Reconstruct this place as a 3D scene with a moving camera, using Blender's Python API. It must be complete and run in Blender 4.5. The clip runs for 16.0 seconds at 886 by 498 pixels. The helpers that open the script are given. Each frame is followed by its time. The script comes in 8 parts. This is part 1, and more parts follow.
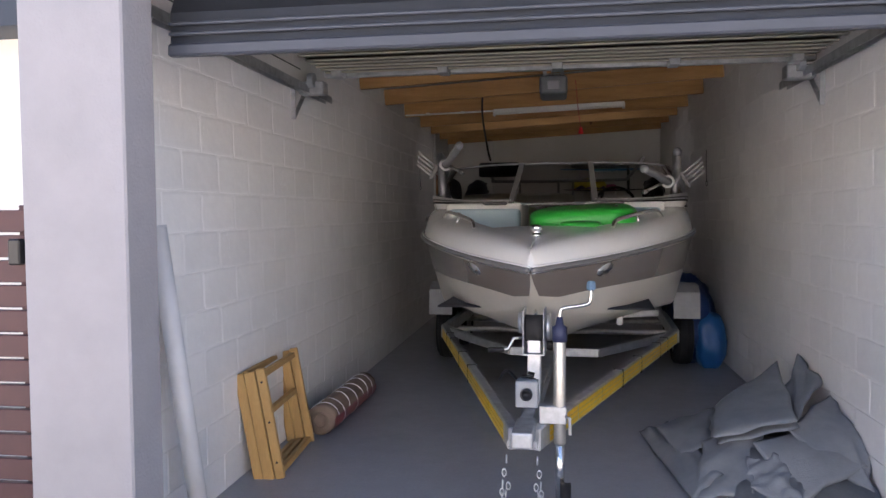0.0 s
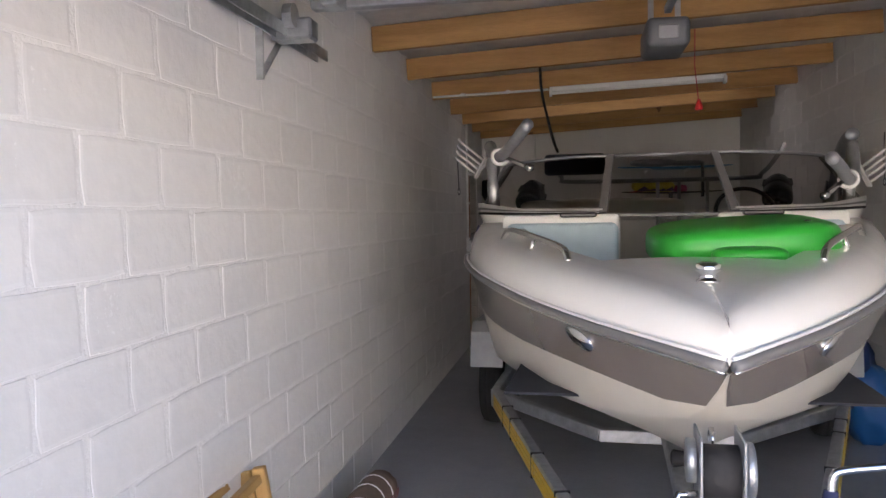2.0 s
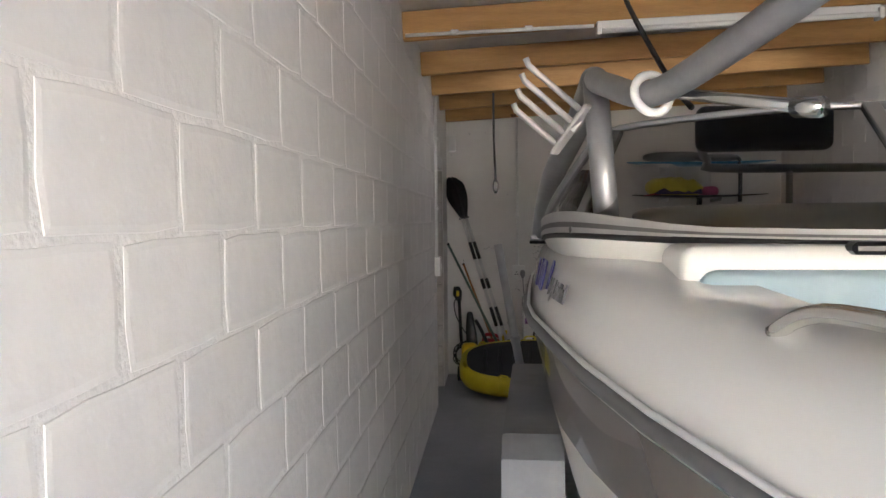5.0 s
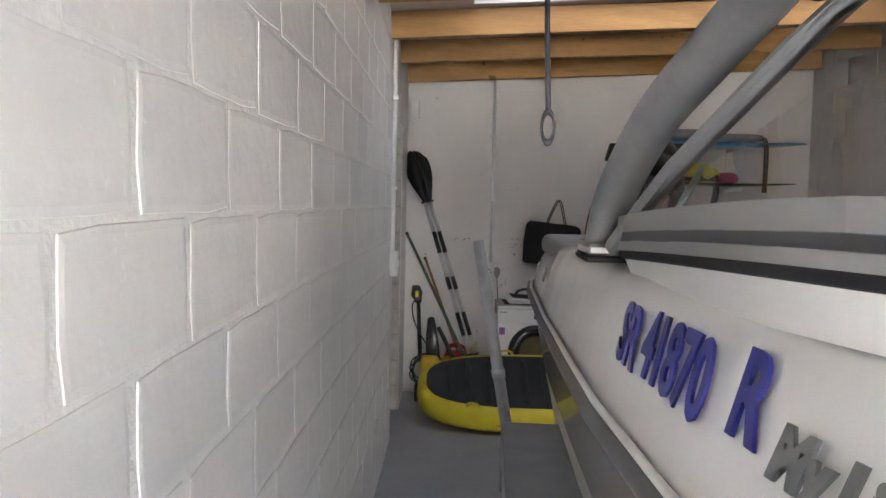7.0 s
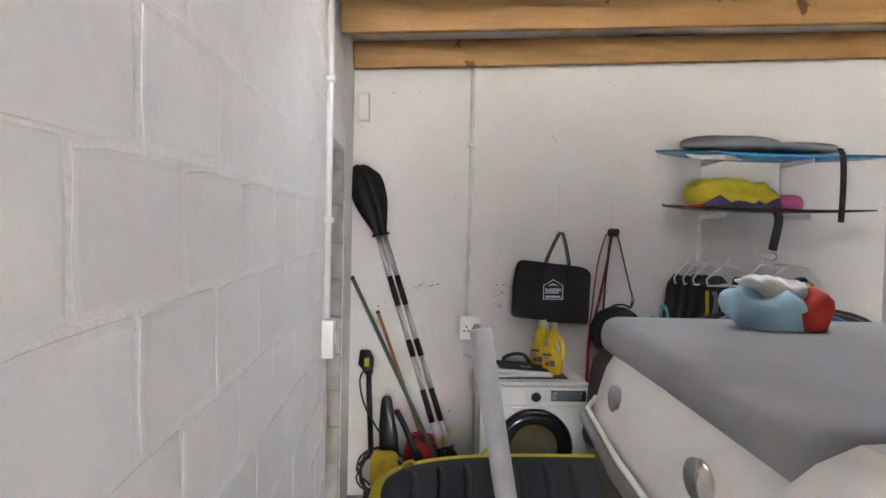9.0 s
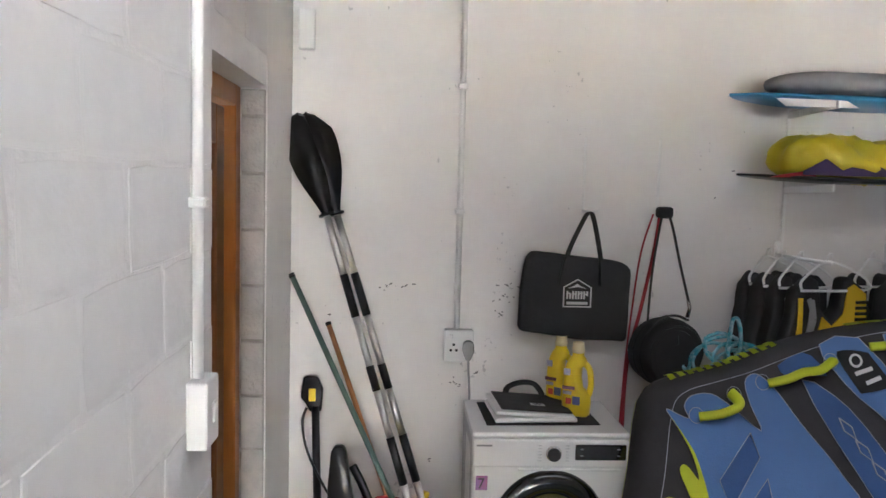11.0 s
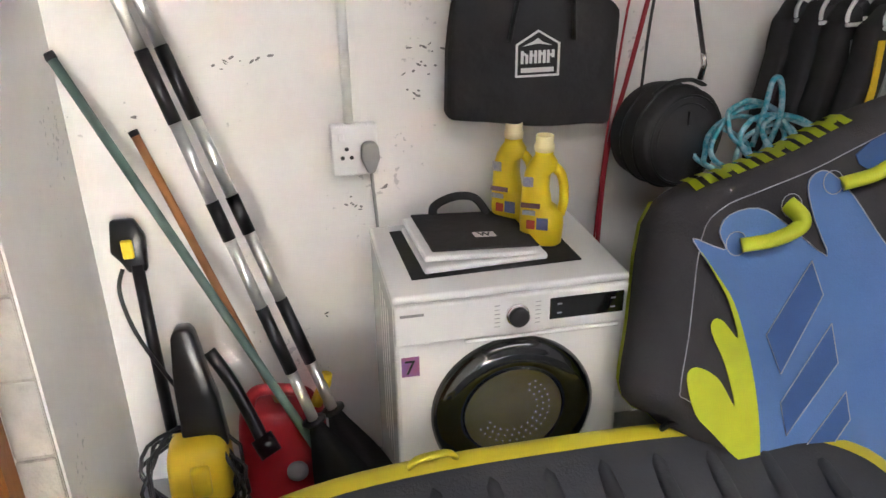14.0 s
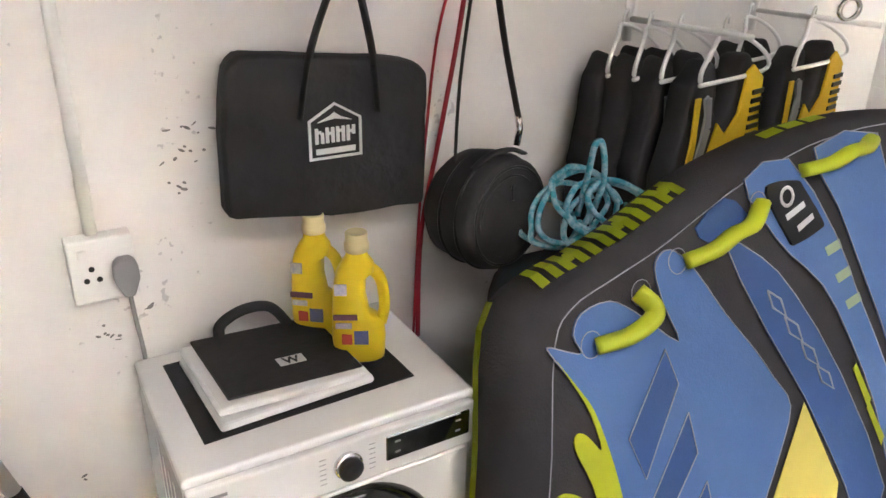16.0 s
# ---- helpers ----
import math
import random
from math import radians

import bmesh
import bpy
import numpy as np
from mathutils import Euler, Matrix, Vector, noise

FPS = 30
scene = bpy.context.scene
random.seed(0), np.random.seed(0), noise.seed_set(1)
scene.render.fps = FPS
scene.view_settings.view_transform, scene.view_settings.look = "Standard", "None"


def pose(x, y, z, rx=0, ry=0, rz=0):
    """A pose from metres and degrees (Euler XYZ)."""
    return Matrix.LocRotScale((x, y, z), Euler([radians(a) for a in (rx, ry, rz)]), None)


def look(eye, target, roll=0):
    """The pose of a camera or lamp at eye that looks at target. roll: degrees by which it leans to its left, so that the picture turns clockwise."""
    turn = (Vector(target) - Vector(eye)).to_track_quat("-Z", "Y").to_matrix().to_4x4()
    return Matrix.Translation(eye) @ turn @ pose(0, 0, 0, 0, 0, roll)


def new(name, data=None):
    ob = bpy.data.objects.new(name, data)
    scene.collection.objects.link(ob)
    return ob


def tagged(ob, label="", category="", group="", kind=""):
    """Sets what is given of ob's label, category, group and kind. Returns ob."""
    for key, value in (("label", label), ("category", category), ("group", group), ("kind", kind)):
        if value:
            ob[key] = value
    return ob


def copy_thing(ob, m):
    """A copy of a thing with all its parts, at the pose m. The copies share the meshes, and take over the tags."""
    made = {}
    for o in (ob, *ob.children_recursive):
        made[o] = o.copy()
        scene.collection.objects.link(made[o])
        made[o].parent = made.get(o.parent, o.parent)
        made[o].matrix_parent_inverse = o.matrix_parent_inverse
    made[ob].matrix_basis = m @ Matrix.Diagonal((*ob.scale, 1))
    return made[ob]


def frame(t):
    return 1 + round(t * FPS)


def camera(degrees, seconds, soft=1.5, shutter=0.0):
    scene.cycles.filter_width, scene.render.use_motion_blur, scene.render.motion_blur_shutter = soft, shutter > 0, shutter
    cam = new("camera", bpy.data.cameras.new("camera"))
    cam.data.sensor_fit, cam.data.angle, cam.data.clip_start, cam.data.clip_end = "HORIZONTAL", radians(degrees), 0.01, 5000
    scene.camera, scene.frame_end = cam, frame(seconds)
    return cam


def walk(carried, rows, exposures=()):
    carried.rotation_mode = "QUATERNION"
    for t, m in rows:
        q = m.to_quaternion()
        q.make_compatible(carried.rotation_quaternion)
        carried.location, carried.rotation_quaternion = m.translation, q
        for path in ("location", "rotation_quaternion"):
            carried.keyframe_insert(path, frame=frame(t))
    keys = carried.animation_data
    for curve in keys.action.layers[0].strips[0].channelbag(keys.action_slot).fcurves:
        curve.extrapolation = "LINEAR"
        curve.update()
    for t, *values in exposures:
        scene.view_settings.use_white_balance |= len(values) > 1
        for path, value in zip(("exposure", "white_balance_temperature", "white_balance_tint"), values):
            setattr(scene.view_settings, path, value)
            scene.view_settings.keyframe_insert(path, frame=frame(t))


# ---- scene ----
cam = camera(60.0, 16.0)
PATH = [
    (0, (1.782, 4.399, 1.481), (1.486, 6.375, 1.39), -0.5),
    (0.5, (1.681, 4.929, 1.488), (1.35, 6.899, 1.4), -0.6),
    (1, (1.563, 5.435, 1.509), (1.207, 7.401, 1.422), -0.7),
    (1.5, (1.477, 5.933, 1.541), (1.115, 7.898, 1.455), -0.7),
    (2, (1.273, 6.448, 1.56), (0.932, 8.416, 1.477), -0.9),
    (2.5, (1.121, 6.905, 1.566), (0.824, 8.881, 1.486), -0.9),
    (3, (0.945, 7.345, 1.578), (0.702, 9.329, 1.507), -1.0),
    (3.5, (0.763, 7.763, 1.607), (0.561, 9.752, 1.539), -1.0),
    (4, (0.676, 8.215, 1.616), (0.503, 10.206, 1.551), -0.8),
    (4.5, (0.579, 8.648, 1.619), (0.421, 10.641, 1.552), -0.8),
    (7, (0.405, 10.49, 1.629), (0.38, 12.486, 1.51), 1.3),
    (7.5, (0.319, 10.96, 1.641), (0.338, 12.958, 1.547), 0.9),
    (8, (0.333, 11.421, 1.676), (0.385, 13.419, 1.599), 1.3),
    (8.5, (0.321, 11.876, 1.7), (0.411, 13.873, 1.632), 1.1),
    (11, (0.484, 13.681, 1.776), (0.592, 15.672, 1.608), 1.5),
    (11.5, (0.452, 14.08, 1.712), (0.603, 16.06, 1.479), 0.8),
    (12, (0.499, 14.316, 1.703), (0.695, 16.28, 1.38), 0.1),
    (12.5, (0.531, 14.449, 1.701), (0.779, 16.383, 1.259), -0.4),
    (13, (0.514, 14.563, 1.715), (0.824, 16.449, 1.126), -0.8),
    (13.5, (0.497, 14.701, 1.73), (0.857, 16.535, 1.017), -0.8),
    (14, (0.57, 14.929, 1.704), (0.933, 16.712, 0.875), -0.9),
    (14.5, (0.592, 15.17, 1.689), (0.994, 16.859, 0.697), -0.9),
    (15, (0.553, 15.399, 1.754), (1.069, 17.018, 0.698), -1.2),
    (15.5, (0.582, 15.436, 1.785), (1.299, 17.03, 0.813), 0.1),
    (16, (0.624, 15.4, 1.77), (1.551, 16.975, 0.958), 1.0),
]

# exposure follows the clip's camera as it goes from daylight into the dark end
EXPOSURES = [(0, 2.33, 6200, 21), (0.5, 2.66, 6250, 21), (1.5, 3.02, 6350, 21), (3, 3.4, 6400, 19), (4.5, 3.85, 6300, 16), (7, 4.95, 5900, 14), (8.5, 5.78, 5900, 13), (11, 6.08, 5850, 13), (12.5, 6.5, 5950, 14), (14, 6.8, 6150, 14), (16, 7.02, 6350, 15)]
walk(cam, [(t, look(e, g, r)) for t, e, g, r in PATH], EXPOSURES)

# ---- world and sun ----
world = bpy.data.worlds.new("world")
scene.world = world
world.use_nodes = True
wn = world.node_tree.nodes
sky = wn.new("ShaderNodeTexSky")
sky.sky_type = 'NISHITA'
sky.sun_disc = False
sky.sun_elevation = radians(46)
sky.sun_rotation = radians(20)
wn["Background"].inputs[1].default_value = 0.09
world.node_tree.links.new(sky.outputs[0], wn["Background"].inputs[0])
sun = new("sun", bpy.data.lights.new("sun", 'SUN'))
sun.data.energy = 5.0
sun.data.angle = radians(0.5)
sun.data.color = (1.0, 0.93, 0.83)
sun.matrix_world = look((2.6, 15, 15.5), (1.2, 0, 0))


# ---- materials ----
def mat(name, color, rough=0.5, metal=0.0, color2=None, scale=6.0, amount=0.5, bump=0.0, bump_scale=60.0, fine=0.0,
        coat=0.0, transmission=0.0, ior=1.45, stretch=(1, 1, 1), per_object=0.0, spec=0.5, rough_var=0.0, specks=None):
    m = bpy.data.materials.new(name)
    m.use_nodes = True
    nt = m.node_tree
    n, l = nt.nodes, nt.links
    b = n["Principled BSDF"]
    b.inputs["Base Color"].default_value = (*color, 1)
    b.inputs["Roughness"].default_value = rough
    b.inputs["Metallic"].default_value = metal
    b.inputs["Coat Weight"].default_value = coat
    b.inputs["Transmission Weight"].default_value = transmission
    b.inputs["IOR"].default_value = ior
    b.inputs["Specular IOR Level"].default_value = spec
    tc = n.new("ShaderNodeTexCoord")
    mp = n.new("ShaderNodeMapping")
    mp.inputs["Scale"].default_value = stretch
    geo = n.new("ShaderNodeNewGeometry")
    l.new(geo.outputs["Position"], mp.inputs["Vector"])
    col = None
    if color2 is not None:
        a = n.new("ShaderNodeTexNoise")
        a.inputs["Scale"].default_value = scale
        a.inputs["Detail"].default_value = 6
        a.inputs["Roughness"].default_value = 0.62
        l.new(mp.outputs[0], a.inputs["Vector"])
        r = n.new("ShaderNodeValToRGB")
        r.color_ramp.elements[0].position = 0.5 - 0.5 * amount * 0.6
        r.color_ramp.elements[1].position = 0.5 + 0.5 * amount * 0.6
        r.color_ramp.elements[0].color = (*color, 1)
        r.color_ramp.elements[1].color = (*color2, 1)
        l.new(a.outputs[0], r.inputs[0])
        col = r.outputs[0]
    if fine > 0:
        f = n.new("ShaderNodeTexNoise")
        f.inputs["Scale"].default_value = bump_scale
        f.inputs["Detail"].default_value = 3
        l.new(mp.outputs[0], f.inputs["Vector"])
        mr = n.new("ShaderNodeMapRange")
        mr.inputs["To Min"].default_value = 1 - fine
        mr.inputs["To Max"].default_value = 1 + fine
        l.new(f.outputs[0], mr.inputs[0])
        mx = n.new("ShaderNodeMix")
        mx.data_type, mx.blend_type = 'RGBA', 'MULTIPLY'
        mx.inputs[0].default_value = 1.0
        if col is None:
            mx.inputs[6].default_value = (*color, 1)
        else:
            l.new(col, mx.inputs[6])
        l.new(mr.outputs[0], mx.inputs[7])
        col = mx.outputs[2]
    if per_object > 0:
        oi = n.new("ShaderNodeObjectInfo")
        mr = n.new("ShaderNodeMapRange")
        mr.inputs["To Min"].default_value = 1 - per_object
        mr.inputs["To Max"].default_value = 1 + per_object * 0.5
        l.new(oi.outputs["Random"], mr.inputs[0])
        mx = n.new("ShaderNodeMix")
        mx.data_type, mx.blend_type = 'RGBA', 'MULTIPLY'
        mx.inputs[0].default_value = 1.0
        if col is None:
            mx.inputs[6].default_value = (*color, 1)
        else:
            l.new(col, mx.inputs[6])
        l.new(mr.outputs[0], mx.inputs[7])
        col = mx.outputs[2]
    if specks is not None:
        # thinly scattered dabs: where two noises of unlike size both run high
        sc, lim, tint = specks
        big, small = n.new("ShaderNodeTexNoise"), n.new("ShaderNodeTexNoise")
        big.inputs["Scale"].default_value = sc * 0.06
        small.inputs["Scale"].default_value = sc
        small.inputs["Detail"].default_value = 3
        ml = n.new("ShaderNodeMath")
        ml.operation = 'MULTIPLY'
        for q, k in ((big, 0), (small, 1)):
            l.new(geo.outputs["Position"], q.inputs["Vector"])
            l.new(q.outputs[0], ml.inputs[k])
        mr = n.new("ShaderNodeMapRange")
        mr.inputs["From Min"].default_value = lim
        mr.inputs["From Max"].default_value = lim + 0.03
        l.new(ml.outputs[0], mr.inputs[0])
        mx = n.new("ShaderNodeMix")
        mx.data_type = 'RGBA'
        l.new(mr.outputs[0], mx.inputs[0])
        if col is None:
            mx.inputs[6].default_value = (*color, 1)
        else:
            l.new(col, mx.inputs[6])
        mx.inputs[7].default_value = (*tint, 1)
        col = mx.outputs[2]
    if col is not None:
        l.new(col, b.inputs["Base Color"])
    if rough_var > 0:
        f = n.new("ShaderNodeTexNoise")
        f.inputs["Scale"].default_value = 9
        f.inputs["Detail"].default_value = 5
        l.new(mp.outputs[0], f.inputs["Vector"])
        mr = n.new("ShaderNodeMapRange")
        mr.inputs["To Min"].default_value = max(0.02, rough - rough_var)
        mr.inputs["To Max"].default_value = min(1, rough + rough_var)
        l.new(f.outputs[0], mr.inputs[0])
        l.new(mr.outputs[0], b.inputs["Roughness"])
    if bump > 0:
        f = n.new("ShaderNodeTexNoise")
        f.inputs["Scale"].default_value = bump_scale
        f.inputs["Detail"].default_value = 4
        l.new(mp.outputs[0], f.inputs["Vector"])
        g = n.new("ShaderNodeTexNoise")
        g.inputs["Scale"].default_value = bump_scale * 0.17
        l.new(mp.outputs[0], g.inputs["Vector"])
        ad = n.new("ShaderNodeMath")
        ad.operation = 'ADD'
        l.new(f.outputs[0], ad.inputs[0])
        l.new(g.outputs[0], ad.inputs[1])
        bp = n.new("ShaderNodeBump")
        bp.inputs["Strength"].default_value = bump
        bp.inputs["Distance"].default_value = 0.01
        l.new(ad.outputs[0], bp.inputs["Height"])
        l.new(bp.outputs[0], b.inputs["Normal"])
    return m


M_BLOCK = mat("painted block", (0.83, 0.815, 0.79), 0.48, color2=(0.765, 0.75, 0.73), scale=2.2, amount=0.9, bump=0.30, bump_scale=16, fine=0.04, per_object=0.05, rough_var=0.15, specks=(46, 0.392, (0.83, 0.82, 0.80)))
M_JOINT = mat("painted joint", (0.84, 0.825, 0.80), 0.5, color2=(0.77, 0.755, 0.735), scale=9, bump=0.35, bump_scale=60)
M_PLASTER = mat("white plaster", (0.84, 0.825, 0.80), 0.6, color2=(0.77, 0.75, 0.72), scale=1.6, amount=0.9, bump=0.15, bump_scale=22, fine=0.02, specks=(48, 0.415, (0.58, 0.57, 0.56)))
M_PIER = mat("pier plaster", (0.315, 0.30, 0.305), 0.8, color2=(0.28, 0.268, 0.272), scale=3, bump=0.25, bump_scale=80)
M_FLOOR = mat("grey floor paint", (0.36, 0.37, 0.39), 0.42, color2=(0.28, 0.285, 0.30), scale=1.7, amount=0.9, bump=0.12, bump_scale=45, fine=0.12, rough_var=0.14)
M_GROUND = mat("driveway concrete", (0.48, 0.46, 0.43), 0.85, color2=(0.40, 0.385, 0.36), scale=2, bump=0.3)
M_BEAM = mat("pine beam", (0.54, 0.31, 0.105), 0.55, color2=(0.31, 0.155, 0.048), scale=5, amount=0.9, stretch=(0.35, 3, 3), bump=0.2, bump_scale=60, fine=0.18, per_object=0.10, specks=(9, 0.445, (0.16, 0.075, 0.026)))
M_FOIL = mat("silver foil", (0.74, 0.74, 0.74), 0.5, 0.4, color2=(0.62, 0.62, 0.62), scale=4, bump=0.5, bump_scale=18)
M_GALV = mat("galvanised steel", (0.52, 0.54, 0.55), 0.45, 0.85, color2=(0.40, 0.41, 0.42), scale=18, bump=0.05, rough_var=0.12)
M_STEEL = mat("stainless steel", (0.68, 0.67, 0.64), 0.18, 1.0)
M_CHROME = mat("chrome", (0.8, 0.8, 0.8), 0.08, 1.0)
M_ALU = mat("silver paint", (0.34, 0.34, 0.345), 0.38, 0.55, color2=(0.30, 0.30, 0.30), scale=20)
M_DOOR = mat("charcoal door", (0.055, 0.06, 0.075), 0.4, color2=(0.045, 0.05, 0.06), scale=3, bump=0.04)
M_DOORIN = mat("door inside", (0.34, 0.32, 0.25), 0.5, color2=(0.29, 0.275, 0.215), scale=5, bump=0.05)
M_GEL = mat("white gelcoat", (0.86, 0.84, 0.79), 0.22, color2=(0.82, 0.80, 0.75), scale=1.5, coat=0.4, rough_var=0.06)
M_CREAM = mat("cream gelcoat", (0.70, 0.66, 0.57), 0.28, color2=(0.65, 0.61, 0.52), scale=2, coat=0.3)
M_TAUPE = mat("taupe gelcoat", (0.20, 0.175, 0.15), 0.25, color2=(0.18, 0.157, 0.135), scale=2, coat=0.5)
M_RUB = mat("grey rubber rail", (0.16, 0.155, 0.15), 0.5)
M_TRIM = mat("white rail trim", (0.75, 0.74, 0.72), 0.3)
M_BLUEVINYL = mat("pale blue vinyl", (0.47, 0.58, 0.62), 0.5, color2=(0.42, 0.53, 0.57), scale=6, bump=0.08, bump_scale=200)
M_GREYVINYL = mat("grey vinyl", (0.30, 0.30, 0.30), 0.55, color2=(0.26, 0.26, 0.26), scale=6, bump=0.1, bump_scale=200)
M_BLACK = mat("black rubber", (0.010, 0.010, 0.011), 0.75, color2=(0.017, 0.017, 0.017), scale=12, bump=0.1)
M_BLACKP = mat("black plastic", (0.009, 0.009, 0.010), 0.28, bump=0.03)
M_DARK = mat("dark carpet", (0.03, 0.032, 0.038), 0.95, bump=0.3, bump_scale=200)
M_GREEN = mat("green vinyl", (0.03, 0.42, 0.045), 0.38, color2=(0.025, 0.37, 0.04), scale=5, bump=0.05, bump_scale=30)
M_YELLOW = mat("yellow vinyl", (0.62, 0.52, 0.02), 0.42, color2=(0.55, 0.45, 0.02), scale=6, bump=0.06, bump_scale=40)
M_YTAPE = mat("yellow reflective tape", (0.70, 0.46, 0.02), 0.35, color2=(0.62, 0.40, 0.02), scale=12)
M_GREYTOP = mat("grey fabric top", (0.034, 0.035, 0.040), 0.7, color2=(0.026, 0.027, 0.031), scale=4, bump=0.2, bump_scale=150)
M_TARP = mat("grey canvas", (0.225, 0.24, 0.26), 0.85, color2=(0.18, 0.195, 0.215), scale=5, bump=0.25, bump_scale=120)
M_WOOD = mat("pine wood", (0.52, 0.33, 0.12), 0.55, color2=(0.42, 0.24, 0.08), scale=6, amount=0.9, stretch=(3, 3, 0.4), bump=0.12, fine=0.15)
# frame's varnished wood, with the sun's orange glow put into its colour
M_DOORFRAME = mat("varnished frame with sun glow", (0.47, 0.185, 0.04), 0.3, color2=(0.36, 0.125, 0.026), scale=5, amount=0.9, stretch=(4, 4, 0.35), bump=0.08, coat=0.4, fine=0.15)
M_DOORWOOD = mat("varnished hardwood", (0.23, 0.092, 0.026), 0.35, color2=(0.165, 0.062, 0.017), scale=5, amount=0.9, stretch=(4, 4, 0.35), bump=0.08, coat=0.3, fine=0.15)
M_WHITEP = mat("white plastic", (0.82, 0.82, 0.80), 0.35)
M_ENAMEL = mat("white enamel", (0.83, 0.83, 0.81), 0.22, coat=0.3)
M_HULLGREY = mat("light grey paint", (0.33, 0.34, 0.35), 0.5, color2=(0.28, 0.29, 0.30), scale=8, bump=0.08, rough_var=0.1)
M_BLUE = mat("blue fabric", (0.050, 0.118, 0.31), 0.6, color2=(0.042, 0.10, 0.27), scale=3, bump=0.15, bump_scale=180)
M_LBLUE = mat("light blue fabric", (0.105, 0.21, 0.46), 0.6, color2=(0.09, 0.185, 0.42), scale=3, bump=0.15, bump_scale=180)
M_CHAR = mat("charcoal fabric", (0.034, 0.031, 0.033), 0.75, color2=(0.046, 0.042, 0.044), scale=6, bump=0.2, bump_scale=180)
M_NYLON = mat("black nylon", (0.022, 0.021, 0.021), 0.72, color2=(0.030, 0.028, 0.028), scale=9, bump=0.35, bump_scale=30)
M_LIME = mat("lime fabric", (0.55, 0.62, 0.02), 0.5, color2=(0.50, 0.56, 0.02), scale=6)
M_STITCH = mat("pale stitching", (0.42, 0.42, 0.46), 0.7)
M_YPALE = mat("pale yellow fabric", (0.72, 0.62, 0.14), 0.55, color2=(0.66, 0.56, 0.12), scale=6, bump=0.1, bump_scale=180)
M_LIMEGREY = mat("pale lime print", (0.42, 0.52, 0.30), 0.6)
M_RED = mat("red plastic", (0.42, 0.02, 0.03), 0.4, color2=(0.36, 0.018, 0.025), scale=6)
M_REDSTRAP = mat("red strap", (0.35, 0.015, 0.03), 0.6)
M_NAVY = mat("navy vinyl lettering", (0.03, 0.03, 0.22), 0.35)
M_GREYLET = mat("grey lettering", (0.18, 0.18, 0.17), 0.35)
M_BLUEBAG = mat("blue tarpaulin", (0.012, 0.035, 0.13), 0.4, color2=(0.01, 0.028, 0.10), scale=5, bump=0.25, bump_scale=30)
M_TEAL = mat("teal rope", (0.05, 0.33, 0.42), 0.7, color2=(0.35, 0.55, 0.6), scale=40, amount=0.3)
M_KRAFT = mat("brown kraft paper", (0.26, 0.19, 0.14), 0.8, color2=(0.20, 0.145, 0.11), scale=8, bump=0.2)
M_GREENSTICK = mat("green pole", (0.09, 0.14, 0.12), 0.45)
M_ORANGESTICK = mat("broom wood", (0.36, 0.16, 0.06), 0.5)
M_SCREEN = mat("dark glass panel", (0.01, 0.011, 0.01), 0.1, coat=0.5)
M_PORT = mat("door glass bowl", (0.36, 0.345, 0.33), 0.24, 0.75, coat=0.7, color2=(0.27, 0.26, 0.25), scale=14)
M_CLEARRIM = mat("grey rim", (0.20, 0.20, 0.20), 0.2, coat=0.4)
M_MAROON = mat("maroon slat", (0.06, 0.022, 0.022), 0.5, color2=(0.075, 0.028, 0.026), scale=5)
M_BEIGEWALL = mat("cream house wall", (0.80, 0.75, 0.65), 0.85, color2=(0.75, 0.70, 0.60), scale=3, bump=0.2)
M_ROOFDARK = mat("dark fascia", (0.045, 0.05, 0.06), 0.5)
M_GREYPOLE = mat("grey pvc", (0.42, 0.42, 0.43), 0.45, color2=(0.36, 0.36, 0.37), scale=12)
M_PVC = mat("pale pvc", (0.62, 0.61, 0.60), 0.45, color2=(0.56, 0.55, 0.54), scale=7)
M_MORTAR = mat("raw grey mortar", (0.52, 0.50, 0.46), 0.9, color2=(0.40, 0.385, 0.36), scale=9, bump=0.5, bump_scale=70)
M_BED = mat("mortar bed", (0.30, 0.285, 0.26), 0.95, color2=(0.42, 0.40, 0.37), scale=12, bump=0.6, bump_scale=60)
M_BOARDGREY = mat("silver board bag", (0.30, 0.31, 0.31), 0.5, color2=(0.25, 0.25, 0.26), scale=6, bump=0.15)
M_CYAN = mat("cyan board", (0.04, 0.25, 0.50), 0.35)
M_PINK = mat("pink fabric", (0.45, 0.08, 0.2), 0.6)
M_SKYFAB = mat("pale blue fabric", (0.35, 0.52, 0.62), 0.7)


def glass(name, color):
    """A thin tinted pane: see-through with a weak Fresnel gloss."""
    m = bpy.data.materials.new(name)
    m.use_nodes = True
    nt = m.node_tree
    nt.nodes.remove(nt.nodes["Principled BSDF"])
    tr = nt.nodes.new("ShaderNodeBsdfTransparent")
    tr.inputs[0].default_value = (*color, 1)
    gl = nt.nodes.new("ShaderNodeBsdfGlossy")
    gl.inputs["Roughness"].default_value = 0.03
    fr = nt.nodes.new("ShaderNodeFresnel")
    fr.inputs[0].default_value = 1.35
    mx = nt.nodes.new("ShaderNodeMixShader")
    nt.links.new(fr.outputs[0], mx.inputs[0])
    nt.links.new(tr.outputs[0], mx.inputs[1])
    nt.links.new(gl.outputs[0], mx.inputs[2])
    nt.links.new(mx.outputs[0], nt.nodes["Material Output"].inputs[0])
    return m


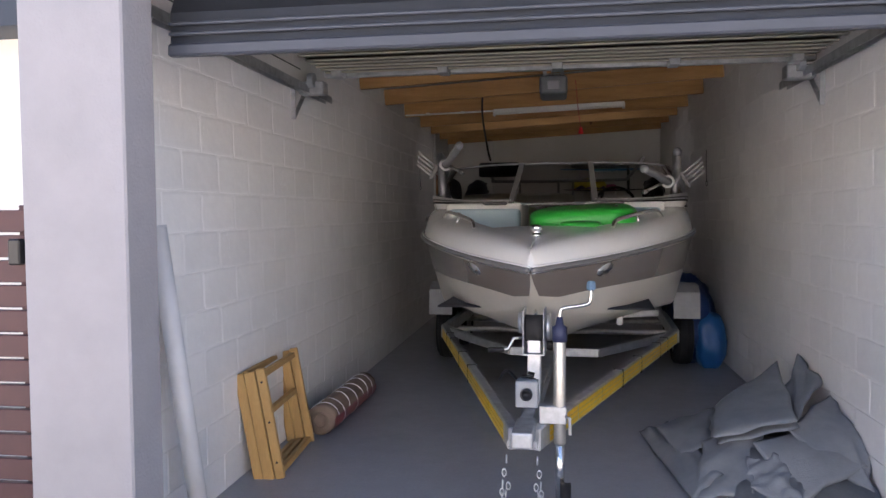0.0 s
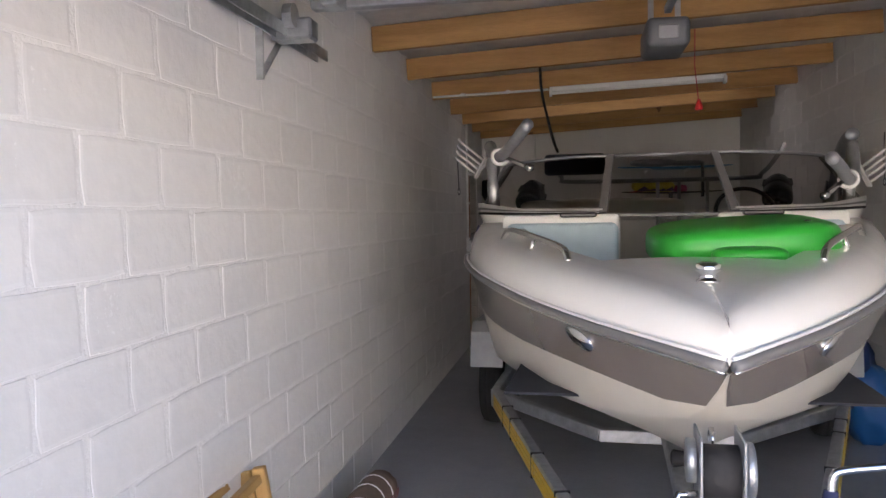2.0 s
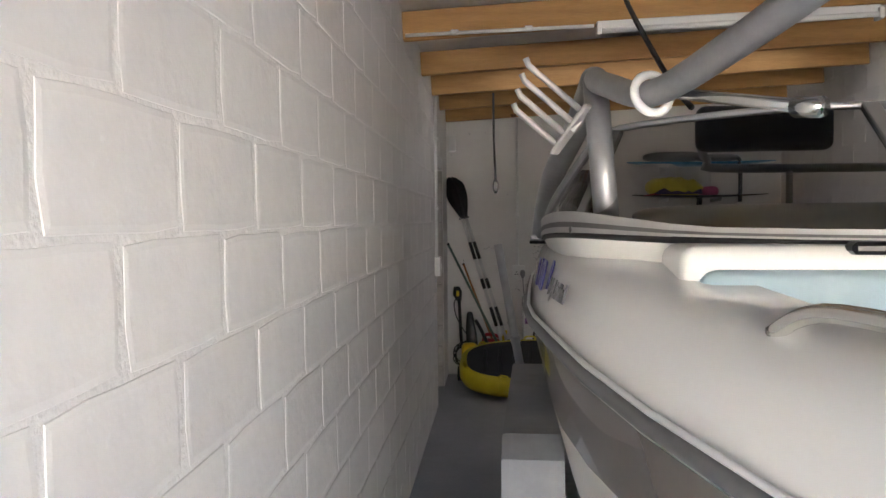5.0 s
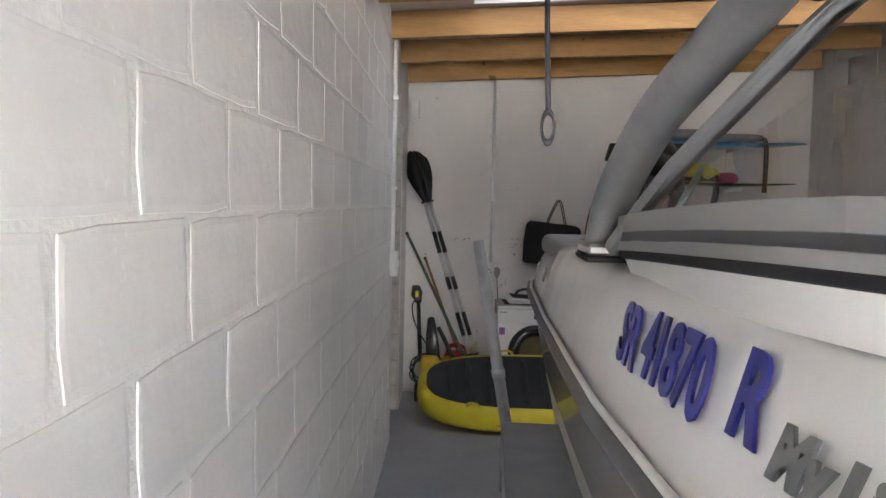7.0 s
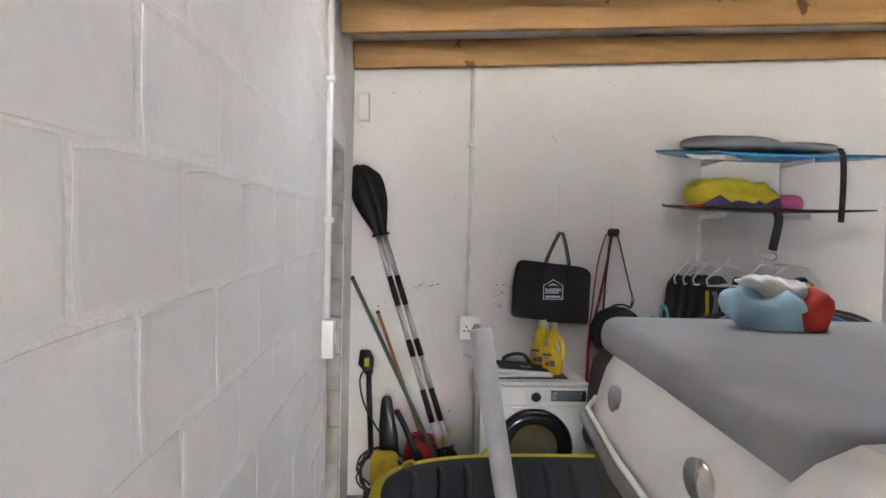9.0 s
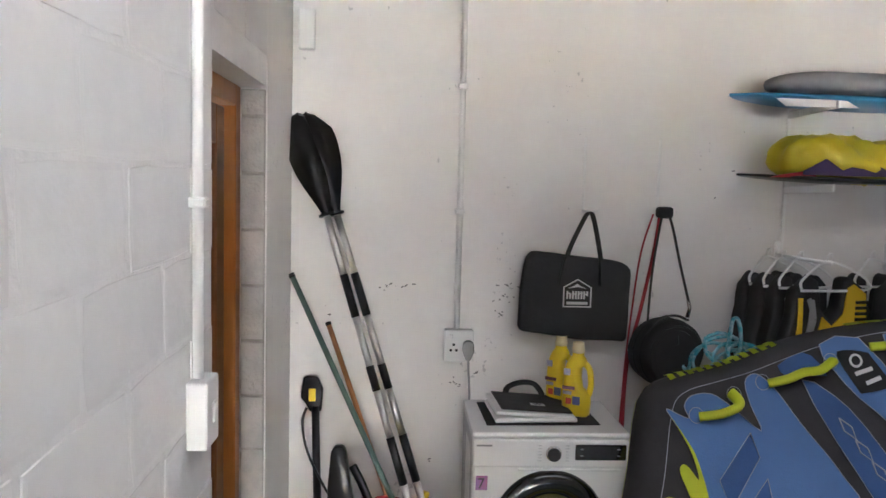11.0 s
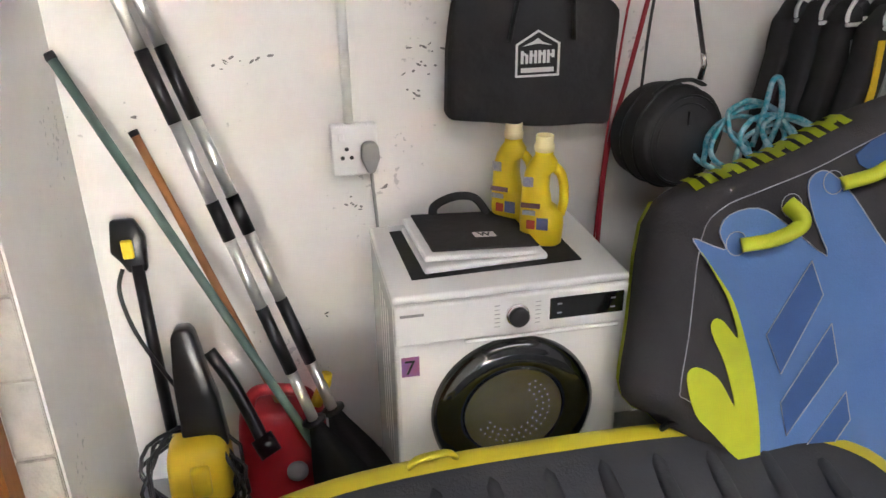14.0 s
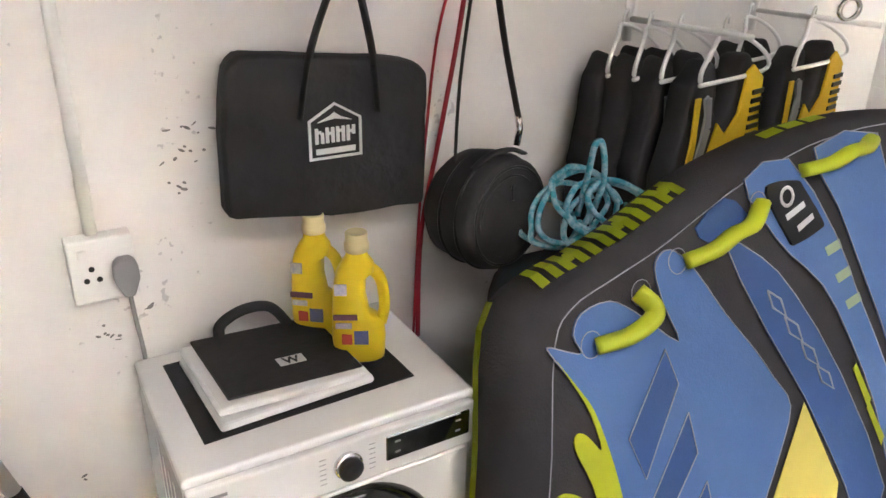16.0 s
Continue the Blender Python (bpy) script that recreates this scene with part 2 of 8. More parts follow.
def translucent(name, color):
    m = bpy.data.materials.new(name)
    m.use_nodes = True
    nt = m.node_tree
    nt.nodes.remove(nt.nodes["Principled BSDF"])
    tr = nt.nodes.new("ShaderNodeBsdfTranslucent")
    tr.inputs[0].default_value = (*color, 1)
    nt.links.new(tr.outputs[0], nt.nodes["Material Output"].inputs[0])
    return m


# sheet for the added overhead panel; its colour sets how much daylight passes
M_FILLPANEL = translucent("milky fill sheet", (0.064, 0.064, 0.0625))
M_GLASS = glass("tinted windscreen glass", (0.66, 0.64, 0.61))


# ---- mesh helpers ----
def V(*a):
    return Vector(a)


def obj(name, bm, material, parent=None, label="", smooth=False, m=None):
    me = bpy.data.meshes.new(name)
    bmesh.ops.recalc_face_normals(bm, faces=bm.faces)
    bm.to_mesh(me)
    bm.free()
    if material is not None:
        me.materials.append(material)
    if smooth:
        for p in me.polygons:
            p.use_smooth = True
    ob = new(name, me)
    if parent is not None:
        ob.parent = parent
    if m is not None:
        ob.matrix_basis = m
    if label:
        ob["label"] = label
    return ob


def part(name, bm, material, parent, label="", smooth=False, m=None):
    return obj(name, bm, material, parent, label, smooth, m)


def thing(name, label, category, group="", m=None):
    ob = new(name)
    ob.empty_display_size = 0.1
    if m is not None:
        ob.matrix_basis = m
    return tagged(ob, label, category, group)


def BM():
    return bmesh.new()


def box(bm, a, b, bevel=0.0, m=None, seg=1):
    lo = [min(p, q) for p, q in zip(a, b)]
    hi = [max(p, q) for p, q in zip(a, b)]
    vs = [bm.verts.new((x, y, z)) for x in (lo[0], hi[0]) for y in (lo[1], hi[1]) for z in (lo[2], hi[2])]
    fs = [bm.faces.new([vs[i] for i in q]) for q in ((0, 1, 3, 2), (4, 6, 7, 5), (0, 4, 5, 1), (2, 3, 7, 6), (0, 2, 6, 4), (1, 5, 7, 3))]
    if bevel > 0:
        es = list({e for f in fs for e in f.edges})
        res = bmesh.ops.bevel(bm, geom=es, offset=bevel, segments=seg, affect='EDGES', profile=0.5)
        vs = list({v for f in res["faces"] for v in f.verts} | {v for v in vs if v.is_valid})
    if m is not None:
        bmesh.ops.transform(bm, matrix=m, verts=[v for v in vs if v.is_valid])
    return bm


def axes(d):
    d = Vector(d).normalized()
    u = d.cross(V(0, 0, 1))
    if u.length < 1e-4:
        u = V(1, 0, 0)
    u.normalize()
    return d, u, u.cross(d).normalized()


def bar(bm, p, q, w, h, bevel=0.0):
    """A square bar from p to q, w wide and h high."""
    p, q = Vector(p), Vector(q)
    d, u, v = axes(q - p)
    m = Matrix((u, d, v)).transposed().to_4x4()
    m.translation = p
    return box(bm, (-w / 2, 0, -h / 2), (w / 2, (q - p).length, h / 2), bevel, m)


def smooth_line(pts, n=6):
    pts = [Vector(p) for p in pts]
    out = []
    for i in range(len(pts) - 1):
        p0, p1, p2, p3 = pts[max(i - 1, 0)], pts[i], pts[i + 1], pts[min(i + 2, len(pts) - 1)]
        for k in range(n):
            t = k / n
            out.append(0.5 * ((2 * p1) + (p2 - p0) * t + (2 * p0 - 5 * p1 + 4 * p2 - p3) * t * t + (3 * p1 - p0 - 3 * p2 + p3) * t ** 3))
    out.append(pts[-1])
    return out


def tube(bm, pts, r, seg=10, curve=0, cap=True, flat=1.0, r2=None):
    """A round tube along pts; flat squeezes its height."""
    pts = smooth_line(pts, curve) if curve else [Vector(p) for p in pts]
    rings = []
    u = None
    for i, p in enumerate(pts):
        d = (pts[min(i + 1, len(pts) - 1)] - pts[max(i - 1, 0)]).normalized()
        if u is None:
            _, u, _ = axes(d)
        u = (u - d * u.dot(d)).normalized()
        v = d.cross(u)
        rr = r if r2 is None else r + (r2 - r) * i / (len(pts) - 1)
        rings.append([bm.verts.new(p + u * math.cos(a) * rr + v * math.sin(a) * rr * flat) for a in [2 * math.pi * k / seg for k in range(seg)]])
    for a, b in zip(rings, rings[1:]):
        for k in range(seg):
            bm.faces.new((a[k], a[(k + 1) % seg], b[(k + 1) % seg], b[k]))
    if cap:
        bm.faces.new(rings[0])
        bm.faces.new(rings[-1])
    return bm


def lathe(bm, profile, seg=24, m=None, cap=True):
    """Profile of (radius, height) turned about z."""
    rings = []
    for r, z in profile:
        rings.append([bm.verts.new((r * math.cos(a), r * math.sin(a), z)) for a in [2 * math.pi * k / seg for k in range(seg)]])
    for a, b in zip(rings, rings[1:]):
        for k in range(seg):
            bm.faces.new((a[k], a[(k + 1) % seg], b[(k + 1) % seg], b[k]))
    if cap:
        bm.faces.new(rings[0])
        bm.faces.new(rings[-1])
    if m is not None:
        bmesh.ops.transform(bm, matrix=m, verts=[v for r in rings for v in r])
    return bm


def torus(bm, R, r, seg=28, seg2=8, m=None):
    rings = [[bm.verts.new(((R + r * math.cos(b)) * math.cos(a), (R + r * math.cos(b)) * math.sin(a), r * math.sin(b)))
              for b in [2 * math.pi * j / seg2 for j in range(seg2)]] for a in [2 * math.pi * i / seg for i in range(seg)]]
    for i in range(seg):
        A, B = rings[i], rings[(i + 1) % seg]
        for j in range(seg2):
            bm.faces.new((A[j], A[(j + 1) % seg2], B[(j + 1) % seg2], B[j]))
    if m is not None:
        bmesh.ops.transform(bm, matrix=m, verts=[v for r_ in rings for v in r_])
    return bm


def pillow(bm, sx, sy, sz, n=3.0, m=None, seg=28, rows=14, lump=0.0):
    """A rounded cushion: a superellipsoid of half sizes sx, sy, sz."""
    def f(c, e):
        return math.copysign(abs(c) ** e, c)
    rings = []
    for i in range(rows + 1):
        th = -math.pi / 2 + math.pi * i / rows
        ring = []
        for k in range(seg):
            ph = 2 * math.pi * k / seg
            e = max(0.35, 2 / n)
            p = V(sx * f(math.cos(th), e) * f(math.cos(ph), 2 / n), sy * f(math.cos(th), e) * f(math.sin(ph), 2 / n), sz * f(math.sin(th), e))
            if lump:
                p += p.normalized() * lump * noise.noise(p * 6)
            ring.append(bm.verts.new(p))
        rings.append(ring)
    for a, b in zip(rings, rings[1:]):
        for k in range(seg):
            bm.faces.new((a[k], a[(k + 1) % seg], b[(k + 1) % seg], b[k]))
    bmesh.ops.remove_doubles(bm, verts=bm.verts, dist=1e-5)
    if m is not None:
        bmesh.ops.transform(bm, matrix=m, verts=bm.verts)
    return bm


def crumple(bm, amp, freq):
    """Push a skin in and out along sharp folds, as slack cloth lies."""
    bm.normal_update()
    for v in list(bm.verts):
        q = v.co * freq
        v.co += v.normal * amp * (1.2 - 3.2 * abs(noise.noise(q)) + 0.6 * noise.noise(q * 2.3))
    return bm


def prism(bm, outline, depth, m=None, bevel=0.0):
    """A flat outline in x, z pushed along y by depth."""
    f = bm.faces.new([bm.verts.new((x, 0, z)) for x, z in outline])
    res = bmesh.ops.extrude_face_region(bm, geom=[f])
    vs = [v for v in res["geom"] if isinstance(v, bmesh.types.BMVert)]
    bmesh.ops.translate(bm, vec=(0, depth, 0), verts=vs)
    allv = list(f.verts) + vs
    if bevel:
        es = list({e for v in allv for e in v.link_edges})
        r = bmesh.ops.bevel(bm, geom=es, offset=bevel, segments=2, affect='EDGES', profile=0.5)
        allv = list({v for q in r["faces"] for v in q.verts} | {v for v in allv if v.is_valid})
    if m is not None:
        bmesh.ops.transform(bm, matrix=m, verts=[v for v in allv if v.is_valid])
    return bm


def lettering(name, text, size, depth, material, parent, m, shear=0.0, bold=0.0, label=""):
    cu = bpy.data.curves.new(name, 'FONT')
    cu.body, cu.size, cu.extrude, cu.shear, cu.offset = text, size, depth, shear, bold
    cu.resolution_u = 3
    tmp = bpy.data.objects.new(name, cu)
    scene.collection.objects.link(tmp)
    me = bpy.data.meshes.new_from_object(tmp.evaluated_get(bpy.context.evaluated_depsgraph_get()))
    bpy.data.objects.remove(tmp)
    me.materials.clear()
    me.materials.append(material)
    ob = new(name, me)
    ob.parent = parent
    ob.matrix_basis = m
    if label:
        ob["label"] = label
    return ob


def frame_m(origin, xdir, up):
    """A pose with its x along xdir and its z (the face's normal) at right angles to xdir and up."""
    x = Vector(xdir).normalized()
    z = x.cross(Vector(up)).normalized()
    y = z.cross(x)
    m = Matrix((x, y, z)).transposed().to_4x4()
    m.translation = Vector(origin)
    return m


def lerp(x, xs, ys):
    return float(np.interp(x, xs, ys))


def structure(ob, label="", category=""):
    return tagged(ob, label, category, kind="structure")


# ---- the shell ----
X0, X1, Y0, Y1 = 0.0, 3.40, 7.23, 17.045
CEIL, SLOPE = 2.617, 0.052          # underside of the beams, rising to the far wall
DOOR_A, DOOR_B, DOOR_H = 15.66, 16.44, 2.10


def ceil_z(x):
    return CEIL + SLOPE * x


bm = BM()
box(bm, (-0.2, 6.9, -0.2), (3.6, 17.25, 0.0))
structure(obj("floor", bm, M_FLOOR), "grey painted concrete garage floor with scuffs", "floor")
bm = BM()
box(bm, (-60, -60, -0.3), (60, 6.9, -0.012))
box(bm, (-60, 6.9, -0.3), (-0.2, 60, -0.012))
box(bm, (3.6, 6.9, -0.3), (60, 60, -0.012))
structure(obj("ground", bm, M_GROUND), "pale concrete driveway before the garage", "ground")

# back wall
bm = BM()
box(bm, (-0.2, Y1, -0.1), (3.6, Y1 + 0.2, 3.2))
structure(obj("wall_back", bm, M_PLASTER), "white painted plaster back wall with scuffs", "wall")
# dark scuff marks on it, where things have knocked
M_SCUFF = mat("dark scuff", (0.16, 0.155, 0.15), 0.8, color2=(0.30, 0.29, 0.28), scale=70)
scuff_rng = random.Random(11)
wall_back = bpy.data.objects["wall_back"]
for cx, cz, sx, sz, n in ((0.94, 1.33, 0.035, 0.02, 6), (0.935, 1.275, 0.035, 0.02, 7), (0.938, 1.215, 0.03, 0.012, 5), (0.43, 1.325, 0.05, 0.012, 6), (0.53, 1.322, 0.04, 0.008, 4), (0.186, 1.195, 0.03, 0.006, 2), (0.744, 0.895, 0.03, 0.03, 7), (0.83, 0.938, 0.012, 0.012, 3), (0.63, 0.533, 0.012, 0.006, 2), (2.0, 1.9, 0.3, 0.2, 4)):
    for k in range(n):
        x, z = cx + scuff_rng.gauss(0, sx * 0.6), cz + scuff_rng.gauss(0, sz * 0.7)
        lx, lz, tw = scuff_rng.uniform(0.003, 0.010), scuff_rng.uniform(0.0015, 0.004), scuff_rng.uniform(-0.7, 0.7)
        bm = BM()
        f = bm.faces.new([bm.verts.new((x + lx * math.cos(a) * math.cos(tw) - lz * math.sin(a) * math.sin(tw), Y1 - 0.0006, z + lx * math.cos(a) * math.sin(tw) + lz * math.sin(a) * math.cos(tw))) for a in [2 * math.pi * q / 7 + scuff_rng.uniform(-0.3, 0.3) for q in range(7)]])
        part("scuff_mark", bm, M_SCUFF, wall_back)
# left wall backing, with the doorway through it
bm = BM()
box(bm, (-0.2, Y0, -0.1), (-0.001, DOOR_A, 3.2))
box(bm, (-0.2, DOOR_A, DOOR_H), (-0.001, DOOR_B, 3.2))
wall_left = structure(obj("wall_left", bm, M_JOINT), "white painted concrete block wall", "wall")
bm = BM()
box(bm, (X1 + 0.001, 7.0, -0.1), (X1 + 0.2, Y1, 3.25))
wall_right = structure(obj("wall_right", bm, M_JOINT), "white painted concrete block wall", "wall")
bm = BM()
box(bm, (-0.2, DOOR_B, -0.1), (0.0025, Y1, 3.2))
structure(obj("wall_corner", bm, M_PLASTER), "plastered strip of wall between door and corner", "wall")
# piers and lintel at the front
bm = BM()
box(bm, (-0.20, 7.01, -0.1), (0.22, 7.23, 3.0), 0.008)
structure(obj("pier_1", bm, M_PIER), "smooth plastered pier beside the garage opening", "pier")
bm = BM()
box(bm, (3.32, 7.01, -0.1), (3.8, 7.23, 3.0), 0.008)
structure(obj("pier_2", bm, M_PIER), "smooth plastered pier beside the garage opening", "pier")
bm = BM()
box(bm, (0.22, 7.01, 2.45), (3.32, 7.23, 3.2), 0.006)
structure(obj("lintel", bm, M_PIER), "plastered lintel above the garage opening", "lintel")
# ceiling: foil sheet with shallow ribs above the beams, left open over an added fill panel
FILL = (0.5, 2.9, 14.43, 15.12)
bm = BM()


def foil(x0, x1, y0, y1):
    n = max(2, int((y1 - y0) * 8))
    for i in range(n):
        ya, yb = y0 + i * (y1 - y0) / n, y0 + (i + 1) * (y1 - y0) / n
        za, zb = 0.010 * math.sin(ya * 16), 0.010 * math.sin(yb * 16)
        bm.faces.new([bm.verts.new((x, y, ceil_z(x) + 0.172 + z)) for x, y, z in ((x0, ya, za), (x1, ya, za), (x1, yb, zb), (x0, yb, zb))])


foil(-0.2, 3.6, 7.0, FILL[2])
foil(-0.2, FILL[0], FILL[2], FILL[3])
foil(FILL[1], 3.6, FILL[2], FILL[3])
foil(-0.2, 3.6, FILL[3], 17.2)
bmesh.ops.remove_doubles(bm, verts=bm.verts, dist=1e-4)
res = bmesh.ops.extrude_face_region(bm, geom=list(bm.faces))
bmesh.ops.translate(bm, vec=(0, 0, 0.03), verts=[v for v in res["geom"] if isinstance(v, bmesh.types.BMVert)])
structure(obj("ceiling", bm, M_FOIL), "silver foil roof lining above timber beams", "ceiling")
# unseen translucent panel, added to let extra daylight into the dark rear
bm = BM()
bm.faces.new([bm.verts.new((x, y, ceil_z(x) + 0.192)) for x, y in ((FILL[0] - 0.05, FILL[2] - 0.04), (FILL[1] + 0.05, FILL[2] - 0.04), (FILL[1] + 0.05, FILL[3] + 0.04), (FILL[0] - 0.05, FILL[3] + 0.04))])
structure(obj("roof_light", bm, M_FILLPANEL), "unseen milky panel added between two beams to brighten the rear", "roof light")
# the roof stays open above the added panel so that sun reaches it
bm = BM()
box(bm, (-0.3, 6.9, 3.25), (3.8, FILL[2] - 0.1, 3.3))
box(bm, (-0.3, FILL[3] + 0.75, 3.25), (3.8, 17.3, 3.3))
box(bm, (-0.3, FILL[2] - 0.1, 3.25), (FILL[0] - 0.2, FILL[3] + 0.75, 3.3))
box(bm, (FILL[1] + 0.2, FILL[2] - 0.1, 3.25), (3.8, FILL[3] + 0.75, 3.3))
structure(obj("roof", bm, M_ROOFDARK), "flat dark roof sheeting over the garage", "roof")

# beams across the garage
BEAMS = [8.2, 9.2, 10.22, 11.25, 12.27, 13.32, 14.35, 15.2, 16.02, 16.88]
bm = BM()
ang = math.atan(SLOPE)
box(bm, (0, -0.025, 0), (3.38, 0.025, 0.158), 0.004)
beam0 = obj("roof_beam", bm, M_BEAM)
tagged(beam0, "rough sawn pine roof beam spanning the garage", "beam", "roof beams")
beam0.matrix_basis = pose(0.01, BEAMS[0], CEIL, 0, -math.degrees(ang), 0)
for y in BEAMS[1:]:
    copy_thing(beam0, pose(0.01, y, CEIL, 0, -math.degrees(ang), 0))

# ---- the boat ----
BOAT = pose(1.64, 8.40, 0, 0, 0, -2.75)
BI = BOAT.inverted()


def bl(x, y, z):
    """A place of the garage in the boat's own axes."""
    return BI @ V(x, y, z)


LEN = 5.75
ST = [0, 0.04, 0.12, 0.25, 0.4, 0.56, 0.75, 0.95, 1.2, 1.5, 1.8, 2.1, 2.4, 2.8, 3.2, 3.6, 4.0, 4.3, 4.58, 4.66, 4.8, 5.0, 5.2, 5.45, 5.62, 5.75]


def rail_b(s):
    if s < 3.4:
        return 0.0005 + 1.160 * (1 - (1 - s / 3.4) ** 2.33)
    return lerp(s, [3.4, 4.3, 5.2, 5.62, 5.75], [1.1605, 1.160, 1.150, 1.125, 1.08])


def rail_z(s):
    return lerp(s, [0, 0.5, 1.2, 2.5, 3.5, 4.5, 5.75], [1.185, 1.215, 1.265, 1.332, 1.303, 1.282, 1.265])


def top_z(s):
    return lerp(s, [0, 0.44, 0.9, 1.7, 2.4, 3.3, 4.3, 4.58, 4.66, 5.75], [1.29, 1.345, 1.385, 1.455, 1.525, 1.548, 1.522, 1.508, 1.445, 1.44])


def keel_z(s):
    return lerp(s, [0, 0.15, 0.34, 0.6, 1.0, 1.6, 2.4, 5.75], [1.165, 1.08, 0.97, 0.82, 0.66, 0.54, 0.47, 0.45])


def chine(s):
    return rail_b(s) * lerp(s, [0, 0.34, 0.6, 1.2, 2.5, 5.75], [0.0, 0.16, 0.42, 0.68, 0.86, 0.9]), lerp(s, [0, 0.15, 0.34, 0.6, 1.0, 2.5, 5.75], [1.165, 1.08, 0.97, 0.89, 0.83, 0.74, 0.70])


def side_x(s, z):
    """Half width of the topside between chine and rail."""
    c, zc = chine(s)
    t = (z - zc) / max(1e-4, rail_z(s) - 0.02 - zc)
    t = min(max(t, 0), 1)
    return c + (rail_b(s) - c) * (t ** 0.85)


def band_z(s):
    return rail_z(s) - lerp(s, [0, 0.3, 0.6, 1.3, 2.5, 5.75], [0.25, 0.21, 0.195, 0.23, 0.30, 0.33])


def strips(bm, rows_of):
    """Skin over rows of points, one row per station, mirrored to both sides."""
    for sgn in (-1, 1):
        rows = [[bm.verts.new((sgn * p[0], p[1], p[2])) for p in rows_of(s)] for s in ST]
        for a, b in zip(rows, rows[1:]):
            for k in range(len(a) - 1):
                try:
                    bm.faces.new((a[k], a[k + 1], b[k + 1], b[k]))
                except ValueError:
                    pass
    bmesh.ops.remove_doubles(bm, verts=bm.verts, dist=1e-4)
    return bm


boat = thing("motor_boat", "white and taupe bowrider motor boat with folded tower on a trailer", "boat", m=BOAT)


def low_rows(s):
    c, zc = chine(s)
    k = keel_z(s)
    zb = max(band_z(s), zc + 0.002, k + 0.001)
    rows = [(0, s, k)]
    for t in (0.33, 0.66, 1.0):
        rows.append((c * t, s, k + (max(zc, k) - k) * t ** 0.9))
    rows.append((c + 0.012, s, max(zc, k) + 0.012))
    for t in (0.5, 1.0):
        z = zc + (zb - zc) * t
        rows.append((side_x(s, z), s, max(z, k)))
    return rows


def band_rows(s):
    zc = chine(s)[1]
    zb = max(band_z(s), zc + 0.002, keel_z(s) + 0.001)
    return [(side_x(s, zb + (rail_z(s) - 0.02 - zb) * t) + 0.001, s, zb + (rail_z(s) - 0.02 - zb) * t) for t in (0, 0.25, 0.5, 0.75, 1.0)]


bm = strips(BM(), low_rows)
part("lower_hull", bm, M_CREAM, boat, "cream gelcoat lower hull", True)
bm = strips(BM(), band_rows)
part("hull_band", bm, M_TAUPE, boat, "glossy taupe band round the hull", True)
# transom
bm = BM()
s = LEN
pts = [(p[0], p[2]) for p in low_rows(s)] + [(p[0], p[2]) for p in band_rows(s)] + [(rail_b(s), rail_z(s)), (rail_b(s) - 0.08, top_z(s))]
poly = [(-x, z) for x, z in reversed(pts)] + pts[1:]
bm.faces.new([bm.verts.new((x, s, z)) for x, z in poly])
part("transom", bm, M_GEL, boat)


def gunwale_rows(s):
    b, r, t = rail_b(s), rail_z(s), top_z(s)
    h = t - r
    k = min(1.0, 0.25 + s / 0.6)
    aft = lerp(s, [1.8, 2.6], [0, 1])
    prof = [(0.0, -0.02), (0.004, 0.05), (0.02 - 0.004 * aft, 0.35), (0.055 - 0.022 * aft, 0.68), (0.10 - 0.045 * aft, 0.89), (0.16 - 0.06 * aft, 0.98), (0.22 - 0.04 * aft, 1.0), (0.30, 1.0)]
    out = []
    for dx, fz in prof:
        out.append((max(0.0, b - dx * k), s, r + h * fz))
    return out


bm = strips(BM(), gunwale_rows)
# foredeck and stern deck, closed to the middle
for lo, hi in ((0, 8), (18, 26)):
    for sgn in (-1, 1):
        rows = []
        for s in ST[lo:hi]:
            e = gunwale_rows(s)[-1]
            rows.append([bm.verts.new((sgn * e[0] * f, s, e[2] + 0.012 * (1 - f * f))) for f in (1, 0.66, 0.33, 0)])
        for a, b in zip(rows, rows[1:]):
            for k in range(3):
                try:
                    bm.faces.new((a[k], a[k + 1], b[k + 1], b[k]))
                except ValueError:
                    pass
bmesh.ops.remove_doubles(bm, verts=bm.verts, dist=1e-4)
part("deck", bm, M_GEL, boat, "white glossy moulded deck", True)

# rub rail: grey strip with bright trim lines above and below
for nm, dz, r, mt, lab in (("rub_rail", 0.0, 0.015, M_RUB, "grey rubber rub rail"), ("rail_trim", 0.019, 0.006, M_TRIM, ""), ("rail_trim", -0.016, 0.005, M_STEEL, "bright steel strip")):
    for sgn in (-1, 1):
        bm = BM()
        tube(bm, [(sgn * (rail_b(s) + 0.012 - (0.004 if dz > 0 else 0)), s - 0.012 * (s < 0.1), rail_z(s) + dz) for s in ST], r, 8)
        part(nm, bm, mt, boat, lab, True)

# cockpit liner: bow well and main well
bm = BM()
for sgn in (-1, 1):
    rows = []
    for s in ST[7:19]:
        e = gunwale_rows(s)[-1]
        rows.append([bm.verts.new((sgn * e[0], s, e[2])), bm.verts.new((sgn * (e[0] - 0.02), s, 1.2)), bm.verts.new((sgn * (e[0] - 0.06), s, 0.86)), bm.verts.new((0, s, 0.86))])
    for a, b in zip(rows, rows[1:]):
        for k in range(3):
            bm.faces.new((a[k], a[k + 1], b[k + 1], b[k]))
for s in (ST[7], ST[18]):
    e = gunwale_rows(s)[-1]
    bm.faces.new([bm.verts.new(p) for p in ((-e[0], s, e[2]), (e[0], s, e[2]), (e[0], s, 0.86), (-e[0], s, 0.86))])
part("cockpit_liner", bm, M_GEL, boat, "white cockpit liner")
bm = BM()
box(bm, (-0.7, 1.0, 0.862), (0.7, 4.6, 0.872))
part("cockpit_carpet", bm, M_DARK, boat, "dark blue cockpit carpet")

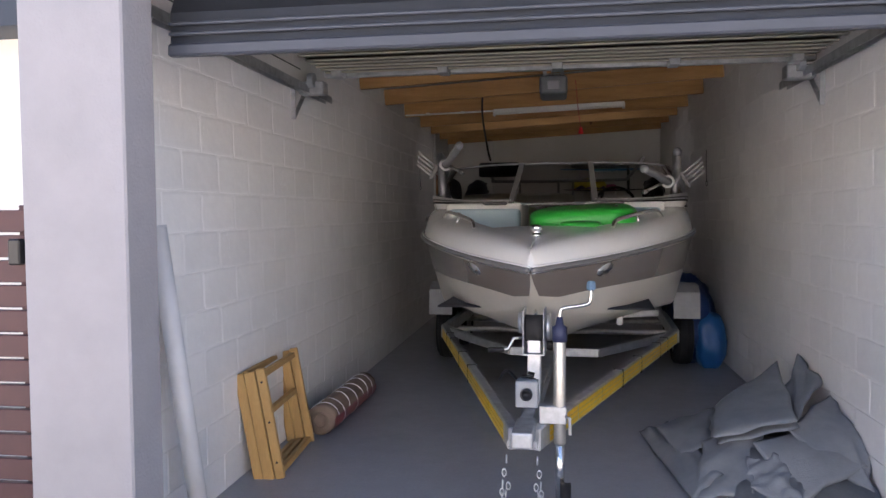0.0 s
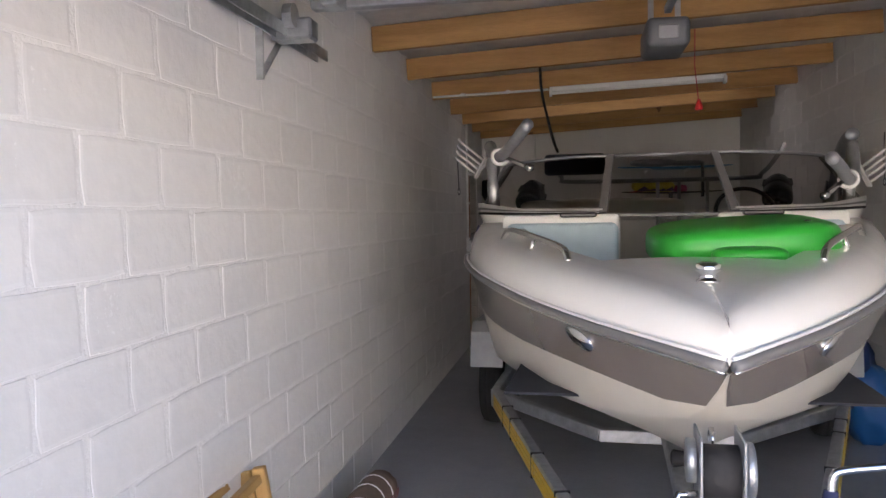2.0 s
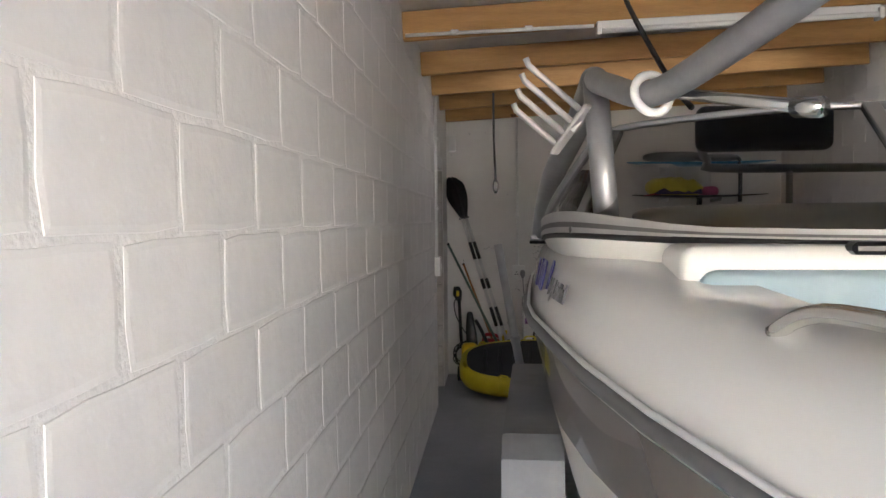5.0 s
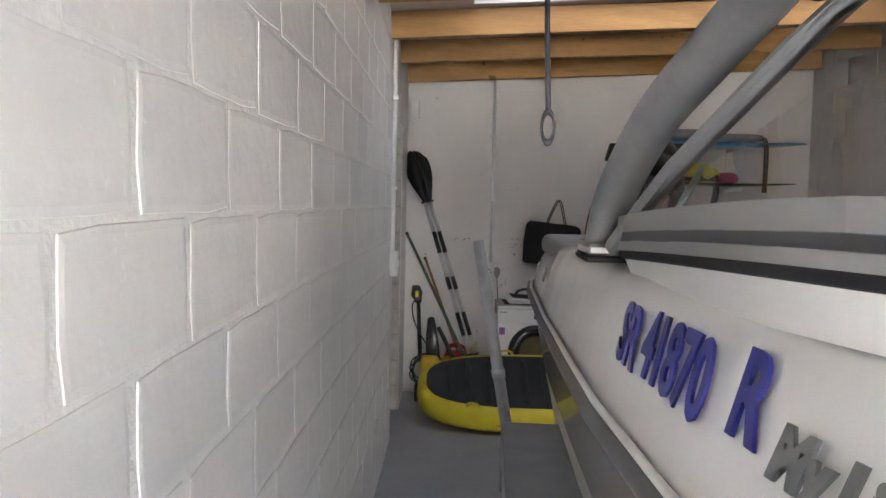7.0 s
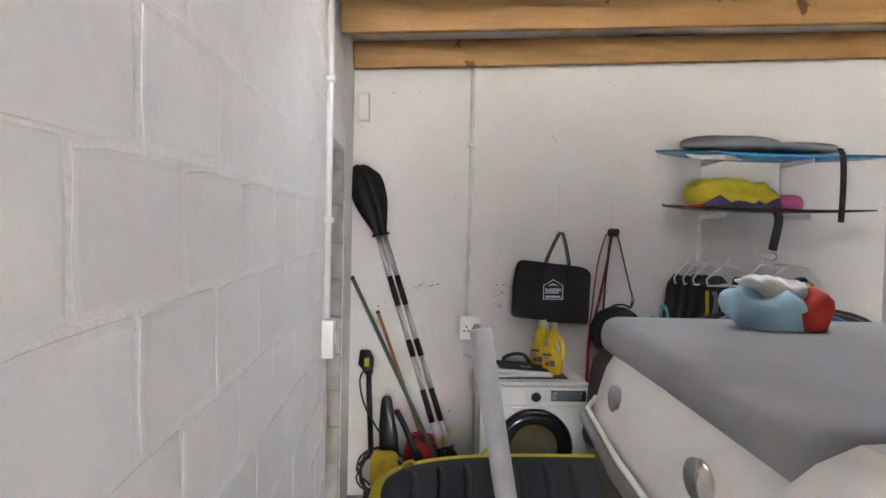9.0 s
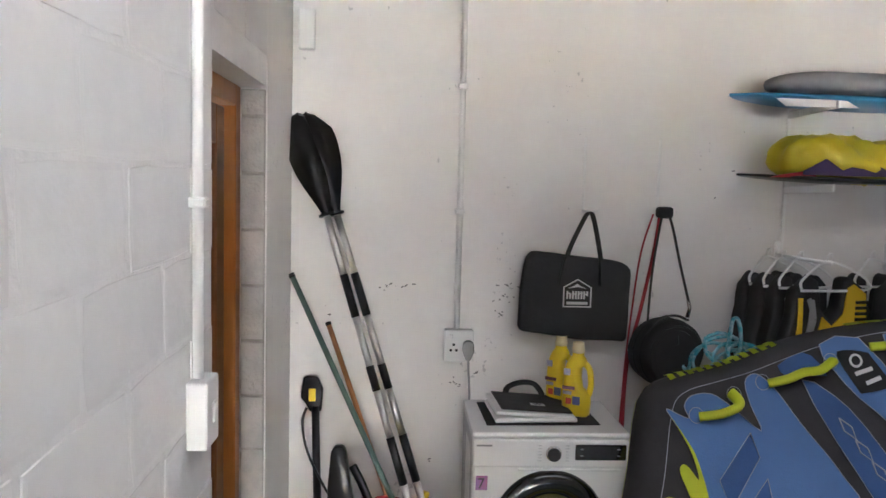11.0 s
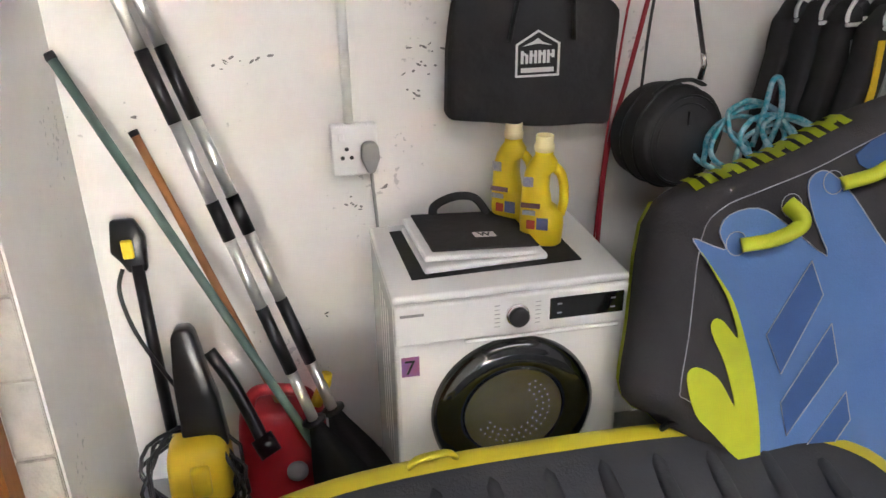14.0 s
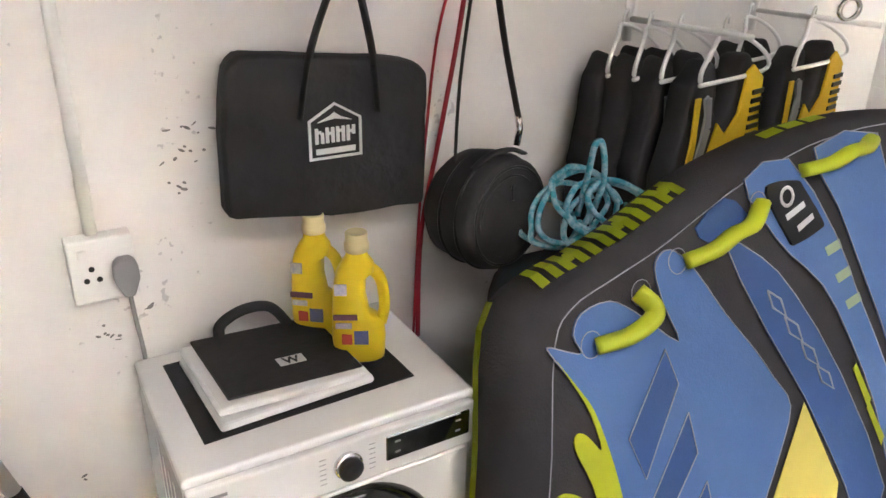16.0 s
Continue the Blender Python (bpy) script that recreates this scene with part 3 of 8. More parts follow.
# dash bulkheads on both sides of the walkway, with pale blue backrests before them
for sgn in (-1, 1):
    bm = BM()
    xi, xo = 0.24, 0.86
    box(bm, (sgn * xi, 2.12, 0.9), (sgn * xo, 2.75, 1.565), 0.03, seg=3)
    console = part("dash_console", bm, M_GEL, boat, "white moulded dash console", True)
    bm = BM()
    box(bm, (-0.29, -0.05, -0.20), (0.29, 0.05, 0.19), 0.035, Matrix.Translation((sgn * 0.54, 2.09, 1.33)) @ Matrix.Rotation(radians(-12), 4, 'X'), 3)
    part("backrest", bm, M_BLUEVINYL, boat, "pale blue vinyl backrest", True)
    bm = BM()
    bar(bm, (sgn * 0.36, 2.12, 1.56), (sgn * 0.55, 2.12, 1.56), 0.05, 0.025, 0.008)
    part("latch", bm, M_BLACKP, boat, "black latch")
    # bow seat cushions along the sides
    bm = BM()
    rows = []
    for s in (0.95, 1.1, 1.3, 1.5, 1.7, 1.9, 2.08):
        e = gunwale_rows(s)[-1][0]
        rows.append([bm.verts.new((sgn * x, s, z)) for x, z in ((e - 0.03, 1.28), (e - 0.05, 1.31), (max(0.05, e - 0.40), 1.31), (max(0.02, e - 0.42), 1.27), (max(0.02, e - 0.42), 1.05))])
    for a, b in zip(rows, rows[1:]):
        for k in range(4):
            bm.faces.new((a[k], a[k + 1], b[k + 1], b[k]))
    part("bow_seat", bm, M_BLUEVINYL, boat, "pale blue vinyl bow cushion", True)
    # bow grab rail
    bm = BM()
    g = [(sgn * 0.44, 0.93, 1.385), (sgn * 0.46, 0.97, 1.43), (sgn * 0.54, 1.15, 1.455), (sgn * 0.68, 1.45, 1.485), (sgn * 0.76, 1.66, 1.49), (sgn * 0.80, 1.74, 1.45)]
    tube(bm, g, 0.014, 8, 5)
    tube(bm, [(sgn * 0.60, 1.30, 1.47), (sgn * 0.62, 1.29, 1.40)], 0.010, 8)
    part("grab_rail", bm, M_STEEL, boat, "polished steel grab rail", True)
    # oval hull emblem
    s = 0.60
    z = rail_z(s) - 0.075
    c0 = V(sgn * (side_x(s, z) + 0.004), s, z)
    d = (V(sgn * side_x(s + 0.12, z + 0.01), s + 0.12, z + 0.012) - c0)
    up = V(sgn * side_x(s, z + 0.06), s, z + 0.06) - V(sgn * side_x(s, z - 0.02), s, z - 0.02)
    mm = frame_m(c0, d * -sgn, up)
    bm = BM()
    lathe(bm, [(0.5, 0.0), (0.5, 0.1), (0.36, 0.16), (0.22, 0.16), (0.18, 0.11)], 28, mm @ Matrix.Diagonal((0.17, 0.085, 0.09, 1)))
    part("hull_emblem", bm, M_CHROME, boat, "oval chrome hull emblem", True)

# foredeck mooring cleat: a chrome pop-up light
bm = BM()
lathe(bm, [(0.034, 0), (0.034, 0.008), (0.026, 0.012), (0.026, 0.03), (0.037, 0.036), (0.037, 0.056), (0.02, 0.064)], 20, Matrix.Translation((0, 0.43, 1.352)))
part("bow_light", bm, M_CHROME, boat, "chrome bow light", True)
# stem eye on the bow
bm = BM()
torus(bm, 0.03, 0.008, 16, 6, Matrix.Translation((0, 0.36, 0.9)) @ Matrix.Rotation(radians(90), 4, 'Y'))
part("bow_eye", bm, M_STEEL, boat, "", True)

# ---- windscreen ----
WB = [(-1.122, 3.32, 1.560), (-1.12, 3.12, 1.570), (-1.11, 2.9, 1.579), (-1.085, 2.68, 1.586), (-1.02, 2.50, 1.587), (-0.85, 2.33, 1.580), (-0.57, 2.22, 1.573), (-0.33, 2.16, 1.57)]
WT = [(-1.118, 3.30, 1.59), (-1.075, 3.13, 1.68), (-1.03, 3.02, 1.752), (-0.985, 2.95, 1.815), (-0.94, 2.90, 1.866), (-0.84, 2.83, 1.888), (-0.50, 2.70, 1.905), (-0.29, 2.67, 1.905)]
M_STICKG = mat("green sticker", (0.30, 0.52, 0.44), 0.5, color2=(0.5, 0.62, 0.58), scale=90)
M_STICKR = mat("red sticker", (0.42, 0.12, 0.08), 0.5, color2=(0.62, 0.55, 0.45), scale=60)
M_FRAME = mat("pale anodised frame", (0.55, 0.54, 0.52), 0.4, 0.25)


def ribbon(bm, line, z0, z1, thick):
    """An upright strip that follows a line."""
    rows = []
    for p in line:
        k = lerp(abs(p[0]), [0.8, 1.06], [0.42, 1.0])
        rows.append((bm.verts.new(p + V(0, 0, z0 * k)), bm.verts.new(p + V(0, 0, z1 * k))))
    for p, q in zip(rows, rows[1:]):
        bm.faces.new((p[0], p[1], q[1], q[0]))
    bmesh.ops.solidify(bm, geom=list(bm.faces), thickness=thick)


screen = part("windscreen", box(BM(), (-0.3, 2.15, 1.545), (0.3, 2.19, 1.565), 0.004), M_RUB, boat, "framed tinted windscreen of the boat")
for sgn in (-1, 1):
    B = [V(sgn * p[0], p[1], p[2]) for p in smooth_line(WB, 3)]
    T = [V(sgn * p[0], p[1], p[2]) for p in smooth_line(WT, 3)]
    bm = BM()
    vb = [bm.verts.new(p) for p in B]
    vt = [bm.verts.new(p) for p in T]
    for k in range(len(vb) - 1):
        bm.faces.new((vb[k], vb[k + 1], vt[k + 1], vt[k]))
    gl = part("pane", bm, M_GLASS, screen, "tinted curved side pane", True)
    gl.visible_shadow = False
    bm = BM()
    tube(bm, T, 0.011, 8)
    part("top_frame", bm, M_ALU, screen, "", True)
    bm = BM()
    ribbon(bm, B, 0.026, 0.054, 0.016)
    part("base_frame", bm, M_FRAME, screen, "pale silver base frame")
    bm = BM()
    ribbon(bm, B, 0.012, 0.027, 0.010)
    part("base_groove", bm, M_RUB, screen, "dark groove in the base frame")
    bm = BM()
    ribbon(bm, B, -0.002, 0.013, 0.022)
    part("base_frame", bm, M_FRAME, screen)
    bm = BM()
    tube(bm, [p + V(sgn * 0.010, -0.004, -0.008) for p in B], 0.008, 8)
    part("base_seal", bm, M_BLACK, screen, "black rubber base seal", True)
    bm = BM()
    rows = [(bm.verts.new(p + V(sgn * 0.002, 0, 0.0)), bm.verts.new(p + V(sgn * 0.012, 0, -0.012)), bm.verts.new(p + V(sgn * 0.035, -0.01, -0.065))) for p in B]
    for p, q in zip(rows, rows[1:]):
        for k in (0, 1):
            bm.faces.new((p[k], p[k + 1], q[k + 1], q[k]))
    part("coaming_riser", bm, M_GEL, screen, "white moulded riser under the glass", True)
    bm = BM()
    bar(bm, B[-1], T[-1], 0.045, 0.022, 0.004)
    part("post", bm, M_RUB, screen, "dark post")
    bm = BM()
    bar(bm, (sgn * 1.045, 2.56, 1.587), (sgn * 0.90, 2.87, 1.876), 0.03, 0.02, 0.004)
    part("corner_post", bm, M_RUB, screen)
    bm = BM()
    tube(bm, [(sgn * 1.125, 3.34, 1.562), (sgn * 1.077, 3.135, 1.683), (sgn * 1.032, 3.025, 1.755), (sgn * 0.987, 2.955, 1.818), (sgn * 0.942, 2.905, 1.869)], 0.015, 8)
    part("rear_frame", bm, M_ALU, screen)
    for nm, q, rx, rz, mt, lab in (("sticker", (1.080, 3.04, 1.650), 0.020, 0.040, M_STICKG, "pale green oval sticker"), ("sticker", (1.094, 3.14, 1.625), 0.034, 0.026, M_STICKR, "red and white round sticker")):
        bm = BM()
        lathe(bm, [(0.3, -0.05), (1.0, -0.05), (1.0, 0.05), (0.62, 0.05), (0.3, 0.05)], 20, Matrix.Translation((sgn * q[0], q[1], q[2])) @ Matrix.Rotation(radians(sgn * 62), 4, 'Y') @ Matrix.Diagonal((rz, rx, 0.02, 1)))
        part(nm, bm, mt, screen, lab)
bm = BM()
bm.faces.new([bm.verts.new(p) for p in ((-0.30, 2.18, 1.572), (0.30, 2.18, 1.572), (0.27, 2.67, 1.9), (-0.27, 2.67, 1.9))])
gl = part("pane", bm, M_GLASS, screen, "tinted centre pane")
gl.visible_shadow = False
bm = BM()
tube(bm, [(-0.29, 2.67, 1.905), (0.29, 2.67, 1.905)], 0.011, 8)
part("top_frame", bm, M_ALU, screen, "", True)
# rear-view mirror
bm = BM()
box(bm, (-0.185, -0.03, -0.065), (0.185, 0.03, 0.065), 0.025, Matrix.Translation(bl(1.27, 11.25, 1.87)), 3)
mirror = part("rear_view_mirror", bm, M_BLACKP, boat, "wide black rear-view mirror", True)

# grab frame and seats seen through the glass
bm = BM()
tube(bm, [(-0.62, 3.1, 1.87), (-0.6, 3.1, 1.80), (-0.5, 3.1, 1.775), (0.5, 3.1, 1.775), (0.62, 3.1, 1.80), (0.72, 3.1, 1.92), (0.75, 3.1, 1.98)], 0.014, 8, 4)
for x in (-0.35, 0.13, 0.3, 0.0):
    tube(bm, [(x, 3.1, 1.775), (x, 3.1, 1.30)], 0.011, 8)
part("inner_rail", bm, M_ALU, boat, "silver inner rail behind the glass", True)
for x in (-0.5, 0.5):
    bm = BM()
    pillow(bm, 0.26, 0.07, 0.30, 5, Matrix.Translation((x, 3.75, 1.30)))
    seat_back = part("seat_back", bm, M_CREAM, boat, "cream vinyl seat back", True)
    bm = BM()
    pillow(bm, 0.26, 0.26, 0.08, 5, Matrix.Translation((x, 3.5, 1.05)))
    part("seat_cushion", bm, M_CREAM, boat, "cream vinyl seat", True)
bm = BM()
pillow(bm, 0.5, 0.16, 0.06, 5, Matrix.Translation((-0.35, 2.95, 1.60)))
part("dash_cover", bm, M_CREAM, boat, "tan padded dash cover", True)
bm = BM()
torus(bm, 0.17, 0.014, 24, 6, Matrix.Translation((0.5, 2.95, 1.56)) @ Matrix.Rotation(radians(60), 4, 'X'))
part("steering_wheel", bm, M_BLACKP, boat, "black steering wheel", True)

# stern: grey sun pad and covers
bm = BM()
box(bm, (-1.085, 4.63, 1.40), (0.90, 5.76, 1.494), 0.04, None, 4)
for v in bm.verts:
    if v.co.y < 4.8:
        v.co.y += 0.16 * max(0.0, min(1.0, (v.co.x + 1.08) / 0.2))
part("sun_pad", bm, M_GREYVINYL, boat, "grey vinyl stern sun pad", True)
bm = BM()
pillow(bm, 0.10, 0.85, 0.11, 6, Matrix.Translation((0.98, 4.85, 1.46)))
part("stern_coaming", bm, M_GEL, boat, "", True)
bm = BM()
pillow(bm, 0.30, 0.15, 0.03, 4, Matrix.Translation((-0.60, 4.34, 1.53)))
part("hatch_lid", bm, M_GEL, boat, "round white hatch lid", True)
for sgn in (-1, 1):
    for s, nm in ((4.84, "side_vent"), (5.42, "side_vent")):
        z = rail_z(s) + (0.10 if s < 5 else 0.085)
        c0 = V(sgn * (rail_b(s) - 0.022), s, z)
        mm = frame_m(c0, V(0, -sgn, 0), V(-sgn * 0.15, 0, 1))
        bm = BM()
        lathe(bm, [(0.5, -0.1), (0.5, 0.12), (0.40, 0.2), (0.25, 0.1)], 24, mm @ Matrix.Diagonal((0.11, 0.055, 0.03, 1)))
        part(nm, bm, M_GREYVINYL if s > 5 else M_STEEL, boat, "oval side vent", True)
    bm = BM()
    s = 4.50
    tube(bm, [(sgn * 1.03, s - 0.06, 1.508), (sgn * 1.03, s - 0.03, 1.524), (sgn * 1.03, s + 0.03, 1.524), (sgn * 1.03, s + 0.06, 1.508)], 0.0055, 8)
    part("cleat", bm, M_BLACKP, boat, "small dark mooring cleat", True)


# registration lettering on the deck side
def side_frame(s, f, sgn=-1):
    def at(u, g):
        rows = gunwale_rows(u)
        b, r, t = rail_b(u), rail_z(u), top_z(u)
        i = g * (t - r)
        xs = [q[0] for q in rows[:6]]
        zs = [q[2] for q in rows[:6]]
        return V(sgn * float(np.interp(r + i, zs, xs)), u, r + i)
    c = at(s, f)
    x = at(s - 0.1, f) - at(s + 0.1, f)
    up = at(s, f + 0.25) - at(s, f - 0.1)
    m = frame_m(c, x, up)
    return m


for word, s, size, wide in (("SR", 3.17, 0.118, 0.88), ("41870", 3.035, 0.118, 0.86), ("R", 2.735, 0.112, 0.88)):
    m = side_frame(s, lerp(s, [2.72, 3.17], [0.50, 0.42]))
    m.translation += m.to_3x3() @ V(0, 0, 0.004)
    lettering("registration_lettering", word, size, 0.002, M_NAVY, boat, m @ Matrix.Diagonal((wide, 1, 1, 1)), 0.0, 0.003, "dark blue registration letters")
m = side_frame(2.635, 0.46)
m.translation += m.to_3x3() @ V(0, 0, 0.010)
lettering("model_lettering", "My Limited", 0.06, 0.002, M_GREYLET, boat, m @ Matrix.Diagonal((1.0, 1, 1, 1)), 0.2, 0.003, "grey script letters")

# ---- folded tower ----
M_RACK = mat("dull pale metal", (0.50, 0.48, 0.45), 0.45, 0.3, color2=(0.42, 0.40, 0.38), scale=20)
M_SPEAKER = mat("speaker grey", (0.040, 0.036, 0.033), 0.38, color2=(0.030, 0.027, 0.025), scale=5, coat=0.2)
M_SPOKE = mat("spoke grey", (0.09, 0.09, 0.095), 0.3)
tower = part("tower", BM(), M_ALU, boat, "silver folded wakeboard tower")


T_BASE = bl(0.81, 11.0, 1.50)
T_JOINT = bl(0.775, 11.03, 1.975)
T_RING = bl(0.86, 10.73, 1.89)
T_END = bl(1.05, 10.18, 2.0)
T_AFT = V(-1.118, 3.50, 1.548)
for sgn in (-1, 1):
    drop = 0.0 if sgn < 0 else -0.17

    def mp(p, d=0.0):
        return V(p[0] if sgn < 0 else -p[0], p[1], p[2] + d)

    bm = BM()
    tube(bm, [mp(T_BASE), mp(T_JOINT, drop * 0.3)], 0.032, 12)
    part("front_leg", bm, M_ALU, tower, "", True)
    bm = BM()
    lathe(bm, [(0.05, 0), (0.05, 0.012), (0.036, 0.02)], 16, Matrix.Translation(mp(T_BASE) - V(0, 0, 0.0)))
    part("foot_plate", bm, M_ALU, tower, "", True)
    bm = BM()
    tube(bm, [mp(T_AFT), mp(V(-1.108, 3.44, 1.65)), mp(V(-1.082, 3.25, 1.765)), mp(V(-1.05, 3.10, 1.83)), mp(V(-1.025, 2.96, 1.88)), mp(V(-1.0, 2.75, 1.945)), mp(T_JOINT)], 0.037, 14, 5)
    part("rear_leg", bm, M_ALU, tower, "", True)
    bm = BM()
    bar(bm, mp(T_AFT) + V(0, -0.10, 0.004), mp(T_AFT) + V(0, 0.06, 0.004), 0.085, 0.022, 0.006)
    plate = part("foot_plate", bm, M_ALU, tower)
    bm = BM()
    bar(bm, mp(T_AFT) + V(0, -0.10, -0.012), mp(T_AFT) + V(0, 0.065, -0.012), 0.091, 0.012, 0.004)
    part("gasket", bm, M_BLACK, plate, "black rubber gasket")
    bm = BM()
    prism(bm, [(-0.09, 0.0), (0.03, 0.0), (-0.02, 0.12), (-0.08, 0.20), (-0.105, 0.19), (-0.075, 0.10)], 0.008, Matrix.Translation(mp(T_AFT) + V(-sgn * 0.045, 0, 0.012)) @ Matrix.Rotation(radians(90), 4, 'Z'), 0.002)
    part("bracket", bm, M_ALU, plate, "bolted bracket fin")
    for by, bz in ((-0.05, 0.05), (-0.055, 0.105), (-0.08, 0.16)):
        bm = BM()
        lathe(bm, [(0.011, 0), (0.011, 0.008), (0.006, 0.012)], 10, Matrix.Translation(mp(T_AFT) + V(-sgn * 0.036, by, bz)) @ Matrix.Rotation(radians(sgn * 90), 4, 'Y'))
        part("bolt", bm, M_STEEL, plate, "", True)
    bm = BM()
    tube(bm, [mp(T_JOINT, drop * 0.3), mp(T_JOINT + V(0.02, -0.10, -0.03), drop), mp(T_RING, drop), mp((T_RING + T_END) / 2 + V(0, 0, -0.01), drop), mp(T_END, drop * 1.2)], 0.030, 12, 5)
    part("arm", bm, M_ALU, tower, "", True)
    bm = BM()
    d = (T_END - T_RING).normalized()
    d = V(d[0] if sgn < 0 else -d[0], d[1], d[2])
    torus(bm, 0.043, 0.010, 20, 8, Matrix.Translation(mp(T_RING, drop)) @ d.to_track_quat('Z', 'Y').to_matrix().to_4x4())
    part("collar_ring", bm, M_TRIM, tower, "pale collar ring", True)
    bm = BM()
    tube(bm, [mp(T_RING + V(0.02, -0.02, 0.0), drop), mp(bl(1.045, 10.352, 1.803), drop)], 0.012, 8)
    tube(bm, [mp(bl(1.03, 10.38, 1.807), drop), mp(bl(1.055, 10.33, 1.80), drop)], 0.018, 8)
    part("pin", bm, M_STEEL, tower, "", True)
    # board rack: a comb of four tines on a drilled plate
    root = mp(T_JOINT, drop * 0.6 - 0.085) + V(sgn * 0.03, -0.02, 0)
    dd = V(sgn * 0.24, -0.08, 0.20).normalized()
    st = V(sgn * 0.020, 0.022, -0.026)
    bm = BM()
    bar(bm, root - st * 0.7, root + st * 3.7, 0.03, 0.012, 0.004)
    tube(bm, [root + st * 1.5, mp(T_JOINT, drop * 0.4 - 0.05)], 0.016, 8)
    rk = part("board_rack", bm, M_RACK, tower, "pale metal board rack")
    for k in range(4):
        o = root + st * k
        bm = BM()
        tube(bm, [o, o + dd * 0.08, o + dd * (0.185 - 0.012 * k), o + dd * (0.195 - 0.012 * k) + V(0, 0, 0.012)], 0.0085, 8)
        part("tine", bm, M_RACK, rk, "", True)
    bm = BM()
    o = mp(bl(0.514, 11.44, 2.015))
    tube(bm, [o, o + V(0, 0.01, -0.14), o + V(0.005, 0.01, -0.27)], 0.0035, 6, 4)
    torus(bm, 0.013, 0.003, 16, 6, Matrix.Translation(o + V(0.005, 0.01, -0.289)) @ Matrix.Rotation(radians(90), 4, 'X') @ Matrix.Diagonal((0.6, 1.5, 1, 1)))
    part("bungee_cord", bm, M_GREYTOP, tower, "grey cord with a loop", True)
    # speaker can at the rear
    bm = BM()
    sp = mp(bl(0.924, 12.60, 1.705))
    mm = Matrix.Translation(sp) @ V(-0.16, -0.77, -0.61).to_track_quat('Z', 'Y').to_matrix().to_4x4() @ Matrix.Diagonal((0.81, 0.81, 0.81, 1))
    lathe(bm, [(0.06, -0.17), (0.105, -0.15), (0.124, -0.08), (0.128, -0.02), (0.122, -0.01), (0.122, 0.0), (0.13, 0.01), (0.132, 0.10), (0.122, 0.122), (0.108, 0.105)], 32, mm)
    can = part("speaker", bm, M_SPEAKER, boat, "dark grey tower speaker can", True)
    for k in range(6):
        a = 2 * math.pi * (k + 0.5) / 6
        bm = BM()
        bar(bm, mm @ V(0.117 * math.cos(a), 0.117 * math.sin(a), -0.13), mm @ V(0.129 * math.cos(a), 0.129 * math.sin(a), -0.02), 0.035, 0.008, 0.003)
        part("panel_rib", bm, M_SPEAKER, can)
    bm = BM()
    lathe(bm, [(0.105, 0.095), (0.09, 0.085), (0.07, 0.06), (0.03, 0.05), (0.01, 0.07)], 24, mm)
    part("cone", bm, M_BLACKP, can, "black speaker cone", True)
    bm = BM()
    torus(bm, 0.111, 0.009, 28, 6, mm @ Matrix.Translation((0, 0, 0.112)))
    lathe(bm, [(0.026, 0.10), (0.026, 0.116), (0.018, 0.121)], 16, mm)
    part("grille", bm, M_BLACKP, can, "black grille rim and hub", True)
    for k in range(5):
        a = 2 * math.pi * k / 5
        bm = BM()
        for da in (-0.13, 0.13):
            bar(bm, mm @ V(0.02 * math.cos(a + da * 2), 0.02 * math.sin(a + da * 2), 0.112), mm @ V(0.106 * math.cos(a + da), 0.106 * math.sin(a + da), 0.112), 0.009, 0.008, 0.002)
        part("spoke", bm, M_SPOKE, can, "grey double spoke")

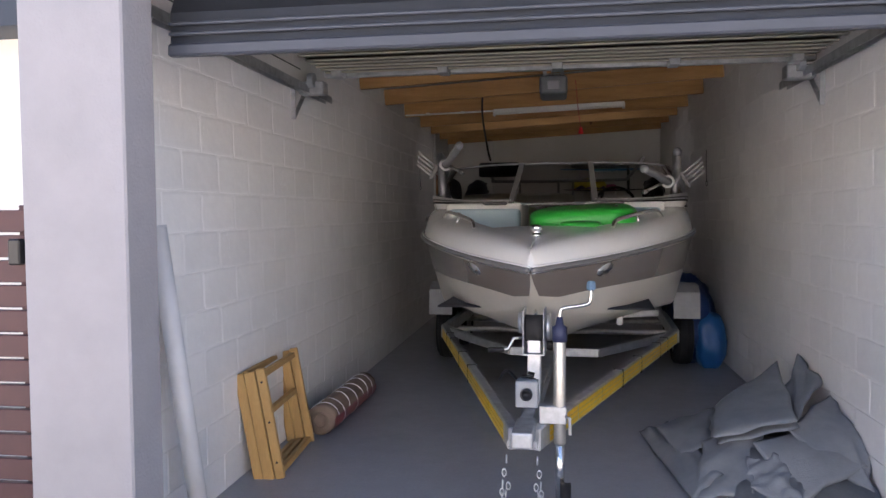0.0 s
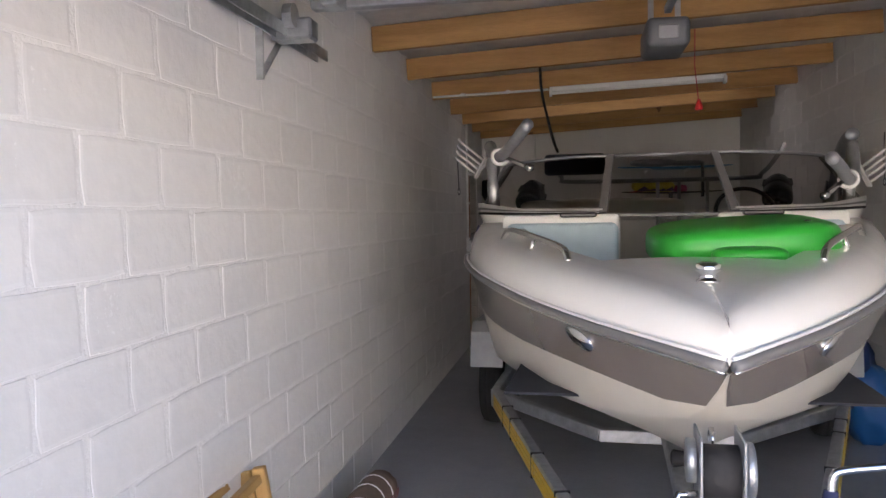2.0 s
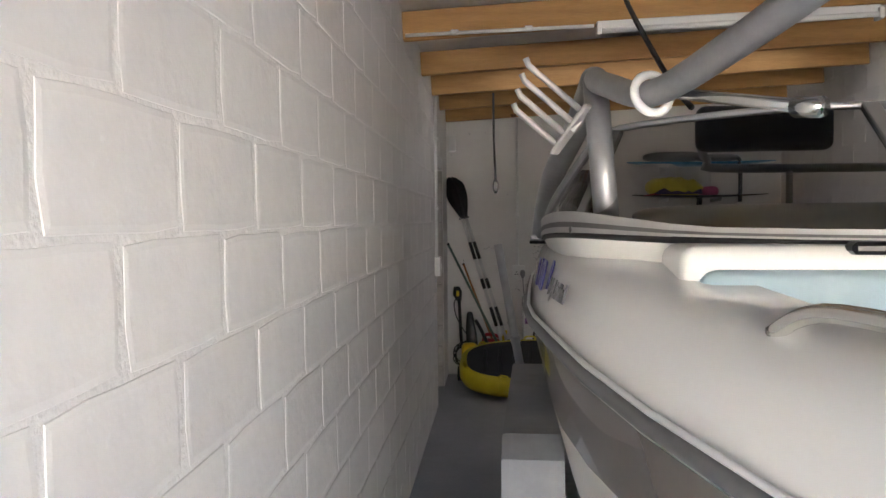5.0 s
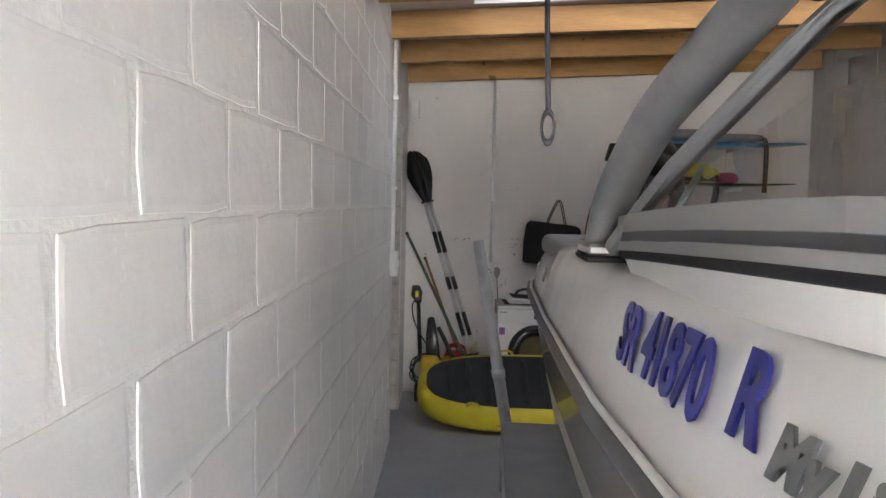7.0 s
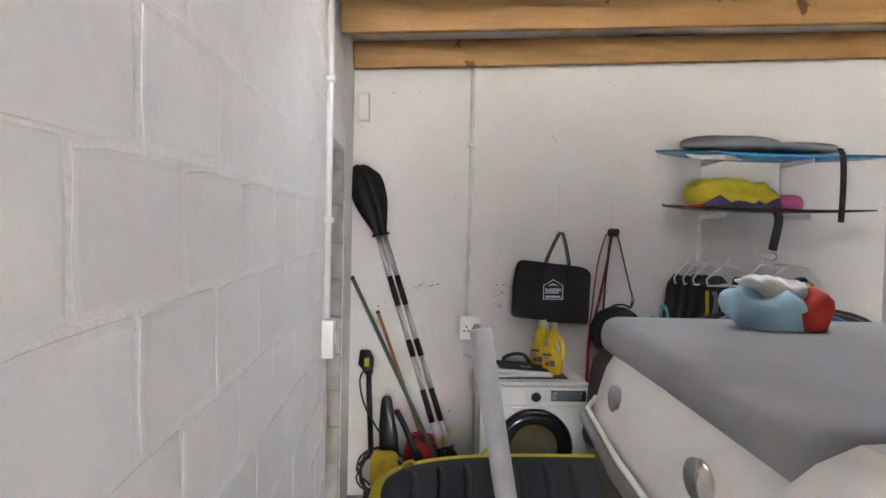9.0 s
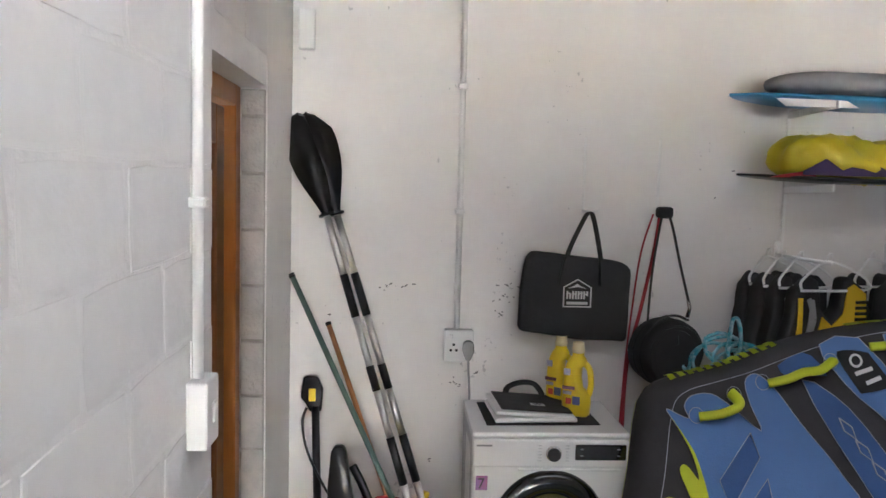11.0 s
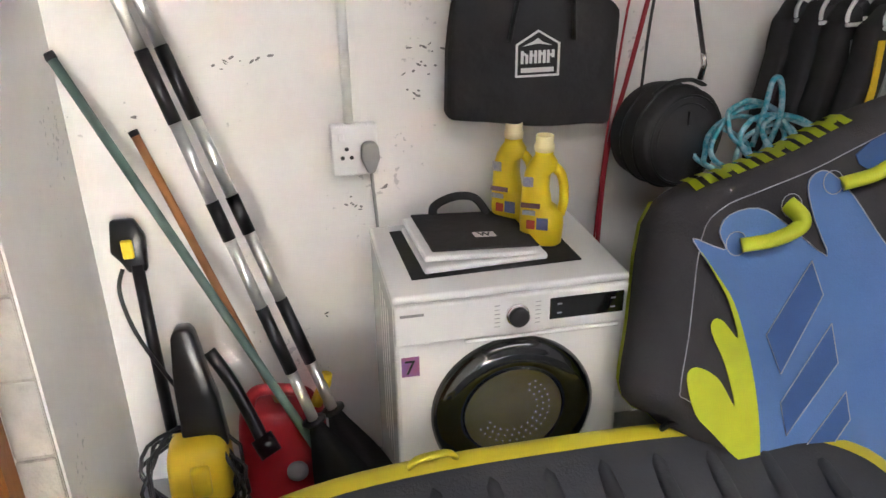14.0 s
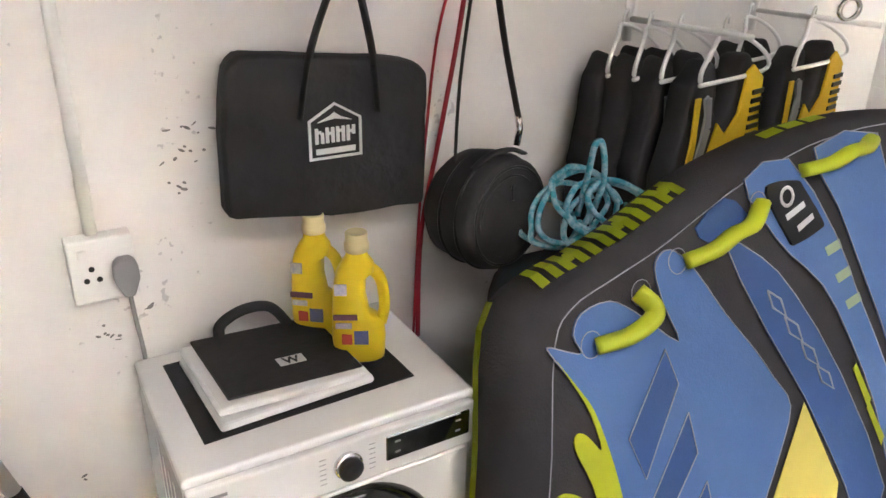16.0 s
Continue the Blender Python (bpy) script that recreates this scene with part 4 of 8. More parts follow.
# ---- the trailer ----
trailer = thing("boat_trailer", "galvanised tandem-axle boat trailer with yellow reflective strips", "trailer", m=BOAT)
AP = bl(1.62, 7.98, 0.40)
for sgn in (-1, 1):
    bend = V(sgn * 1.00, 2.75, 0.43)
    apex = V(sgn * 0.05, AP[1] + 0.05, 0.405)
    bm = BM()
    bar(bm, apex, bend, 0.055, 0.11, 0.006)
    part("drawbar", bm, M_GALV, trailer)
    bm = BM()
    bar(bm, bend - V(0, 0.03, 0), V(sgn * 0.99, 5.6, 0.45), 0.055, 0.11, 0.006)
    part("side_rail", bm, M_GALV, trailer)
    # tape on the outer face, in lengths
    d = (bend - apex)
    side = V(d[1], -d[0], 0).normalized() * sgn * 0.0295
    L = d.length
    a = 0.04
    while a < 0.93:
        w = 0.13
        p, q = apex + d * a + side, apex + d * min(a + w, 0.97) + side
        bm = BM()
        for dz in (-0.028, 0.0, 0.028):
            bar(bm, p + V(0, 0, dz), q + V(0, 0, dz), 0.003, 0.022)
        part("reflective_strip", bm, M_YTAPE, trailer, "yellow reflective strip")
        a += w + 0.006
    # tie straps round the drawbar
    for f in (0.45, 0.6, 0.78, 0.86):
        bm = BM()
        p = apex + d * f
        bar(bm, p, p + d.normalized() * 0.012, 0.064, 0.118)
        part("cable_tie", bm, M_BLACKP, trailer)
    # fenders over two wheels
    fx0, fx1 = sgn * 1.04, sgn * 1.27
    out = [(3.36, 0.48), (3.33, 0.50), (3.36, 0.74), (3.48, 0.80), (4.90, 0.80), (5.02, 0.74), (5.05, 0.48)]
    bm = BM()
    prof = [(y, z) for y, z in out]
    for (y0, z0), (y1, z1) in zip(prof[1:], prof[2:]):
        vs = [bm.verts.new(p) for p in ((fx0, y0, z0), (fx1, y0, z0), (fx1, y1, z1), (fx0, y1, z1))]
        bm.faces.new(vs)
    vs = [bm.verts.new((fx1, y, z)) for y, z in out[1:]] + [bm.verts.new((fx1, 4.85, 0.66)), bm.verts.new((fx1, 3.55, 0.66))]
    bm.faces.new(vs)
    bmesh.ops.remove_doubles(bm, verts=bm.verts, dist=1e-4)
    res = bmesh.ops.solidify(bm, geom=list(bm.faces), thickness=0.006)
    part("fender", bm, M_HULLGREY, trailer, "light grey steel fender")
    for wy in (3.78, 4.55):
        mm = Matrix.Translation((sgn * 1.155, wy, 0.30)) @ Matrix.Rotation(radians(90), 4, 'Y')
        bm = BM()
        lathe(bm, [(0.19, -0.085), (0.26, -0.092), (0.29, -0.075), (0.30, -0.04), (0.296, -0.038), (0.296, -0.03), (0.30, -0.028), (0.30, 0.028), (0.296, 0.03), (0.296, 0.038), (0.30, 0.04), (0.29, 0.075), (0.26, 0.092), (0.19, 0.085)], 36, mm, cap=False)
        wheel = part("wheel", bm, M_BLACK, trailer, "black trailer tyre", True)
        bm = BM()
        lathe(bm, [(0.19, -0.08), (0.16, -0.04), (0.08, -0.03), (0.06, -0.06), (0.02, -0.06)], 24, mm)
        lathe(bm, [(0.19, 0.08), (0.16, 0.04), (0.08, 0.03), (0.06, 0.06), (0.02, 0.06)], 24, mm)
        part("rim", bm, M_GALV, wheel, "grey steel rim", True)
    # bunk supports
    bm = BM()
    bar(bm, (sgn * 0.55, 3.0, 0.58), (sgn * 0.55, 5.5, 0.56), 0.08, 0.06, 0.01)
    part("bunk", bm, M_DARK, trailer, "carpeted bunk board")
    for yy in (3.2, 4.2, 5.2):
        bm = BM()
        bar(bm, (sgn * 0.55, yy, 0.45), (sgn * 0.55, yy, 0.56), 0.05, 0.05)
        part("bunk_bracket", bm, M_GALV, trailer)
for yy, dip in ((2.72, 0.10), (4.15, 0.04), (5.5, 0.04)):
    bm = BM()
    for sgn in (-1, 1):
        bar(bm, (sgn * 1.0, yy, 0.45), (sgn * 0.35, yy - 0.42 * (yy < 3), 0.45 - dip), 0.06, 0.07, 0.006)
    bar(bm, (-0.36, yy - 0.42 * (yy < 3), 0.45 - dip), (0.36, yy - 0.42 * (yy < 3), 0.45 - dip), 0.06, 0.07, 0.006)
    part("cross_member", bm, M_GALV, trailer)
bm = BM()
for wy in (3.78, 4.55):
    tube(bm, [(-1.15, wy, 0.30), (1.15, wy, 0.30)], 0.03, 10)
part("axle", bm, M_GALV, trailer)
# keel rollers
for yy in (1.15, 2.3):
    bm = BM()
    lathe(bm, [(0.02, -0.06), (0.035, -0.05), (0.028, 0), (0.035, 0.05), (0.02, 0.06)], 14, Matrix.Translation((0, yy, keel_z(yy) - 0.035)) @ Matrix.Rotation(radians(90), 4, 'Y'))
    part("keel_roller", bm, M_BLACK, trailer, "", True)
bm = BM()
bar(bm, (0, AP[1], 0.43), (0, 2.4, 0.40), 0.07, 0.09, 0.006)
part("spine", bm, M_GALV, trailer)
# winch post and winch
WP = bl(1.655, 8.62, 0)
bm = BM()
bar(bm, (WP[0], WP[1] - 0.05, 0.46), (WP[0], WP[1], 0.80), 0.075, 0.075, 0.006)
part("winch_post", bm, M_GALV, trailer)
bm = BM()
for sx in (-0.055, 0.055):
    box(bm, (WP[0] + sx - 0.004, WP[1] - 0.09, 0.72), (WP[0] + sx + 0.004, WP[1] + 0.09, 0.96), 0.003)
box(bm, (WP[0] - 0.06, WP[1] - 0.10, 0.715), (WP[0] + 0.06, WP[1] + 0.09, 0.723))
part("winch_frame", bm, M_GALV, trailer, "bolted steel winch cheeks")
bm = BM()
lathe(bm, [(0.03, -0.05), (0.075, -0.05), (0.075, 0.05), (0.03, 0.05)], 24, Matrix.Translation((WP[0], WP[1], 0.85)) @ Matrix.Rotation(radians(90), 4, 'Y'))
part("winch_drum", bm, M_NYLON, trailer, "drum of black strap", True)
bm = BM()
lathe(bm, [(0.02, -0.012), (0.075, -0.012), (0.075, 0.012), (0.02, 0.012)], 24, Matrix.Translation((WP[0] + 0.075, WP[1], 0.86)) @ Matrix.Rotation(radians(90), 4, 'Y'))
part("winch_gear", bm, M_GALV, trailer, "", True)
bm = BM()
lathe(bm, [(0.02, -0.012), (0.06, -0.012), (0.06, 0.012), (0.02, 0.012)], 24, Matrix.Translation((WP[0] - 0.075, WP[1], 0.88)) @ Matrix.Rotation(radians(90), 4, 'Y'))
part("winch_gear", bm, M_GALV, trailer, "", True)
bm = BM()
tube(bm, [(WP[0] - 0.06, WP[1] - 0.04, 0.80), (WP[0] - 0.11, WP[1] - 0.05, 0.80), (WP[0] - 0.14, WP[1] - 0.06, 0.74), (WP[0] - 0.24, WP[1] - 0.06, 0.735)], 0.010, 8)
part("winch_handle", bm, M_STEEL, trailer, "", True)
bm = BM()
tube(bm, [(WP[0] - 0.16, WP[1] - 0.06, 0.737), (WP[0] - 0.25, WP[1] - 0.06, 0.734)], 0.014, 8)
part("handle_grip", bm, M_BLACKP, trailer, "", True)
# coupling with socket box and chains
C = bl(1.62, 7.93, 0)
bm = BM()
box(bm, (C[0] - 0.05, C[1] - 0.06, 0.40), (C[0] + 0.05, C[1] + 0.22, 0.48), 0.012, seg=2)
part("coupling", bm, M_GALV, trailer, "worn steel ball coupling")
bm = BM()
box(bm, (C[0] - 0.055, C[1] + 0.20, 0.53), (C[0] + 0.055, C[1] + 0.28, 0.66), 0.006)
plate = part("socket_plate", bm, M_HULLGREY, trailer, "grey plug plate")
bm = BM()
lathe(bm, [(0.03, 0), (0.03, 0.03), (0.02, 0.03), (0.02, 0.01)], 16, Matrix.Translation((C[0], C[1] + 0.20, 0.60)) @ Matrix.Rotation(radians(90), 4, 'X'))
part("plug", bm, M_BLACKP, plate, "", True)
bm = BM()
pts = [V(C[0] + 0.03 * math.sin(i * 1.1), C[1] + 0.30 + 0.02 * math.cos(i * 1.1), 0.68 - 0.004 * i) for i in range(40)]
tube(bm, pts, 0.008, 6)
tube(bm, [(C[0] - 0.02, C[1] + 0.3, 0.6), (C[0] - 0.12, C[1] + 0.45, 0.66), (C[0] - 0.2, C[1] + 0.75, 0.55)], 0.008, 6, 6)
part("coiled_cable", bm, M_BLACKP, trailer, "black coiled cable", True)
for sx in (-0.06, 0.06):
    bm = BM()
    for i in range(9):
        f = i / 8
        p = V(C[0] + sx * (1 + 0.5 * math.sin(f * 3)), C[1] - 0.04 - 0.03 * math.sin(f * 3.1), 0.42 - 0.24 * math.sin(f * 2.2))
        torus(bm, 0.014, 0.004, 10, 5, Matrix.Translation(p) @ Matrix.Rotation(radians(90 * (i % 2)), 4, 'Z') @ Matrix.Rotation(radians(90), 4, 'X') @ Matrix.Diagonal((0.7, 1.25, 1, 1)))
    part("safety_chain", bm, M_GALV, trailer, "steel safety chain", True)
# jockey stand
J = bl(1.79, 8.13, 0)
bm = BM()
lathe(bm, [(0.028, 0.36), (0.03, 0.37), (0.03, 0.90), (0.028, 0.905)], 18, Matrix.Translation((J[0], J[1], 0)))
part("jack_tube", bm, mat("zinc", (0.55, 0.53, 0.48), 0.38, 0.8, color2=(0.45, 0.43, 0.38), scale=14), trailer, "zinc jockey jack tube", True)
bm = BM()
lathe(bm, [(0.022, 0.05), (0.022, 0.40)], 16, Matrix.Translation((J[0], J[1], 0)))
part("jack_leg", bm, M_STEEL, trailer, "", True)
bm = BM()
lathe(bm, [(0.036, 0.86), (0.036, 0.93), (0.02, 0.94), (0.014, 0.98)], 18, Matrix.Translation((J[0], J[1], 0)))
part("jack_cap", bm, mat("navy plastic", (0.03, 0.035, 0.075), 0.5), trailer, "dark blue jack cap", True)
bm = BM()
tube(bm, [(J[0], J[1], 0.96), (J[0] + 0.005, J[1], 1.01), (J[0] + 0.03, J[1], 1.025), (J[0] + 0.12, J[1], 1.04), (J[0] + 0.145, J[1], 1.06), (J[0] + 0.15, J[1], 1.13)], 0.009, 8, 4)
part("jack_crank", bm, M_STEEL, trailer, "", True)
bm = BM()
lathe(bm, [(0.012, 0), (0.022, 0.005), (0.022, 0.03), (0.015, 0.045)], 10, Matrix.Translation((J[0] + 0.15, J[1], 1.11)))
part("crank_knob", bm, mat("blue knob", (0.10, 0.17, 0.24), 0.5), trailer, "blue-grey crank knob")
bm = BM()
box(bm, (J[0] - 0.10, J[1] - 0.03, 0.46), (J[0] + 0.035, J[1] + 0.04, 0.55), 0.006)
tube(bm, [(J[0] + 0.03, J[1] - 0.03, 0.50), (J[0] + 0.05, J[1] - 0.05, 0.50), (J[0] + 0.05, J[1] - 0.05, 0.42)], 0.008, 8)
part("jack_clamp", bm, M_GALV, trailer)
bm = BM()
lathe(bm, [(0.02, -0.02), (0.085, -0.022), (0.085, 0.022), (0.02, 0.02)], 20, Matrix.Translation((J[0] + 0.03, J[1] - 0.02, 0.086)) @ Matrix.Rotation(radians(90), 4, 'Y'))
part("jockey_wheel", bm, M_BLACK, trailer, "", True)
# guide pole at the rear
G0, G1 = bl(0.71, 14.16, 0.42), bl(0.528, 14.18, 1.455)
bm = BM()
tube(bm, [G0, G1], 0.028, 14)
part("guide_pole", bm, M_GREYPOLE, trailer, "leaning grey guide pole", True)
bm = BM()
tube(bm, [G0 + (G1 - G0) * 0.36, G0 + (G1 - G0) * 0.40], 0.033, 14)
part("pole_joint", bm, M_GREYPOLE, trailer, "", True)
bm = BM()
bar(bm, G0 + V(0, 0, -0.02), V(-0.95, G0[1], 0.43), 0.05, 0.05)
part("pole_bracket", bm, M_GALV, trailer)

# ---- garage door, tracks and opener ----
gdoor = thing("garage_door", "charcoal sectional garage door raised under the roof", "garage door")
for i in range(4):
    bm = BM()
    if i == 0:
        bar_pts = [V(0, 7.33, 2.15), V(0, 7.335, 2.30), V(0, 7.37, 2.37), V(0, 7.48, 2.43), V(0, 7.80, 2.45)]
    else:
        y0 = 7.25 + i * 0.55
        bar_pts = [V(0, y0 + 0.008 * k, 2.45) if k == 0 else V(0, y0 + 0.54, 2.45) for k in (0, 1)]
    rows = [[bm.verts.new((x, p[1], p[2])) for x in (0.24, 3.34)] for p in bar_pts]
    for p, q in zip(rows, rows[1:]):
        bm.faces.new((p[0], p[1], q[1], q[0]))
    bmesh.ops.solidify(bm, geom=list(bm.faces), thickness=0.035)
    part("door_panel", bm, M_DOOR if i == 0 else M_DOORIN, gdoor, "charcoal lower door panel" if i == 0 else "dull cream inner face of a door panel")
    if i > 0:
        y0 = 7.25 + i * 0.55
        for k in range(5):
            bm = BM()
            bar(bm, (0.26, y0 + 0.06 + k * 0.1, 2.423), (3.32, y0 + 0.06 + k * 0.1, 2.423), 0.03, 0.012, 0.004)
            part("rib", bm, M_DOORIN, gdoor)
bm = BM()
box(bm, (0.24, 7.30, 2.12), (3.34, 7.345, 2.17), 0.008)
part("bottom_seal", bm, M_DOOR, gdoor)
for z in (2.21, 2.25):
    bm = BM()
    bar(bm, (0.24, 7.318, z), (3.34, 7.318, z), 0.012, 0.014, 0.003)
    part("door_groove", bm, M_DOOR, gdoor)
bm = BM()
box(bm, (0.22, 9.46, 2.41), (3.36, 9.52, 2.455), 0.006)
part("stiffener_bar", bm, M_GALV, gdoor, "bright galvanised stiffener bar")
for x in (0.34, 1.05, 1.78, 2.5, 3.22):
    bm = BM()
    box(bm, (x - 0.035, 9.33, 2.39), (x + 0.035, 9.46, 2.44), 0.006)
    tube(bm, [(x - 0.03, 9.44, 2.44), (x + 0.03, 9.44, 2.44)], 0.022, 10)
    part("hinge", bm, M_GALV, gdoor)
for side, xw in ((1, 0.0), (-1, 3.40)):
    bm = BM()
    x = xw + side * 0.07
    for dx, dz, w, h in ((0, 0.025, 0.05, 0.006), (-0.025, 0, 0.006, 0.05), (0.025, 0, 0.006, 0.05)):
        bar(bm, (x + dx, 7.40, 2.345 + dz), (x + dx, 10.05, 2.345 + dz), w, h)
    part("track", bm, M_GALV, gdoor, "galvanised door track")
    bm = BM()
    bar(bm, (xw + side * 0.012, 9.42, 2.40), (xw + side * 0.012, 9.42, 2.13), 0.04, 0.01)
    bar(bm, (xw + side * 0.03, 9.42, 2.36), (xw + side * 0.03, 10.08, 2.36), 0.05, 0.006)
    bar(bm, (xw + side * 0.02, 9.43, 2.15), (xw + side * 0.02, 9.66, 2.35), 0.03, 0.006)
    part("track_bracket", bm, M_GALV, gdoor, "perforated angle bracket")
    bm = BM()
    box(bm, (xw + side * 0.02, 9.52, 2.31), (xw + side * 0.20, 9.62, 2.40), 0.01)
    lathe(bm, [(0.03, -0.02), (0.05, -0.02), (0.05, 0.02), (0.03, 0.02)], 16, Matrix.Translation((xw + side * 0.12, 9.50, 2.40)) @ Matrix.Rotation(radians(90), 4, 'Y'))
    part("end_bearing", bm, M_GALV, gdoor)
    bm = BM()
    tube(bm, [(xw + side * 0.04, 7.4, 2.46), (xw + side * 0.04, 9.5, 2.48)], 0.004, 6)
    part("cable", bm, M_BLACKP, gdoor)

opener = thing("door_opener", "grey garage door opener hung from the beams", "opener")
bm = BM()
box(bm, (1.64, 10.55, 2.42), (1.86, 10.95, 2.57), 0.03, seg=3)
body = part("motor_housing", bm, mat("opener grey", (0.12, 0.125, 0.13), 0.4), opener, "dark grey motor housing", True)
bm = BM()
box(bm, (1.70, 10.535, 2.455), (1.80, 10.552, 2.525), 0.008)
part("lamp_cover", bm, M_GREYVINYL, body, "smoky lamp cover")
bm = BM()
bar(bm, (1.75, 7.4, 2.60), (1.75, 10.6, 2.61), 0.035, 0.035, 0.004)
part("drive_rail", bm, M_GALV, opener)
for x in (1.68, 1.82):
    bm = BM()
    bar(bm, (x, 10.75, 2.56), (x, 10.75, 2.86), 0.03, 0.004)
    part("hanger_strap", bm, M_GALV, opener)
bm = BM()
tube(bm, [(1.93, 10.9, 2.58), (1.95, 11.05, 2.4), (1.975, 11.08, 2.21)], 0.0025, 6)
pull = part("pull_cord", bm, M_REDSTRAP, opener, "thin red pull cord")
bm = BM()
lathe(bm, [(0.008, 0.03), (0.012, 0.02), (0.022, -0.015), (0.022, -0.03), (0.01, -0.033)], 12, Matrix.Translation((1.978, 11.08, 2.185)))
part("pull_handle", bm, mat("bright red plastic", (0.6, 0.02, 0.02), 0.4), pull, "red pull handle", True)

# ---- strip light, conduits and fittings ----
light = thing("strip_light", "white fluorescent batten fixed under a roof beam, unlit", "light")
bm = BM()
bar(bm, (1.06, 13.22, 2.645), (2.52, 13.22, 2.695), 0.05, 0.05, 0.006)
part("batten", bm, M_WHITEP, light)
bm = BM()
tube(bm, [(1.08, 13.19, 2.615), (2.50, 13.19, 2.665)], 0.015, 12)
part("lamp_tube", bm, M_WHITEP, light, "", True)
for x in (1.07, 2.51):
    bm = BM()
    box(bm, (x - 0.012, 13.17, 2.59 + (x - 1) * 0.033), (x + 0.012, 13.24, 2.65 + (x - 1) * 0.033), 0.003)
    part("end_cap", bm, M_WHITEP, light)


def conduit(name, pts, r, label, clips=()):
    ob = thing(name, label, "conduit", "wall conduits")
    bm = BM()
    tube(bm, pts, r, 10)
    part("pipe", bm, M_WHITEP, ob, "", True)
    for p in clips:
        b2 = BM()
        box(b2, (p[0] - 0.022, p[1] - 0.022, p[2] - 0.012), (p[0] + 0.022, p[1] + 0.022, p[2] + 0.012), 0.005)
        part("clip", b2, M_WHITEP, ob)
    return ob


conduit("conduit", [(0.03, 13.24, 2.63), (1.05, 13.24, 2.655)], 0.010, "thin white conduit running under a beam", [(0.3, 13.24, 2.64), (0.7, 13.24, 2.65)])
conduit("conduit", [(0.016, 15.47, 1.31), (0.016, 15.47, 2.77)], 0.013, "white conduit down the block wall to the light switch", [(0.016, 15.47, 1.72), (0.016, 15.47, 2.3)])
conduit("conduit", [(0.735, Y1 - 0.013, 1.14), (0.735, Y1 - 0.013, 2.80)], 0.013, "white conduit down the back wall to the socket", [(0.735, Y1 - 0.013, 1.66), (0.735, Y1 - 0.013, 2.2)])
switch = thing("light_switch", "white surface light switch box on the block wall", "switch")
bm = BM()
box(bm, (0.0, 15.42, 1.15), (0.05, 15.53, 1.31), 0.006, seg=2)
part("box", bm, M_WHITEP, switch)
bm = BM()
box(bm, (0.05, 15.46, 1.205), (0.057, 15.49, 1.255), 0.003)
part("rocker", bm, M_WHITEP, switch)
sock = thing("wall_socket", "white three-pin wall socket with switch", "socket")
bm = BM()
box(bm, (0.68, Y1 - 0.045, 0.995), (0.81, Y1, 1.14), 0.006, seg=2)
plate = part("plate", bm, M_WHITEP, sock)
for dx, dz in ((0.710, 1.05), (0.735, 1.05), (0.7225, 1.075)):
    bm = BM()
    lathe(bm, [(0.006, 0), (0.006, 0.002)], 10, Matrix.Translation((dx, Y1 - 0.0452, dz)) @ Matrix.Rotation(radians(90), 4, 'X'))
    part("pin_hole", bm, M_BLACKP, sock)
bm = BM()
box(bm, (0.700, Y1 - 0.050, 1.10), (0.718, Y1 - 0.044, 1.12), 0.002)
part("rocker", bm, M_WHITEP, sock)
plug = thing("power_plug", "grey power plug with its cord behind the washing machine", "plug")
bm = BM()
prism(bm, [(-0.010, -0.045), (0.010, -0.045), (0.026, -0.005), (0.024, 0.03), (0.012, 0.042), (-0.012, 0.042), (-0.024, 0.03), (-0.026, -0.005)], 0.034, pose(0.785, Y1 - 0.082, 1.055), 0.006)
part("body", bm, M_GREYVINYL, plug, "", True)
bm = BM()
tube(bm, [(0.785, Y1 - 0.07, 1.03), (0.79, Y1 - 0.05, 0.95), (0.80, Y1 - 0.02, 0.83), (0.80, Y1 - 0.02, 0.70)], 0.005, 6, 5)
part("cord", bm, M_GREYVINYL, plug, "", True)
bm = BM()
box(bm, (0.03, Y1 - 0.05, 2.33), (0.10, Y1, 2.50), 0.008, seg=2)
tagged(obj("junction_box", bm, M_WHITEP), "small white box high on the back wall", "box")

# ---- side door in its doorway ----
sdoor = thing("door_1", "varnished brown panelled timber door, slightly ajar light gap", "door")
sdoor["kind"] = "structure"
# frame members wear the brighter wood that has sun glow in its colour
bm = BM()
box(bm, (-0.20, DOOR_B - 0.075, 0), (-0.09, DOOR_B - 0.002, DOOR_H - 0.002), 0.004)
part("door_frame", bm, M_DOORFRAME, sdoor)
bm = BM()
box(bm, (-0.20, DOOR_A + 0.002, 0), (-0.09, DOOR_A + 0.07, DOOR_H - 0.002), 0.004)
part("door_frame", bm, M_DOORFRAME, sdoor)
bm = BM()
box(bm, (-0.20, DOOR_A + 0.07, DOOR_H - 0.075), (-0.09, DOOR_B - 0.075, DOOR_H - 0.002), 0.004)
part("door_frame", bm, M_DOORFRAME, sdoor)
ya, yb, zt = DOOR_A + 0.073, DOOR_B - 0.080, DOOR_H - 0.08
bm = BM()
box(bm, (-0.172, ya, 0.005), (-0.148, yb, zt))
leaf = part("leaf", bm, M_DOORWOOD, sdoor)
for y0, y1, z0, z1 in ((ya, ya + 0.11, 0.005, zt), (yb - 0.11, yb, 0.005, zt), (ya + 0.11, yb - 0.11, zt - 0.13, zt), (ya + 0.11, yb - 0.11, 0.98, 1.13), (ya + 0.11, yb - 0.11, 0.005, 0.22)):
    bm = BM()
    box(bm, (-0.148, y0, z0), (-0.128, y1, z1), 0.005)
    part("rail", bm, M_DOORWOOD, leaf)
bm = BM()
